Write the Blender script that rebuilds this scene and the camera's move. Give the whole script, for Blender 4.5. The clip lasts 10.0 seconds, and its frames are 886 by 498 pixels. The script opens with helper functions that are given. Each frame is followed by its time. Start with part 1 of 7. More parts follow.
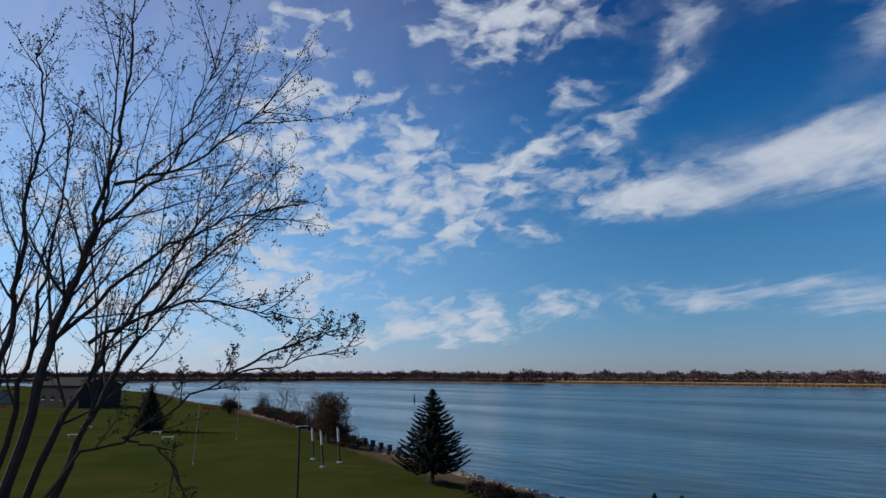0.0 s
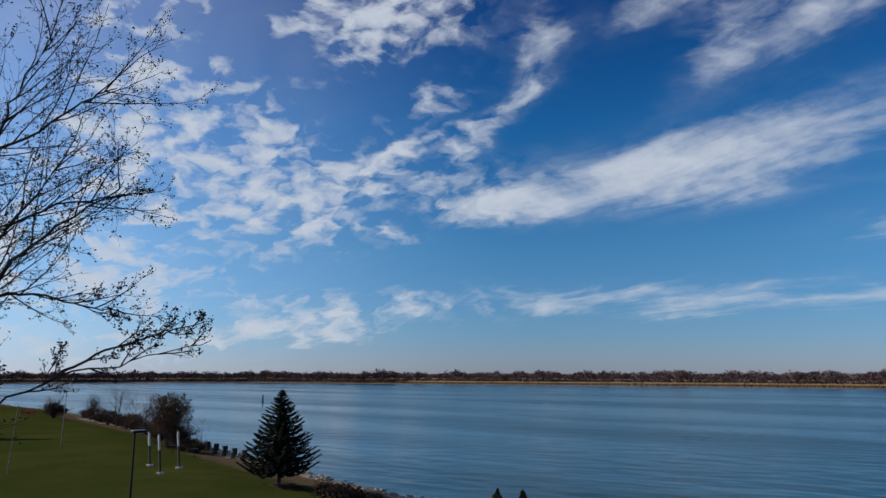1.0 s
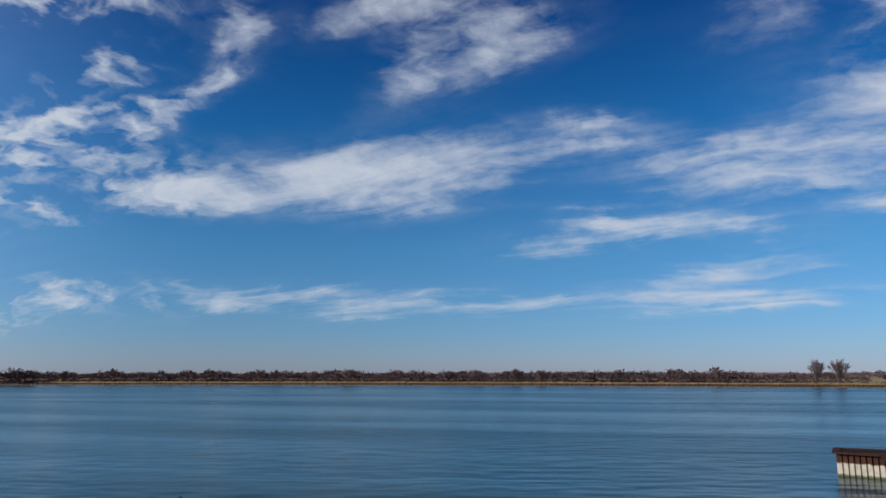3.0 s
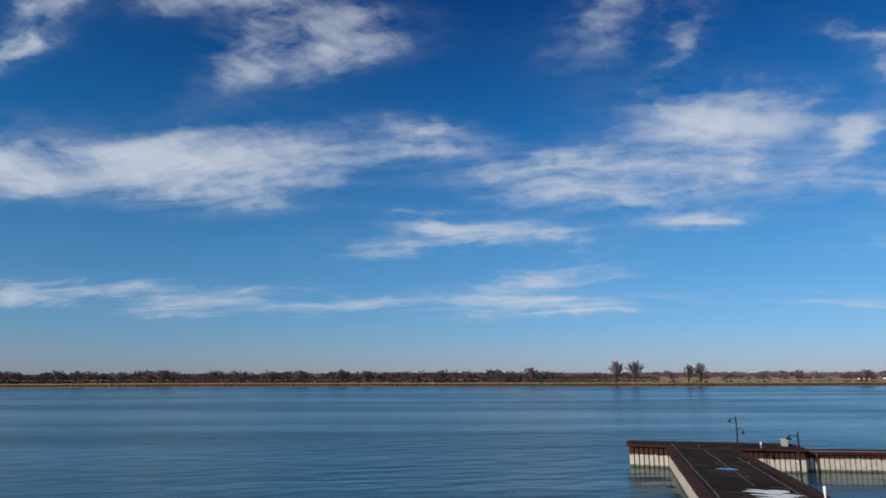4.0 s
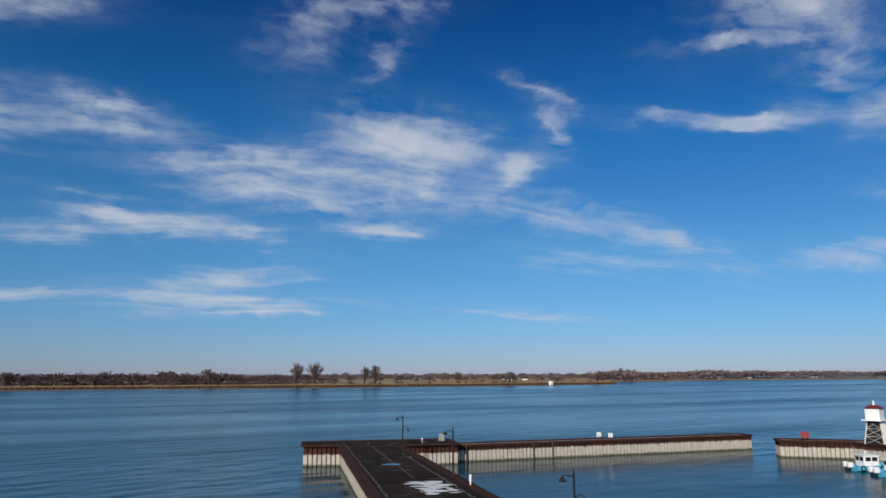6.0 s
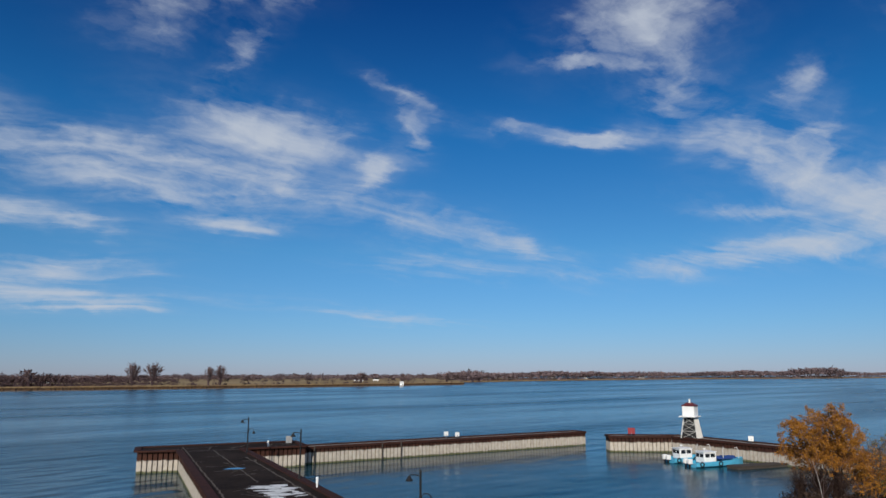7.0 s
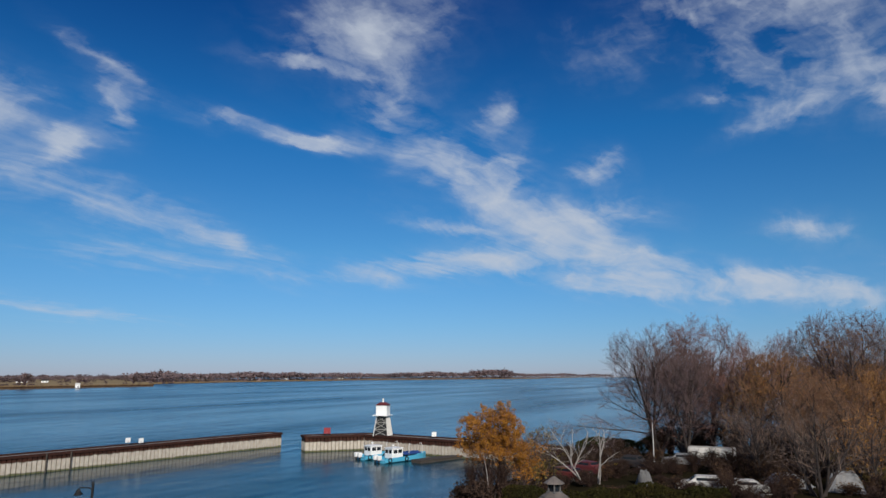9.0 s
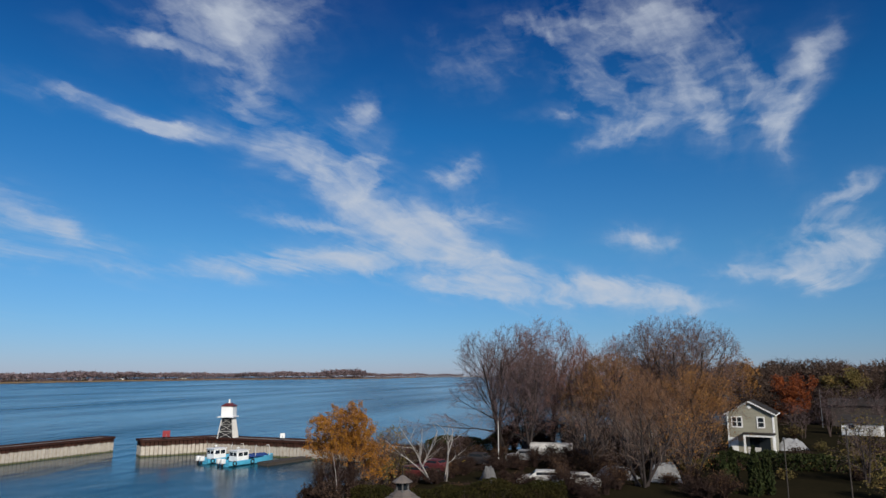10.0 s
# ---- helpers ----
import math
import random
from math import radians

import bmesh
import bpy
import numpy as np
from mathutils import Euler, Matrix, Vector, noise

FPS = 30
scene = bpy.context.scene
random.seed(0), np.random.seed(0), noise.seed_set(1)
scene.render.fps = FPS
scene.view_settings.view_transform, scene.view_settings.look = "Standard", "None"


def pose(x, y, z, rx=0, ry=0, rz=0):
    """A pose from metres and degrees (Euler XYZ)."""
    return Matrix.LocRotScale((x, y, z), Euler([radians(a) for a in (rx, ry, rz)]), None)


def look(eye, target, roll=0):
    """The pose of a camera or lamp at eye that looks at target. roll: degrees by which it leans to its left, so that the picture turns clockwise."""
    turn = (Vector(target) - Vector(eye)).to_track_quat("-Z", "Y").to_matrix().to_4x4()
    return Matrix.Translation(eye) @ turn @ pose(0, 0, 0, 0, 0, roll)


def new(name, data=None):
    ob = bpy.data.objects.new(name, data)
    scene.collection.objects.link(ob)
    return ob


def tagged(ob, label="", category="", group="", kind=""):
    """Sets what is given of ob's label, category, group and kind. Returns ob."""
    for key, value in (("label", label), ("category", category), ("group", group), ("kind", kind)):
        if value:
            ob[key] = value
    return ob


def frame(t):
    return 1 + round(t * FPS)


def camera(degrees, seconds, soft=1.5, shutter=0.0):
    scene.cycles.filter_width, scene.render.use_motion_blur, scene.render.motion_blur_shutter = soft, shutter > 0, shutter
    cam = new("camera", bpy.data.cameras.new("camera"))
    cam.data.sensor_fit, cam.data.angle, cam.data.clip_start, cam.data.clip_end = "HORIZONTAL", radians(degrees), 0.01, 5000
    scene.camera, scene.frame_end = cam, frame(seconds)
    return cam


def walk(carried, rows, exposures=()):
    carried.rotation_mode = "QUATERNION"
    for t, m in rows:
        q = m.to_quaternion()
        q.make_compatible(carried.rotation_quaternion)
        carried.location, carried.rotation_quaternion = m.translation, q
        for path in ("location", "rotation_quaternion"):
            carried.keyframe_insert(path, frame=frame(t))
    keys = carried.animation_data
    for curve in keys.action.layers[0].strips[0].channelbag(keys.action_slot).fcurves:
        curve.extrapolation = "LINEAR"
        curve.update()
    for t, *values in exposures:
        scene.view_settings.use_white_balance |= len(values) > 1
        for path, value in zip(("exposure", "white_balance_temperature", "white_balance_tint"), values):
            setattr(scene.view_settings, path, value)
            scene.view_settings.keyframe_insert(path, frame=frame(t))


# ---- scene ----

EYE = 13.8
cam = camera(65.72, 10.0)
walk(cam, [
    (0.0, pose(0, 0, EYE, 100.16, -0.03, 0.00)),
    (0.5, pose(0, 0, EYE, 100.18, 0.00, -6.09)),
    (1.0, pose(0, 0, EYE, 100.18, 0.00, -12.06)),
    (1.5, pose(0, 0, EYE, 100.17, 0.00, -18.07)),
    (2.0, pose(0, 0, EYE, 100.15, -0.04, -24.43)),
    (2.5, pose(0, 0, EYE, 100.12, -0.03, -31.49)),
    (2.7, pose(0, 0, EYE, 100.12, -0.02, -34.29)),
    (3.8, pose(0, 0, EYE, 100.17, 0.09, -49.84)),
    (4.0, pose(0, 0, EYE, 100.17, 0.08, -52.72)),
    (4.5, pose(0, 0, EYE, 100.19, 0.07, -59.83)),
    (5.0, pose(0, 0, EYE, 100.21, 0.07, -66.54)),
    (5.5, pose(0, 0, EYE, 100.25, 0.07, -72.57)),
    (5.7, pose(0, 0, EYE, 100.27, 0.06, -74.95)),
    (6.8, pose(0, 0, EYE, 100.33, 0.03, -88.21)),
    (7.0, pose(0, 0, EYE, 100.34, 0.03, -90.68)),
    (7.5, pose(0, 0, EYE, 100.36, 0.03, -96.73)),
    (8.0, pose(0, 0, EYE, 100.39, 0.03, -102.79)),
    (8.5, pose(0, 0, EYE, 100.41, 0.02, -108.82)),
    (9.0, pose(0, 0, EYE, 100.41, -0.01, -114.89)),
    (9.5, pose(0, 0, EYE, 100.40, -0.02, -120.92)),
    (10.0, pose(0, 0, EYE, 100.40, -0.04, -126.93)),
], exposures=[(0.0, -0.03), (2.5, 0.0), (4.5, 0.0), (6.8, -0.12), (8.5, -0.12), (10.0, -0.08)])

# ---- sky and sun ----
SUN_AZ, SUN_EL = 283.0, 26.0
world = bpy.data.worlds.new("sky")
scene.world = world
world.use_nodes = True
WN, WL = world.node_tree.nodes, world.node_tree.links
WN.clear()


def wnode(kind, **values):
    n = WN.new(kind)
    for key, value in values.items():
        n.inputs[int(key[1:])].default_value = value
    return n


def wmath(op, a, b=None, c=None, clamp=False):
    n = WN.new("ShaderNodeMath")
    n.operation, n.use_clamp = op, clamp
    for i, v in enumerate((a, b, c)):
        if v is None:
            continue
        if isinstance(v, (int, float)):
            n.inputs[i].default_value = v
        else:
            WL.new(v, n.inputs[i])
    return n.outputs[0]


def wnoise(vector, scale, detail, rough):
    n = WN.new("ShaderNodeTexNoise")
    n.inputs["Scale"].default_value, n.inputs["Detail"].default_value, n.inputs["Roughness"].default_value = scale, detail, rough
    WL.new(vector, n.inputs["Vector"])
    return n


def wvec(op, a, b):
    n = WN.new("ShaderNodeVectorMath")
    n.operation = op
    for i, v in enumerate((a, b)):
        if isinstance(v, tuple):
            n.inputs[i].default_value = v
        else:
            WL.new(v, n.inputs[i])
    return n.outputs[0]


sky = WN.new("ShaderNodeTexSky")
sky.sky_type, sky.sun_disc = "NISHITA", False
sky.sun_elevation, sky.sun_rotation = radians(SUN_EL), radians(SUN_AZ)
sky.altitude, sky.air_density, sky.dust_density, sky.ozone_density = 50, 1.0, 0.12, 3.0
way = WN.new("ShaderNodeTexCoord").outputs["Generated"]
split = WN.new("ShaderNodeSeparateXYZ")
WL.new(way, split.inputs[0])
azimuth = wmath("MULTIPLY", wmath("ARCTAN2", split.outputs[0], split.outputs[1]), 57.2958)
height = wmath("MULTIPLY", wmath("ARCSINE", split.outputs[2]), 57.2958)
join = WN.new("ShaderNodeCombineXYZ")
WL.new(azimuth, join.inputs[0]), WL.new(height, join.inputs[1])
chart = join.outputs[0]
# streaks: noise drawn on a flat layer overhead, so that it closes up towards the horizon
layer = WN.new("ShaderNodeVectorMath")
layer.operation = "DIVIDE"
lift = WN.new("ShaderNodeCombineXYZ")
up = wmath("ADD", wmath("MAXIMUM", split.outputs[2], 0.0), 0.15)
for i in range(3):
    WL.new(up, lift.inputs[i])
WL.new(way, layer.inputs[0]), WL.new(lift.outputs[0], layer.inputs[1])
drift = WN.new("ShaderNodeMapping")
drift.vector_type = "TEXTURE"
drift.inputs["Rotation"].default_value, drift.inputs["Scale"].default_value = (0, 0, radians(-62)), (2.6, 0.5, 1)
WL.new(layer.outputs[0], drift.inputs["Vector"])
curl = wvec("MULTIPLY", wvec("SUBTRACT", wnoise(layer.outputs[0], 1.3, 3, 0.5).outputs["Color"], (0.5, 0.5, 0.5)), (1.0, 1.0, 0))
fibres = wvec("ADD", drift.outputs[0], curl)
# a ragged outline: the chart of the sky is bent by coarse and fine noise
coarse = wvec("MULTIPLY", wvec("SUBTRACT", wnoise(chart, 0.16, 2, 0.5).outputs["Color"], (0.5, 0.5, 0.5)), (3.0, 1.4, 0))
fine = wvec("MULTIPLY", wvec("SUBTRACT", wnoise(wvec("MULTIPLY", chart, (0.6, 1.3, 1)), 0.7, 5, 0.58).outputs["Color"], (0.5, 0.5, 0.5)), (2.4, 1.2, 0))
combed = wvec("MULTIPLY", wvec("SUBTRACT", wnoise(fibres, 1.9, 5, 0.56).outputs["Color"], (0.5, 0.5, 0.5)), (6.0, 3.0, 0))
bent = wvec("ADD", wvec("ADD", wvec("ADD", chart, coarse), fine), combed)
halo = 0.0
cover = 0.0


def cloud(az, el, rx, ry, turn, amount):
    """One patch of thin high cloud: its middle, half sizes and lean in degrees, and its thickness."""
    global cover, halo
    m = WN.new("ShaderNodeMapping")
    m.vector_type = "TEXTURE"
    WL.new(bent, m.inputs["Vector"])
    m.inputs["Location"].default_value, m.inputs["Rotation"].default_value = (az, el, 0), (0, 0, radians(turn))
    m.inputs["Scale"].default_value = (rx * 1.5, ry * 1.5, 1)
    g = WN.new("ShaderNodeTexGradient")
    g.gradient_type = "SPHERICAL"
    WL.new(m.outputs[0], g.inputs[0])
    core = wmath("MULTIPLY_ADD", g.outputs["Fac"], 1.5, -0.5, clamp=True)
    cover = wmath("MULTIPLY_ADD", core, amount, cover)
    halo = wmath("MULTIPLY_ADD", g.outputs["Fac"], amount, halo)


cloud(-13.5, 27.8, 7.2, 3.0, 13, 0.9)
cloud(-12.1, 23.2, 7.9, 3.2, -1, 0.9)
cloud(-14.7, 18.3, 4.5, 3.2, 4, 0.8)
cloud(-6.1, 18.1, 8.7, 4.8, -8, 0.95)
cloud(-9.4, 14.3, 8.6, 4.2, 2, 0.9)
cloud(-3.6, 14.4, 10.3, 4.9, -11, 1.0)
cloud(1.7, 15.4, 5.5, 3.0, 14, 0.9)
cloud(6.9, 17.6, 4.5, 2.2, 12, 1.0)
cloud(2.2, 11.4, 3.8, 1.7, -1, 0.85)
cloud(-3.1, 9.3, 2.6, 0.9, 0, 0.78)
cloud(6.3, 14.8, 2.9, 1.2, 8, 0.75)
cloud(7.5, 11.8, 4.4, 0.9, -2, 0.69)
cloud(4.1, 26.9, 4.4, 3.0, 34, 1.0)
cloud(5.9, 29.4, 12.1, 2.7, -4, 0.75)
cloud(-1.2, 27.6, 3.9, 1.8, 17, 0.78)
cloud(10.7, 22.4, 5.6, 1.8, 24, 0.75)
cloud(14.5, 18.8, 7.9, 1.6, 36, 0.85)
cloud(19.8, 22.6, 4.5, 1.4, 10, 0.75)
cloud(11.5, 19.7, 5.6, 1.2, 15, 0.69)
cloud(16.4, 14.6, 8.5, 3.0, 0, 0.9)
cloud(19.4, 13.6, 8.2, 1.4, -0, 0.78)
cloud(21.0, 26.6, 4.8, 3.0, 57, 0.75)
cloud(-14.1, 6.7, 14.2, 2.5, 1, 0.78)
cloud(-3.9, 3.1, 18.3, 2.6, 8, 0.66)
cloud(-26.4, 13.8, 17.9, 10.1, 5, 0.66)
cloud(-25.7, 4.1, 20.3, 6.9, 2, 0.72)
cloud(40.5, 29.4, 13.0, 2.8, -8, 0.72)
cloud(35.3, 25.1, 5.6, 2.6, 44, 0.85)
cloud(42.0, 26.0, 8.4, 3.3, 17, 0.8)
cloud(31.3, 28.8, 7.3, 2.5, 16, 0.72)
cloud(50.9, 20.0, 5.6, 0.9, -2, 0.75)
cloud(51.7, 18.6, 6.2, 0.8, 1, 0.66)
cloud(53.0, 12.1, 7.3, 0.9, -8, 0.75)
cloud(49.9, 10.6, 11.2, 1.7, 4, 0.85)
cloud(35.7, 16.7, 17.0, 3.9, 6, 0.95)
cloud(31.3, 15.1, 10.3, 2.3, -8, 0.78)
cloud(31.3, 5.6, 42.9, 1.6, 0, 0.75)
cloud(1.1, 3.7, 8.3, 1.8, 4, 0.66)
cloud(75.9, 19.6, 10.7, 3.5, -5, 1.0)
cloud(68.5, 16.6, 12.0, 4.0, -7, 0.32)
cloud(63.7, 16.1, 15.0, 2.2, -7, 0.85)
cloud(62.8, 14.1, 11.7, 2.2, -3, 0.72)
cloud(74.8, 15.1, 9.4, 1.8, -6, 0.85)
cloud(73.4, 11.9, 6.6, 1.4, 2, 0.85)
cloud(61.9, 11.1, 6.1, 1.0, -8, 0.75)
cloud(84.5, 16.3, 3.8, 1.6, 31, 0.8)
cloud(88.4, 19.9, 3.4, 2.0, -48, 0.85)
cloud(88.9, 12.6, 10.5, 3.0, -9, 0.66)
cloud(97.6, 10.4, 6.2, 1.3, -14, 0.69)
cloud(61.1, 7.6, 10.7, 1.7, 7, 0.78)
cloud(63.9, 5.4, 9.9, 1.0, 3, 0.75)
cloud(86.3, 4.7, 11.8, 1.0, -5, 0.69)
cloud(73.4, 25.7, 4.0, 2.0, 50, 0.78)
cloud(67.3, 28.0, 8.2, 4.5, 18, 0.64)
cloud(74.4, 29.6, 8.3, 1.6, 2, 0.6)
cloud(87.6, 22.6, 7.5, 0.9, -25, 0.63)
cloud(103.8, 19.1, 5.2, 0.9, -6, 0.63)
cloud(108.2, 27.9, 10.8, 4.9, 9, 1.0)
cloud(103.1, 25.0, 6.5, 0.8, -1, 0.78)
cloud(110.1, 22.4, 5.1, 3.1, 15, 0.75)
cloud(115.2, 18.2, 7.9, 3.6, -19, 0.95)
cloud(119.3, 15.4, 4.7, 2.6, -5, 0.95)
cloud(120.9, 17.5, 3.0, 2.1, 45, 0.8)
cloud(119.6, 21.4, 3.0, 2.1, 23, 0.78)
cloud(128.0, 17.1, 3.0, 1.7, -3, 0.95)
cloud(126.4, 13.0, 7.4, 2.7, 2, 0.9)
cloud(116.4, 11.9, 4.8, 0.9, -11, 0.75)
cloud(112.1, 8.7, 12.9, 1.7, 3, 0.75)
cloud(120.7, 9.7, 9.0, 2.0, 9, 0.75)
cloud(129.8, 9.7, 5.2, 1.4, -16, 0.69)
cloud(129.9, 6.8, 7.0, 1.2, -10, 0.75)
cloud(96.7, 20.2, 4.8, 1.3, -6, 0.6)
cloud(103.6, 19.4, 4.8, 0.8, -5, 0.66)
cloud(142.5, 6.4, 8.3, 1.4, -10, 0.66)
cloud(139.4, 26.2, 5.6, 3.6, -56, 0.95)
cloud(142.1, 21.8, 6.0, 3.7, -20, 0.95)
cloud(140.8, 19.2, 5.2, 1.2, 17, 0.75)
cloud(136.8, 20.9, 3.5, 0.8, -4, 0.75)
cloud(135.6, 28.2, 6.4, 1.4, -11, 0.75)
cloud(144.1, 28.2, 6.0, 3.6, -8, 0.75)
cloud(147.8, 21.6, 5.3, 1.7, -66, 0.8)
cloud(152.7, 20.1, 6.5, 2.2, -69, 0.75)
cloud(155.8, 22.4, 6.0, 2.1, 47, 0.72)
cloud(143.6, 10.7, 4.0, 1.6, -8, 0.85)
cloud(158.2, 12.8, 6.4, 1.4, 31, 0.75)
cloud(156.8, 8.9, 4.5, 1.7, 6, 0.78)
cloud(154.8, 7.2, 9.8, 1.2, -9, 0.75)
cloud(149.0, 24.5, 11, 6, -60, 0.48)
cloud(131.5, 26.5, 9, 5, 0, 0.42)
cloud(119, 12.5, 16, 2.6, -5, 0.35)
cloud(-8, 21, 12, 5, 5, 0.42)
cloud(-16, 10, 14, 5, 3, 0.5)
cloud(11, 28, 10, 3.2, 16, 0.5)
cloud(131, 7.6, 10, 2.6, -8, 0.62)
cloud(141, 6.4, 9, 2.2, -8, 0.6)
cloud(158.5, 9.4, 7, 2.6, 10, 0.5)
cloud(92, 8.5, 14, 2.2, -4, 0.42)

# grain of the cloud
wisps = wnoise(fibres, 2.3, 6, 0.56).outputs["Fac"]
puffs = wnoise(wvec("MULTIPLY", bent, (0.75, 1.5, 1)), 0.62, 5, 0.55).outputs["Fac"]
cells = wnoise(wvec("MULTIPLY", bent, (0.8, 1.35, 1)), 0.5, 4, 0.5).outputs["Fac"]
# fleecy cells towards the sun, fibrous streaks away from it
fleecy = WN.new("ShaderNodeMapRange")
fleecy.interpolation_type = "SMOOTHSTEP"
WL.new(azimuth, fleecy.inputs["Value"])
fleecy.inputs["From Min"].default_value, fleecy.inputs["From Max"].default_value = 8.0, 30.0
fleecy.inputs["To Min"].default_value, fleecy.inputs["To Max"].default_value = 1.0, 0.0
streaky = wmath("ADD", wmath("MULTIPLY", wisps, 0.7), wmath("MULTIPLY", puffs, 0.3))
woolly = wmath("ADD", wmath("MULTIPLY_ADD", wmath("SUBTRACT", cells, 0.5), 1.25, 0.375), wmath("MULTIPLY", wisps, 0.25))
grain = wmath("ADD", wmath("MULTIPLY", woolly, fleecy.outputs[0]), wmath("MULTIPLY", streaky, wmath("SUBTRACT", 1.0, fleecy.outputs[0])))
held = wmath("MINIMUM", cover, 0.78)
thick = wmath("ADD", wmath("MULTIPLY", wmath("SUBTRACT", grain, 0.5), 3.4), wmath("MULTIPLY_ADD", held, 1.5, -0.47))
ramp = WN.new("ShaderNodeMapRange")
ramp.interpolation_type = "SMOOTHSTEP"
WL.new(thick, ramp.inputs["Value"])
ramp.inputs["From Min"].default_value, ramp.inputs["From Max"].default_value = -0.30, 1.50
ramp.inputs["To Min"].default_value, ramp.inputs["To Max"].default_value = 0.0, 1.0
# a thin veil that thickens towards the sun
veil = WN.new("ShaderNodeMapRange")
veil.interpolation_type = "SMOOTHSTEP"
WL.new(azimuth, veil.inputs["Value"])
veil.inputs["From Min"].default_value, veil.inputs["From Max"].default_value = -45.0, 20.0
veil.inputs["To Min"].default_value, veil.inputs["To Max"].default_value = 0.55, 0.0
dense = wmath("MULTIPLY", wmath("MULTIPLY", ramp.outputs[0], 0.92), wmath("MULTIPLY", cover, 3.0, clamp=True))
# a soft, combed fringe round every patch
fringe = wmath("MULTIPLY", wmath("POWER", wmath("MINIMUM", halo, 1.0), 2.2), wmath("MULTIPLY_ADD", wmath("SUBTRACT", grain, 0.5), 1.4, 0.17, clamp=True))
open_sky = wmath("MULTIPLY", wmath("SUBTRACT", 1.0, dense), wmath("SUBTRACT", 1.0, fringe))
seen = wmath("MAXIMUM", wmath("SUBTRACT", 1.0, open_sky), wmath("MULTIPLY", veil.outputs[0], wmath("MULTIPLY_ADD", wisps, 1.2, 0.3)), clamp=True)
# clear late-autumn air: a deeper blue overhead than the sky model gives
depth = WN.new("ShaderNodeMapRange")
depth.inputs["From Max"].default_value = 40.0
WL.new(height, depth.inputs["Value"])
air = WN.new("ShaderNodeValToRGB")
WL.new(depth.outputs[0], air.inputs["Fac"])
stops = air.color_ramp.elements
stops[0].position, stops[0].color = 0.0, (0.40, 0.50, 0.90, 1)
stops[1].position, stops[1].color = 1.0, (0.04, 0.29, 0.68, 1)
for at, colour in ((0.10, (0.34, 0.57, 0.89, 1)), (0.25, (0.28, 0.63, 0.89, 1)), (0.5, (0.10, 0.54, 0.90, 1)), (0.75, (0.040, 0.31, 0.69, 1))):
    stops.new(at).color = colour
tone = WN.new("ShaderNodeMix")
tone.data_type, tone.blend_type = "RGBA", "MULTIPLY"
tone.inputs["Factor"].default_value = 1.0
# the glow of thin haze on the sun's side
glow = WN.new("ShaderNodeMapRange")
glow.interpolation_type = "SMOOTHSTEP"
WL.new(azimuth, glow.inputs["Value"])
glow.inputs["From Min"].default_value, glow.inputs["From Max"].default_value = -45.0, 25.0
glow.inputs["To Min"].default_value, glow.inputs["To Max"].default_value = 1.75, 1.0
hazy = wvec("MULTIPLY", sky.outputs[0], glow.outputs[0])
WL.new(hazy, tone.inputs["A"])
WL.new(air.outputs["Color"], tone.inputs["B"])
blend = WN.new("ShaderNodeMix")
blend.data_type = "RGBA"
WL.new(seen, blend.inputs["Factor"])
WL.new(tone.outputs["Result"], blend.inputs["A"])
blend.inputs["B"].default_value = (5.45, 6.0, 6.9, 1)
back = WN.new("ShaderNodeBackground")
back.inputs["Strength"].default_value = 0.10
WL.new(blend.outputs["Result"], back.inputs["Color"])
WL.new(back.outputs[0], WN.new("ShaderNodeOutputWorld").inputs[0])

sun = new("sun", bpy.data.lights.new("sun", "SUN"))
sun.data.energy, sun.data.angle, sun.data.color = 4.5, radians(0.6), (1.0, 0.93, 0.82)
saz, sel = radians(SUN_AZ), radians(SUN_EL)
SUN_TO = Vector((math.sin(saz) * math.cos(sel), math.cos(saz) * math.cos(sel), math.sin(sel)))
sun.matrix_world = look(SUN_TO * 300, (0, 0, 0))

# ---- materials ----


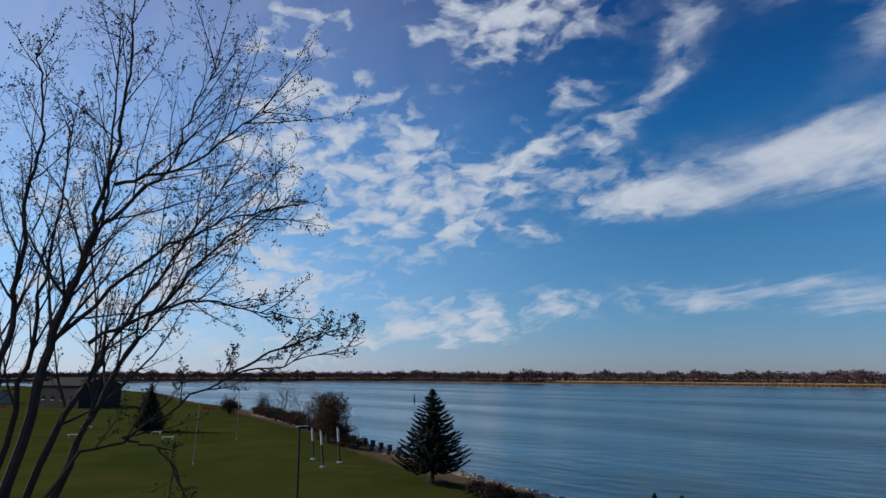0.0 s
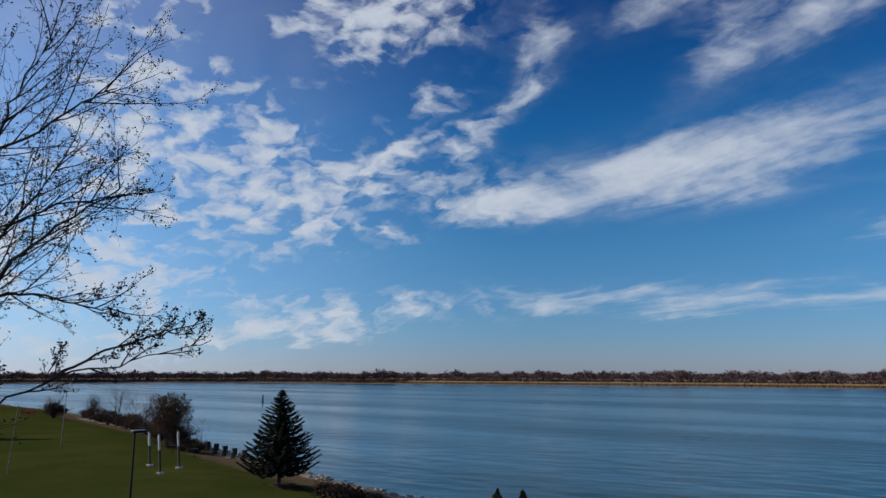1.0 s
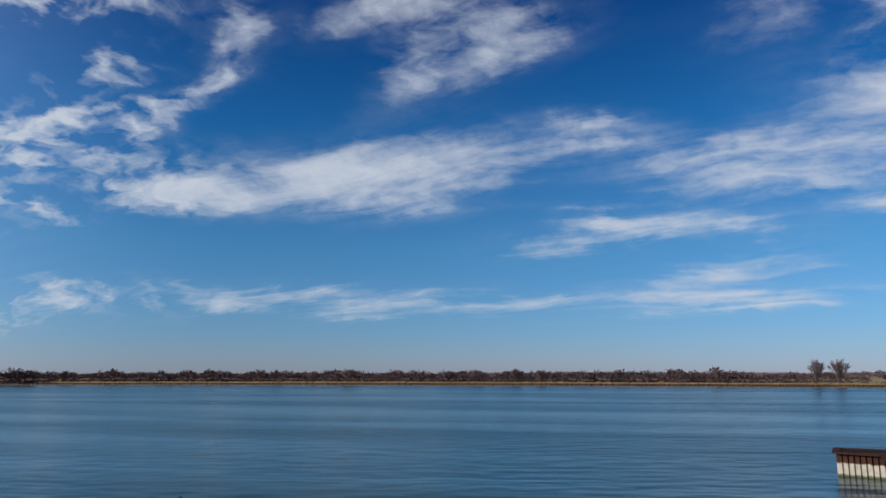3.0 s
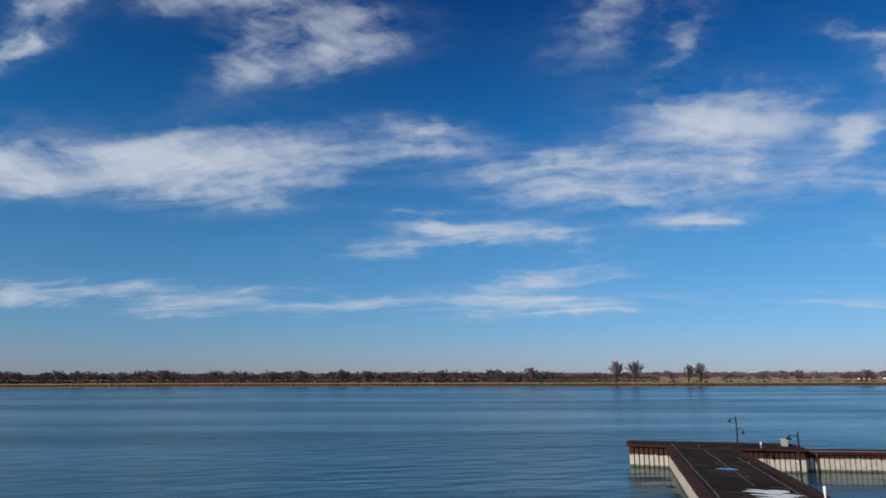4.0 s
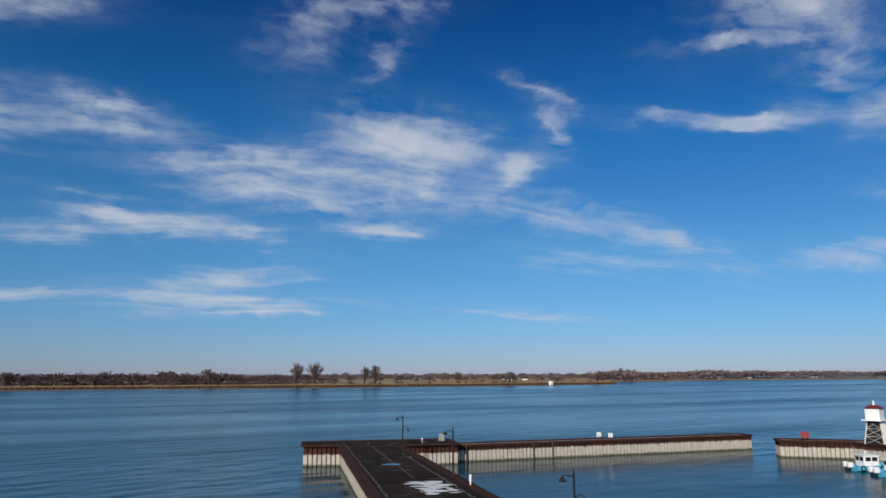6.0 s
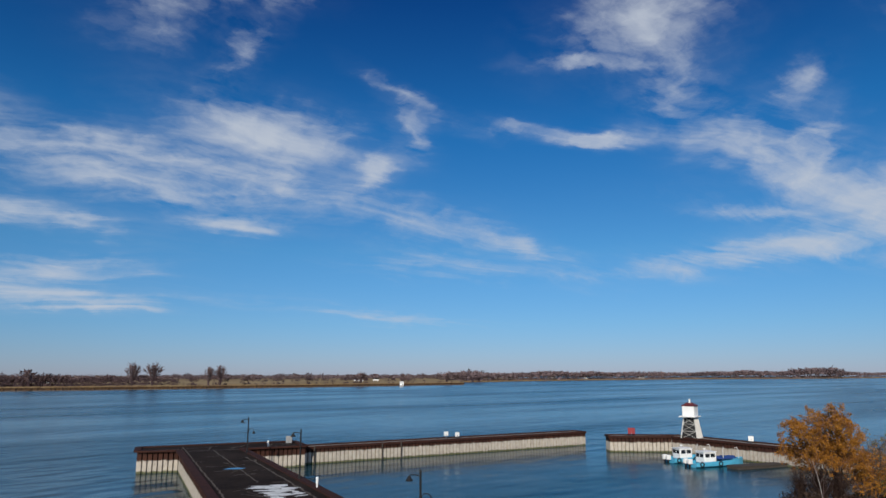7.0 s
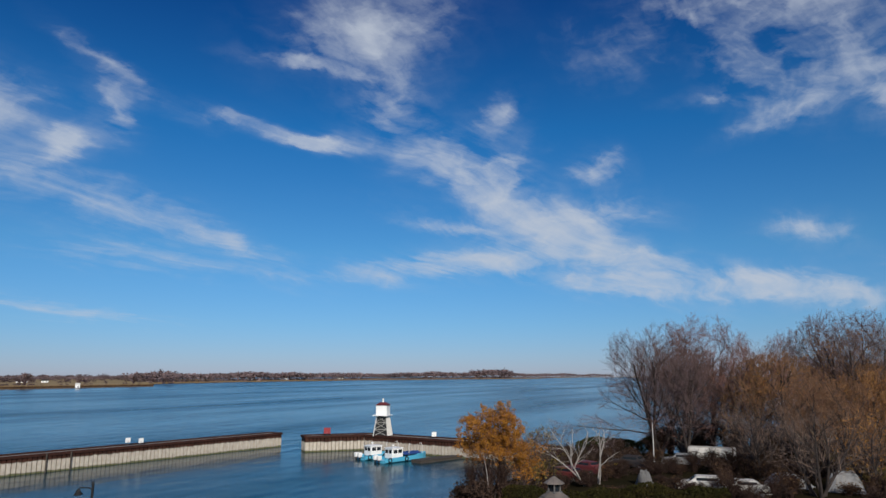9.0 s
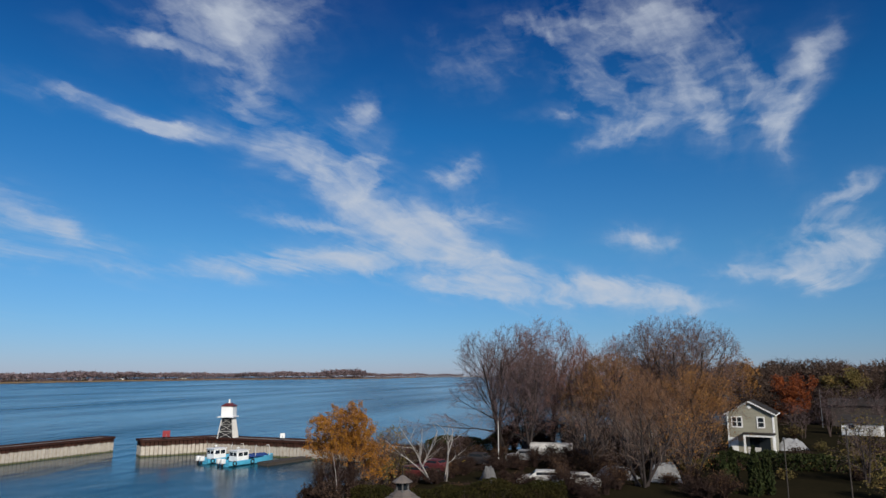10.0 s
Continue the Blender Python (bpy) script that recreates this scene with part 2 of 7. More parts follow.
def material(name, base, other=None, rough=0.8, scale=1.0, bump=0.0, metal=0.0, fine=None, stretch=(1, 1, 1), island=0.0, piece=0.0, spec=0.5):
    """A surface of two colours mixed by noise at two scales; island and piece vary the brightness of each loose bit or object."""
    m = bpy.data.materials.new(name)
    m.use_nodes = True
    N, L = m.node_tree.nodes, m.node_tree.links
    b = N["Principled BSDF"]
    b.inputs["Roughness"].default_value, b.inputs["Metallic"].default_value = rough, metal
    b.inputs["Specular IOR Level"].default_value = spec
    other = other or tuple(c * 0.7 for c in base)
    co = N.new("ShaderNodeTexCoord")
    geo = N.new("ShaderNodeNewGeometry")
    mp = N.new("ShaderNodeMapping")
    mp.inputs["Scale"].default_value = stretch
    L.new(geo.outputs["Position"], mp.inputs["Vector"])
    n1, n2 = N.new("ShaderNodeTexNoise"), N.new("ShaderNodeTexNoise")
    n1.inputs["Scale"].default_value, n1.inputs["Detail"].default_value = scale, 4
    n2.inputs["Scale"].default_value, n2.inputs["Detail"].default_value = fine or scale * 9, 5
    for n in (n1, n2):
        L.new(mp.outputs[0], n.inputs["Vector"])
    add = N.new("ShaderNodeMath")
    add.operation = "MULTIPLY_ADD"
    L.new(n2.outputs["Fac"], add.inputs[0])
    add.inputs[1].default_value = 0.6
    L.new(n1.outputs["Fac"], add.inputs[2])
    rg = N.new("ShaderNodeMapRange")
    rg.inputs["From Min"].default_value, rg.inputs["From Max"].default_value = 0.55, 1.05
    L.new(add.outputs[0], rg.inputs["Value"])
    mix = N.new("ShaderNodeMix")
    mix.data_type = "RGBA"
    mix.inputs["A"].default_value, mix.inputs["B"].default_value = (*base, 1), (*other, 1)
    L.new(rg.outputs[0], mix.inputs["Factor"])
    out = mix.outputs["Result"]
    if island or piece:
        hv = N.new("ShaderNodeHueSaturation")
        vr = N.new("ShaderNodeMapRange")
        if island:
            L.new(geo.outputs["Random Per Island"], vr.inputs["Value"])
        else:
            oi = N.new("ShaderNodeObjectInfo")
            L.new(oi.outputs["Random"], vr.inputs["Value"])
        k = island or piece
        vr.inputs["To Min"].default_value, vr.inputs["To Max"].default_value = 1 - k, 1 + k
        L.new(vr.outputs[0], hv.inputs["Value"])
        L.new(out, hv.inputs["Color"])
        out = hv.outputs[0]
    L.new(out, b.inputs["Base Color"])
    if bump:
        bp = N.new("ShaderNodeBump")
        bp.inputs["Strength"].default_value, bp.inputs["Distance"].default_value = 1.0, bump
        L.new(add.outputs[0], bp.inputs["Height"])
        L.new(bp.outputs[0], b.inputs["Normal"])
    return m


def nmath(N, L, op, a, b=None, clamp=False):
    n = N.new("ShaderNodeMath")
    n.operation, n.use_clamp = op, clamp
    for i, v in enumerate((a, b)):
        if v is None:
            continue
        if isinstance(v, (int, float)):
            n.inputs[i].default_value = v
        else:
            L.new(v, n.inputs[i])
    return n.outputs[0]


def water_material():
    m = bpy.data.materials.new("river_water")
    m.use_nodes = True
    N, L = m.node_tree.nodes, m.node_tree.links
    b = N["Principled BSDF"]
    b.inputs["IOR"].default_value = 1.33
    b.inputs["Specular IOR Level"].default_value = 0.40
    geo = N.new("ShaderNodeNewGeometry")

    def noisy(stretch, turn, scale, detail, rough=0.5):
        mp = N.new("ShaderNodeMapping")
        mp.vector_type = "TEXTURE"
        mp.inputs["Scale"].default_value, mp.inputs["Rotation"].default_value = stretch, (0, 0, radians(turn))
        L.new(geo.outputs["Position"], mp.inputs["Vector"])
        n = N.new("ShaderNodeTexNoise")
        n.inputs["Scale"].default_value, n.inputs["Detail"].default_value, n.inputs["Roughness"].default_value = scale, detail, rough
        L.new(mp.outputs[0], n.inputs["Vector"])
        return n.outputs["Fac"]

    # long slicks along the current, patches of breeze, and ripples
    slick = noisy((7, 1, 1), -50, 0.024, 5, 0.5)
    patch = noisy((3.5, 1, 1), -45, 0.011, 4, 0.55)
    ripple = noisy((2, 1, 1), -60, 1.0, 2)
    chop = noisy((2, 1, 1), -40, 0.25, 1)
    calm = N.new("ShaderNodeMapRange")
    calm.interpolation_type = "SMOOTHSTEP"
    L.new(nmath(N, L, "ADD", nmath(N, L, "MULTIPLY", slick, 0.6), nmath(N, L, "MULTIPLY", patch, 0.4)), calm.inputs["Value"])
    calm.inputs["From Min"].default_value, calm.inputs["From Max"].default_value = 0.40, 0.62
    calm.inputs["To Min"].default_value, calm.inputs["To Max"].default_value = 0.34, 1.0
    wave = nmath(N, L, "ADD", nmath(N, L, "MULTIPLY", ripple, 0.012), nmath(N, L, "MULTIPLY", chop, 0.24))
    bp = N.new("ShaderNodeBump")
    bp.inputs["Strength"].default_value, bp.inputs["Distance"].default_value = 1.0, 1.0
    # sheltered water inside the harbour walls
    off = N.new("ShaderNodeVectorMath")
    off.operation = "DISTANCE"
    L.new(geo.outputs["Position"], off.inputs[0])
    off.inputs[1].default_value = (95, -18, 0)
    lee = N.new("ShaderNodeMapRange")
    lee.interpolation_type = "SMOOTHSTEP"
    L.new(off.outputs["Value"], lee.inputs["Value"])
    lee.inputs["From Min"].default_value, lee.inputs["From Max"].default_value = 26.0, 44.0
    lee.inputs["To Min"].default_value, lee.inputs["To Max"].default_value = 0.35, 1.0
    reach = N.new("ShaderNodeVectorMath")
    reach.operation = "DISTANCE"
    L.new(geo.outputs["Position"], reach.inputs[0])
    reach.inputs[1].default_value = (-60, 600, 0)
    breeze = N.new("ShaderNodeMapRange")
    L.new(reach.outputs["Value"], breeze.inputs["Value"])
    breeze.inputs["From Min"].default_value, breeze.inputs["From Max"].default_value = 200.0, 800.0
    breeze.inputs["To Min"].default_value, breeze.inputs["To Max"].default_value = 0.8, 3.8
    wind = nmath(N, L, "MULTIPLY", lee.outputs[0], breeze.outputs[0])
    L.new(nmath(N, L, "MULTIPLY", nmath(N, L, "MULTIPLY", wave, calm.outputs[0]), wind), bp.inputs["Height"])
    L.new(bp.outputs[0], b.inputs["Normal"])
    rg = N.new("ShaderNodeMapRange")
    L.new(calm.outputs[0], rg.inputs["Value"])
    rg.inputs["To Min"].default_value, rg.inputs["To Max"].default_value = 0.10, 0.28
    L.new(rg.outputs[0], b.inputs["Roughness"])
    mix = N.new("ShaderNodeMix")
    mix.data_type = "RGBA"
    mix.inputs["A"].default_value, mix.inputs["B"].default_value = (0.001, 0.028, 0.041, 1), (0.002, 0.039, 0.055, 1)
    L.new(patch, mix.inputs["Factor"])
    L.new(mix.outputs["Result"], b.inputs["Base Color"])
    return m


def ground_material():
    """Mown grass, with dead brown grass and soil on the low bank by the water."""
    m = material("lawn_and_bank", (0.026, 0.037, 0.008), (0.052, 0.052, 0.013), rough=0.95, scale=0.12, fine=2.5, bump=0.04, spec=0.0)
    N, L = m.node_tree.nodes, m.node_tree.links
    b = N["Principled BSDF"]
    grass = b.inputs["Base Color"].links[0].from_socket
    geo = N.new("ShaderNodeNewGeometry")
    z = N.new("ShaderNodeSeparateXYZ")
    L.new(geo.outputs["Position"], z.inputs[0])
    n = N.new("ShaderNodeTexNoise")
    n.inputs["Scale"].default_value, n.inputs["Detail"].default_value = 0.35, 6
    L.new(geo.outputs["Position"], n.inputs["Vector"])
    v = nmath(N, L, "ADD", z.outputs[2], nmath(N, L, "MULTIPLY", n.outputs["Fac"], 1.2))
    rg = N.new("ShaderNodeMapRange")
    L.new(v, rg.inputs["Value"])
    rg.inputs["From Min"].default_value, rg.inputs["From Max"].default_value = 3.05, 3.3
    mix = N.new("ShaderNodeMix")
    mix.data_type = "RGBA"
    L.new(rg.outputs[0], mix.inputs["Factor"])
    soil = N.new("ShaderNodeMix")
    soil.data_type = "RGBA"
    soil.inputs["A"].default_value, soil.inputs["B"].default_value = (0.06, 0.045, 0.03, 1), (0.13, 0.09, 0.05, 1)
    L.new(n.outputs["Fac"], soil.inputs["Factor"])
    L.new(soil.outputs["Result"], mix.inputs["A"])
    L.new(grass, mix.inputs["B"])
    # a pale sandy shelf along the waterline
    shelf = N.new("ShaderNodeMapRange")
    L.new(nmath(N, L, "ADD", z.outputs[2], nmath(N, L, "MULTIPLY", n.outputs["Fac"], 0.5)), shelf.inputs["Value"])
    shelf.inputs["From Min"].default_value, shelf.inputs["From Max"].default_value = 2.16, 2.28
    sand = N.new("ShaderNodeMix")
    sand.data_type = "RGBA"
    sand.inputs["A"].default_value = (0.30, 0.25, 0.19, 1)
    L.new(shelf.outputs[0], sand.inputs["Factor"])
    L.new(mix.outputs["Result"], sand.inputs["B"])
    L.new(sand.outputs["Result"], b.inputs["Base Color"])
    return m


def pile_material():
    """Steel sheet piling: rust above, a pale bloom of lime below the old water line, weed at the water."""
    m = material("sheet_steel", (0.065, 0.027, 0.018), (0.03, 0.016, 0.013), rough=0.9, scale=0.8, fine=7, bump=0.01, piece=0.12, spec=0.1)
    N, L = m.node_tree.nodes, m.node_tree.links
    b = N["Principled BSDF"]
    rust = b.inputs["Base Color"].links[0].from_socket
    geo = N.new("ShaderNodeNewGeometry")
    z = N.new("ShaderNodeSeparateXYZ")
    L.new(geo.outputs["Position"], z.inputs[0])
    n = N.new("ShaderNodeTexNoise")
    n.inputs["Scale"].default_value, n.inputs["Detail"].default_value = 1.4, 5
    L.new(geo.outputs["Position"], n.inputs["Vector"])
    v = nmath(N, L, "ADD", z.outputs[2], nmath(N, L, "MULTIPLY", n.outputs["Fac"], 0.5))
    top = N.new("ShaderNodeMapRange")
    L.new(v, top.inputs["Value"])
    top.inputs["From Min"].default_value, top.inputs["From Max"].default_value = 1.88, 2.08
    low = N.new("ShaderNodeMapRange")
    L.new(v, low.inputs["Value"])
    low.inputs["From Min"].default_value, low.inputs["From Max"].default_value = 0.42, 0.62
    lime = N.new("ShaderNodeMix")
    lime.data_type = "RGBA"
    lime.inputs["A"].default_value, lime.inputs["B"].default_value = (0.50, 0.45, 0.38, 1), (0.20, 0.165, 0.13, 1)
    L.new(nmath(N, L, "POWER", n.outputs["Fac"], 2.0), lime.inputs["Factor"])
    weed = N.new("ShaderNodeMix")
    weed.data_type = "RGBA"
    weed.inputs["A"].default_value = (0.10, 0.10, 0.05, 1)
    L.new(low.outputs[0], weed.inputs["Factor"])
    L.new(lime.outputs["Result"], weed.inputs["B"])
    mix = N.new("ShaderNodeMix")
    mix.data_type = "RGBA"
    L.new(top.outputs[0], mix.inputs["Factor"])
    L.new(weed.outputs["Result"], mix.inputs["A"])
    L.new(rust, mix.inputs["B"])
    L.new(mix.outputs["Result"], b.inputs["Base Color"])
    return m


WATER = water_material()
GROUND = ground_material()
PILE = pile_material()
GRAVEL = material("pale_gravel_fill", (0.30, 0.275, 0.24), (0.17, 0.15, 0.13), rough=0.95, scale=0.6, fine=6, bump=0.02, spec=0.1)
RUST = material("rusty_steel", (0.052, 0.020, 0.014), (0.026, 0.013, 0.011), rough=0.85, scale=1.5, bump=0.01, spec=0.1)
ASPHALT = material("worn_asphalt", (0.014, 0.010, 0.009), (0.036, 0.027, 0.022), rough=0.95, scale=0.25, fine=3, bump=0.01, spec=0.03)
CRACK = material("sealed_joint", (0.12, 0.09, 0.06), (0.035, 0.028, 0.022), rough=0.9, scale=2)
CONCRETE = material("concrete", (0.42, 0.39, 0.34), (0.28, 0.26, 0.22), rough=0.9, scale=0.8, bump=0.02)
STONE = material("shore_stone", (0.26, 0.215, 0.17), (0.12, 0.10, 0.08), rough=0.95, scale=1.2, bump=0.03, piece=0.25)
ICE = material("chalky_white_patch", (0.75, 0.76, 0.74), (0.5, 0.5, 0.48), rough=0.6, scale=1.0)
PUDDLE = material("rain_puddle", (0.03, 0.035, 0.04), (0.02, 0.02, 0.02), rough=0.05, scale=1)
BARK_DARK = material("dark_bark", (0.046, 0.033, 0.029), (0.075, 0.054, 0.046), rough=0.95, scale=6, bump=0.01, spec=0.05)
BARK_GREY = material("grey_bark", (0.052, 0.041, 0.037), (0.03, 0.024, 0.022), rough=0.95, scale=4, bump=0.01, spec=0.2)
BRUSH = material("dark_brush_stems", (0.046, 0.028, 0.022), (0.025, 0.016, 0.014), rough=0.95, scale=2, island=0.4, spec=0.05)
TWIG = material("brown_twigs", (0.160, 0.108, 0.104), (0.095, 0.066, 0.064), rough=0.95, scale=2, island=0.3, spec=0.2)
TWIG_TAN = material("tan_twigs", (0.21, 0.112, 0.060), (0.135, 0.074, 0.045), rough=0.95, scale=2, island=0.3, spec=0.2)
TWIG_RED = material("reddish_twigs", (0.22, 0.11, 0.086), (0.13, 0.07, 0.056), rough=0.95, scale=2, island=0.3, spec=0.2)
BARK_WHITE = material("white_birch_bark", (0.36, 0.34, 0.31), (0.18, 0.155, 0.14), rough=0.85, scale=3, fine=14, spec=0.3)
NEEDLE = material("spruce_needles", (0.008, 0.012, 0.008), (0.013, 0.018, 0.010), rough=0.9, scale=1.5, island=0.35, spec=0.2)
LEAF_RUST = material("rusty_leaves", (0.105, 0.055, 0.024), (0.06, 0.034, 0.018), rough=0.9, scale=1, island=0.4, spec=0.2)
HEDGE_GREEN = material("green_hedge_foliage", (0.022, 0.028, 0.006), (0.036, 0.038, 0.010), rough=0.9, scale=0.8, island=0.35, spec=0.1)
HEDGE_LEAF = material("hedge_foliage", (0.017, 0.018, 0.004), (0.030, 0.024, 0.006), rough=0.9, scale=0.8, island=0.35, spec=0.1)
CEDAR = material("cedar_foliage", (0.016, 0.024, 0.006), (0.032, 0.037, 0.009), rough=0.9, scale=1.2, island=0.35, spec=0.2)
LEAF_YELLOW = material("yellow_leaves", (0.34, 0.145, 0.012), (0.19, 0.068, 0.009), rough=0.8, scale=0.7, island=0.35, spec=0.3)
LEAF_GOLD = material("tawny_leaves", (0.30, 0.15, 0.035), (0.20, 0.09, 0.03), rough=0.85, scale=0.4, island=0.4, spec=0.2)
LEAF_ORANGE = material("orange_leaves", (0.26, 0.062, 0.014), (0.15, 0.042, 0.014), rough=0.85, scale=0.4, island=0.35, spec=0.2)
LEAF_BROWN = material("withered_leaves", (0.052, 0.031, 0.020), (0.030, 0.019, 0.014), rough=0.9, scale=2, island=0.4, spec=0.2)
LEAF_OLIVE = material("olive_leaves", (0.11, 0.10, 0.03), (0.16, 0.10, 0.03), rough=0.9, scale=0.6, island=0.4, spec=0.2)
BUD = material("dark_seed_clusters", (0.05, 0.031, 0.029), (0.08, 0.052, 0.046), rough=0.95, scale=5, island=0.3, spec=0.2)
WHITE = material("white_paint", (0.80, 0.80, 0.78), (0.68, 0.67, 0.64), rough=0.55, scale=1.0, fine=9)
WHITE_DULL = material("weathered_white_boards", (0.60, 0.58, 0.54), (0.40, 0.38, 0.35), rough=0.8, scale=1.0, fine=7)
MAROON = material("maroon_roof_paint", (0.12, 0.018, 0.018), (0.08, 0.015, 0.015), rough=0.6, scale=1.0)
RED = material("red_paint", (0.25, 0.005, 0.012), (0.18, 0.005, 0.01), rough=0.55, scale=1.0)
BLACK = material("black_iron", (0.012, 0.012, 0.014), (0.02, 0.02, 0.02), rough=0.6, scale=2, spec=0.15)
GALV = material("galvanised_pole", (0.20, 0.205, 0.21), (0.13, 0.135, 0.14), rough=0.5, scale=2, metal=0.3)
BLUE = material("blue_hull", (0.09, 0.42, 0.60), (0.06, 0.31, 0.47), rough=0.4, scale=0.8)
NAVY = material("navy_tarpaulin", (0.02, 0.06, 0.22), (0.015, 0.04, 0.14), rough=0.6, scale=2, bump=0.02)
DARK_GLASS = material("dark_glazing", (0.012, 0.016, 0.02), (0.02, 0.025, 0.03), rough=0.08, scale=0.5)
DARK_WOOD = material("dark_wet_timber", (0.032, 0.026, 0.021), (0.055, 0.043, 0.033), rough=0.9, scale=1, fine=12, stretch=(1, 1, 5))
SIDING = material("sage_siding", (0.30, 0.285, 0.22), (0.25, 0.235, 0.18), rough=0.75, scale=0.8, piece=0.06)
SHINGLE = material("grey_shingles", (0.045, 0.040, 0.037), (0.028, 0.025, 0.023), rough=0.95, scale=1.2, fine=8, bump=0.01, piece=0.15, spec=0.05)
DARK_WALL = material("dark_grey_cladding", (0.030, 0.027, 0.029), (0.045, 0.04, 0.04), rough=0.95, scale=0.4, spec=0.05)
ORANGE = material("orange_fence_mesh", (0.5, 0.09, 0.03), (0.36, 0.07, 0.03), rough=0.7, scale=1)
YELLOW = material("yellow_plastic", (0.70, 0.48, 0.02), (0.55, 0.36, 0.02), rough=0.5, scale=1)
CANVAS = material("pale_tarpaulin", (0.26, 0.26, 0.26), (0.15, 0.15, 0.15), rough=0.8, scale=1, bump=0.02)
REED = material("straw_coloured_reeds", (0.34, 0.235, 0.10), (0.20, 0.12, 0.055), rough=0.95, scale=0.02, fine=0.3, spec=0.1)
MUD = material("river_mud", (0.16, 0.13, 0.10), (0.10, 0.08, 0.06), rough=0.9, scale=0.1, fine=1)
BANK_FACE = material("dark_bank_scrub", (0.050, 0.030, 0.020), (0.11, 0.065, 0.030), rough=1.0, scale=0.03, fine=0.3, spec=0.0)
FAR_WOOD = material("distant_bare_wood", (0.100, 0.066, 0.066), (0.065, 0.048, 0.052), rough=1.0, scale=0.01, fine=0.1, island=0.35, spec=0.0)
TARP_GREY = material("grey_canvas", (0.13, 0.125, 0.12), (0.07, 0.068, 0.066), rough=0.85, scale=1.5, bump=0.02)
# distance haze is put into this paler wood colour
HAZE_WOOD = material("haze_tinted_far_wood", (0.17, 0.122, 0.122), (0.12, 0.092, 0.096), rough=1.0, scale=0.01, fine=0.1, island=0.3, spec=0.0)
TWIG_PALE = material("pale_grey_twigs", (0.175, 0.12, 0.095), (0.10, 0.07, 0.056), rough=0.95, scale=2, island=0.35, spec=0.2)
FAR_FIELD = material("stubble_field", (0.31, 0.24, 0.145), (0.22, 0.165, 0.095), rough=1.0, scale=0.01, fine=0.15, spec=0.0)

# ---- building helpers ----


def mesh_object(name, verts, faces, mat, parent=None, label=""):
    me = bpy.data.meshes.new(name)
    me.from_pydata([tuple(v) for v in verts], [], faces)
    me.materials.append(mat)
    me.update()
    ob = new(name, me)
    if parent:
        ob.parent = parent
    if label:
        ob["label"] = label
    return ob


def part(name, bm, mat, parent=None, label="", smooth=False):
    """Link a bmesh as one mesh object under its thing."""
    me = bpy.data.meshes.new(name)
    bmesh.ops.recalc_face_normals(bm, faces=bm.faces)
    bm.to_mesh(me)
    bm.free()
    me.materials.append(mat)
    if smooth:
        for p in me.polygons:
            p.use_smooth = True
    ob = new(name, me)
    if parent:
        ob.parent = parent
    if label:
        ob["label"] = label
    return ob


def empty(name, m, label, category, group="", kind=""):
    ob = new(name)
    ob.empty_display_size = 0.2
    ob.matrix_world = m
    return tagged(ob, label, category, group, kind)


def box(size, at=(0, 0, 0), bevel=0.0, m=None, bm=None):
    """A box of that size with its middle at that place, its edges rounded off."""
    own = bmesh.new()
    bmesh.ops.create_cube(own, size=1)
    bmesh.ops.scale(own, vec=size, verts=own.verts)
    if bevel:
        bmesh.ops.bevel(own, geom=own.edges[:], offset=bevel, segments=2, affect="EDGES", profile=0.6)
    bmesh.ops.translate(own, vec=at, verts=own.verts)
    if m:
        bmesh.ops.transform(own, matrix=m, verts=own.verts)
    if bm is None:
        return own
    me = bpy.data.meshes.new("tmp")
    own.to_mesh(me)
    own.free()
    bm.from_mesh(me)
    bpy.data.meshes.remove(me)
    return bm


def prism(outline, z0, z1):
    """An upright solid over an outline."""
    bm = bmesh.new()
    lo = [bm.verts.new((x, y, z0)) for x, y in outline]
    hi = [bm.verts.new((x, y, z1)) for x, y in outline]
    n = len(outline)
    for i in range(n):
        bm.faces.new((lo[i], lo[(i + 1) % n], hi[(i + 1) % n], hi[i]))
    bm.faces.new(hi)
    bm.faces.new(lo[::-1])
    return bm


def lathe(profile, sides=16, bm=None, at=(0, 0, 0)):
    """A turned shape from (radius, height) pairs."""
    bm = bm or bmesh.new()
    rings = []
    for r, z in profile:
        rings.append([bm.verts.new((at[0] + r * math.cos(2 * math.pi * i / sides), at[1] + r * math.sin(2 * math.pi * i / sides), at[2] + z)) for i in range(sides)])
    for a, b in zip(rings, rings[1:]):
        for i in range(sides):
            bm.faces.new((a[i], a[(i + 1) % sides], b[(i + 1) % sides], b[i]))
    bm.faces.new(rings[0][::-1])
    bm.faces.new(rings[-1])
    return bm


def tubes(lines, sides):
    """Tapered tubes along polylines of (point, radius); gives vertices and faces."""
    verts, faces = [], []
    ring = [(math.cos(2 * math.pi * i / sides), math.sin(2 * math.pi * i / sides)) for i in range(sides)]
    for line in lines:
        base = len(verts)
        n = len(line)
        for k, (p, r) in enumerate(line):
            d = line[min(k + 1, n - 1)][0] - line[max(k - 1, 0)][0]
            d = d.normalized() if d.length > 1e-6 else Vector((0, 0, 1))
            a = d.cross(Vector((0.31, 0.17, 0.93)) if abs(d.z) < 0.9 else Vector((1, 0, 0))).normalized()
            b = d.cross(a)
            for c, s in ring:
                verts.append(p + a * (c * r) + b * (s * r))
        for k in range(n - 1):
            o = base + k * sides
            for i in range(sides):
                j = (i + 1) % sides
                faces.append((o + i, o + j, o + sides + j, o + sides + i))
    return verts, faces


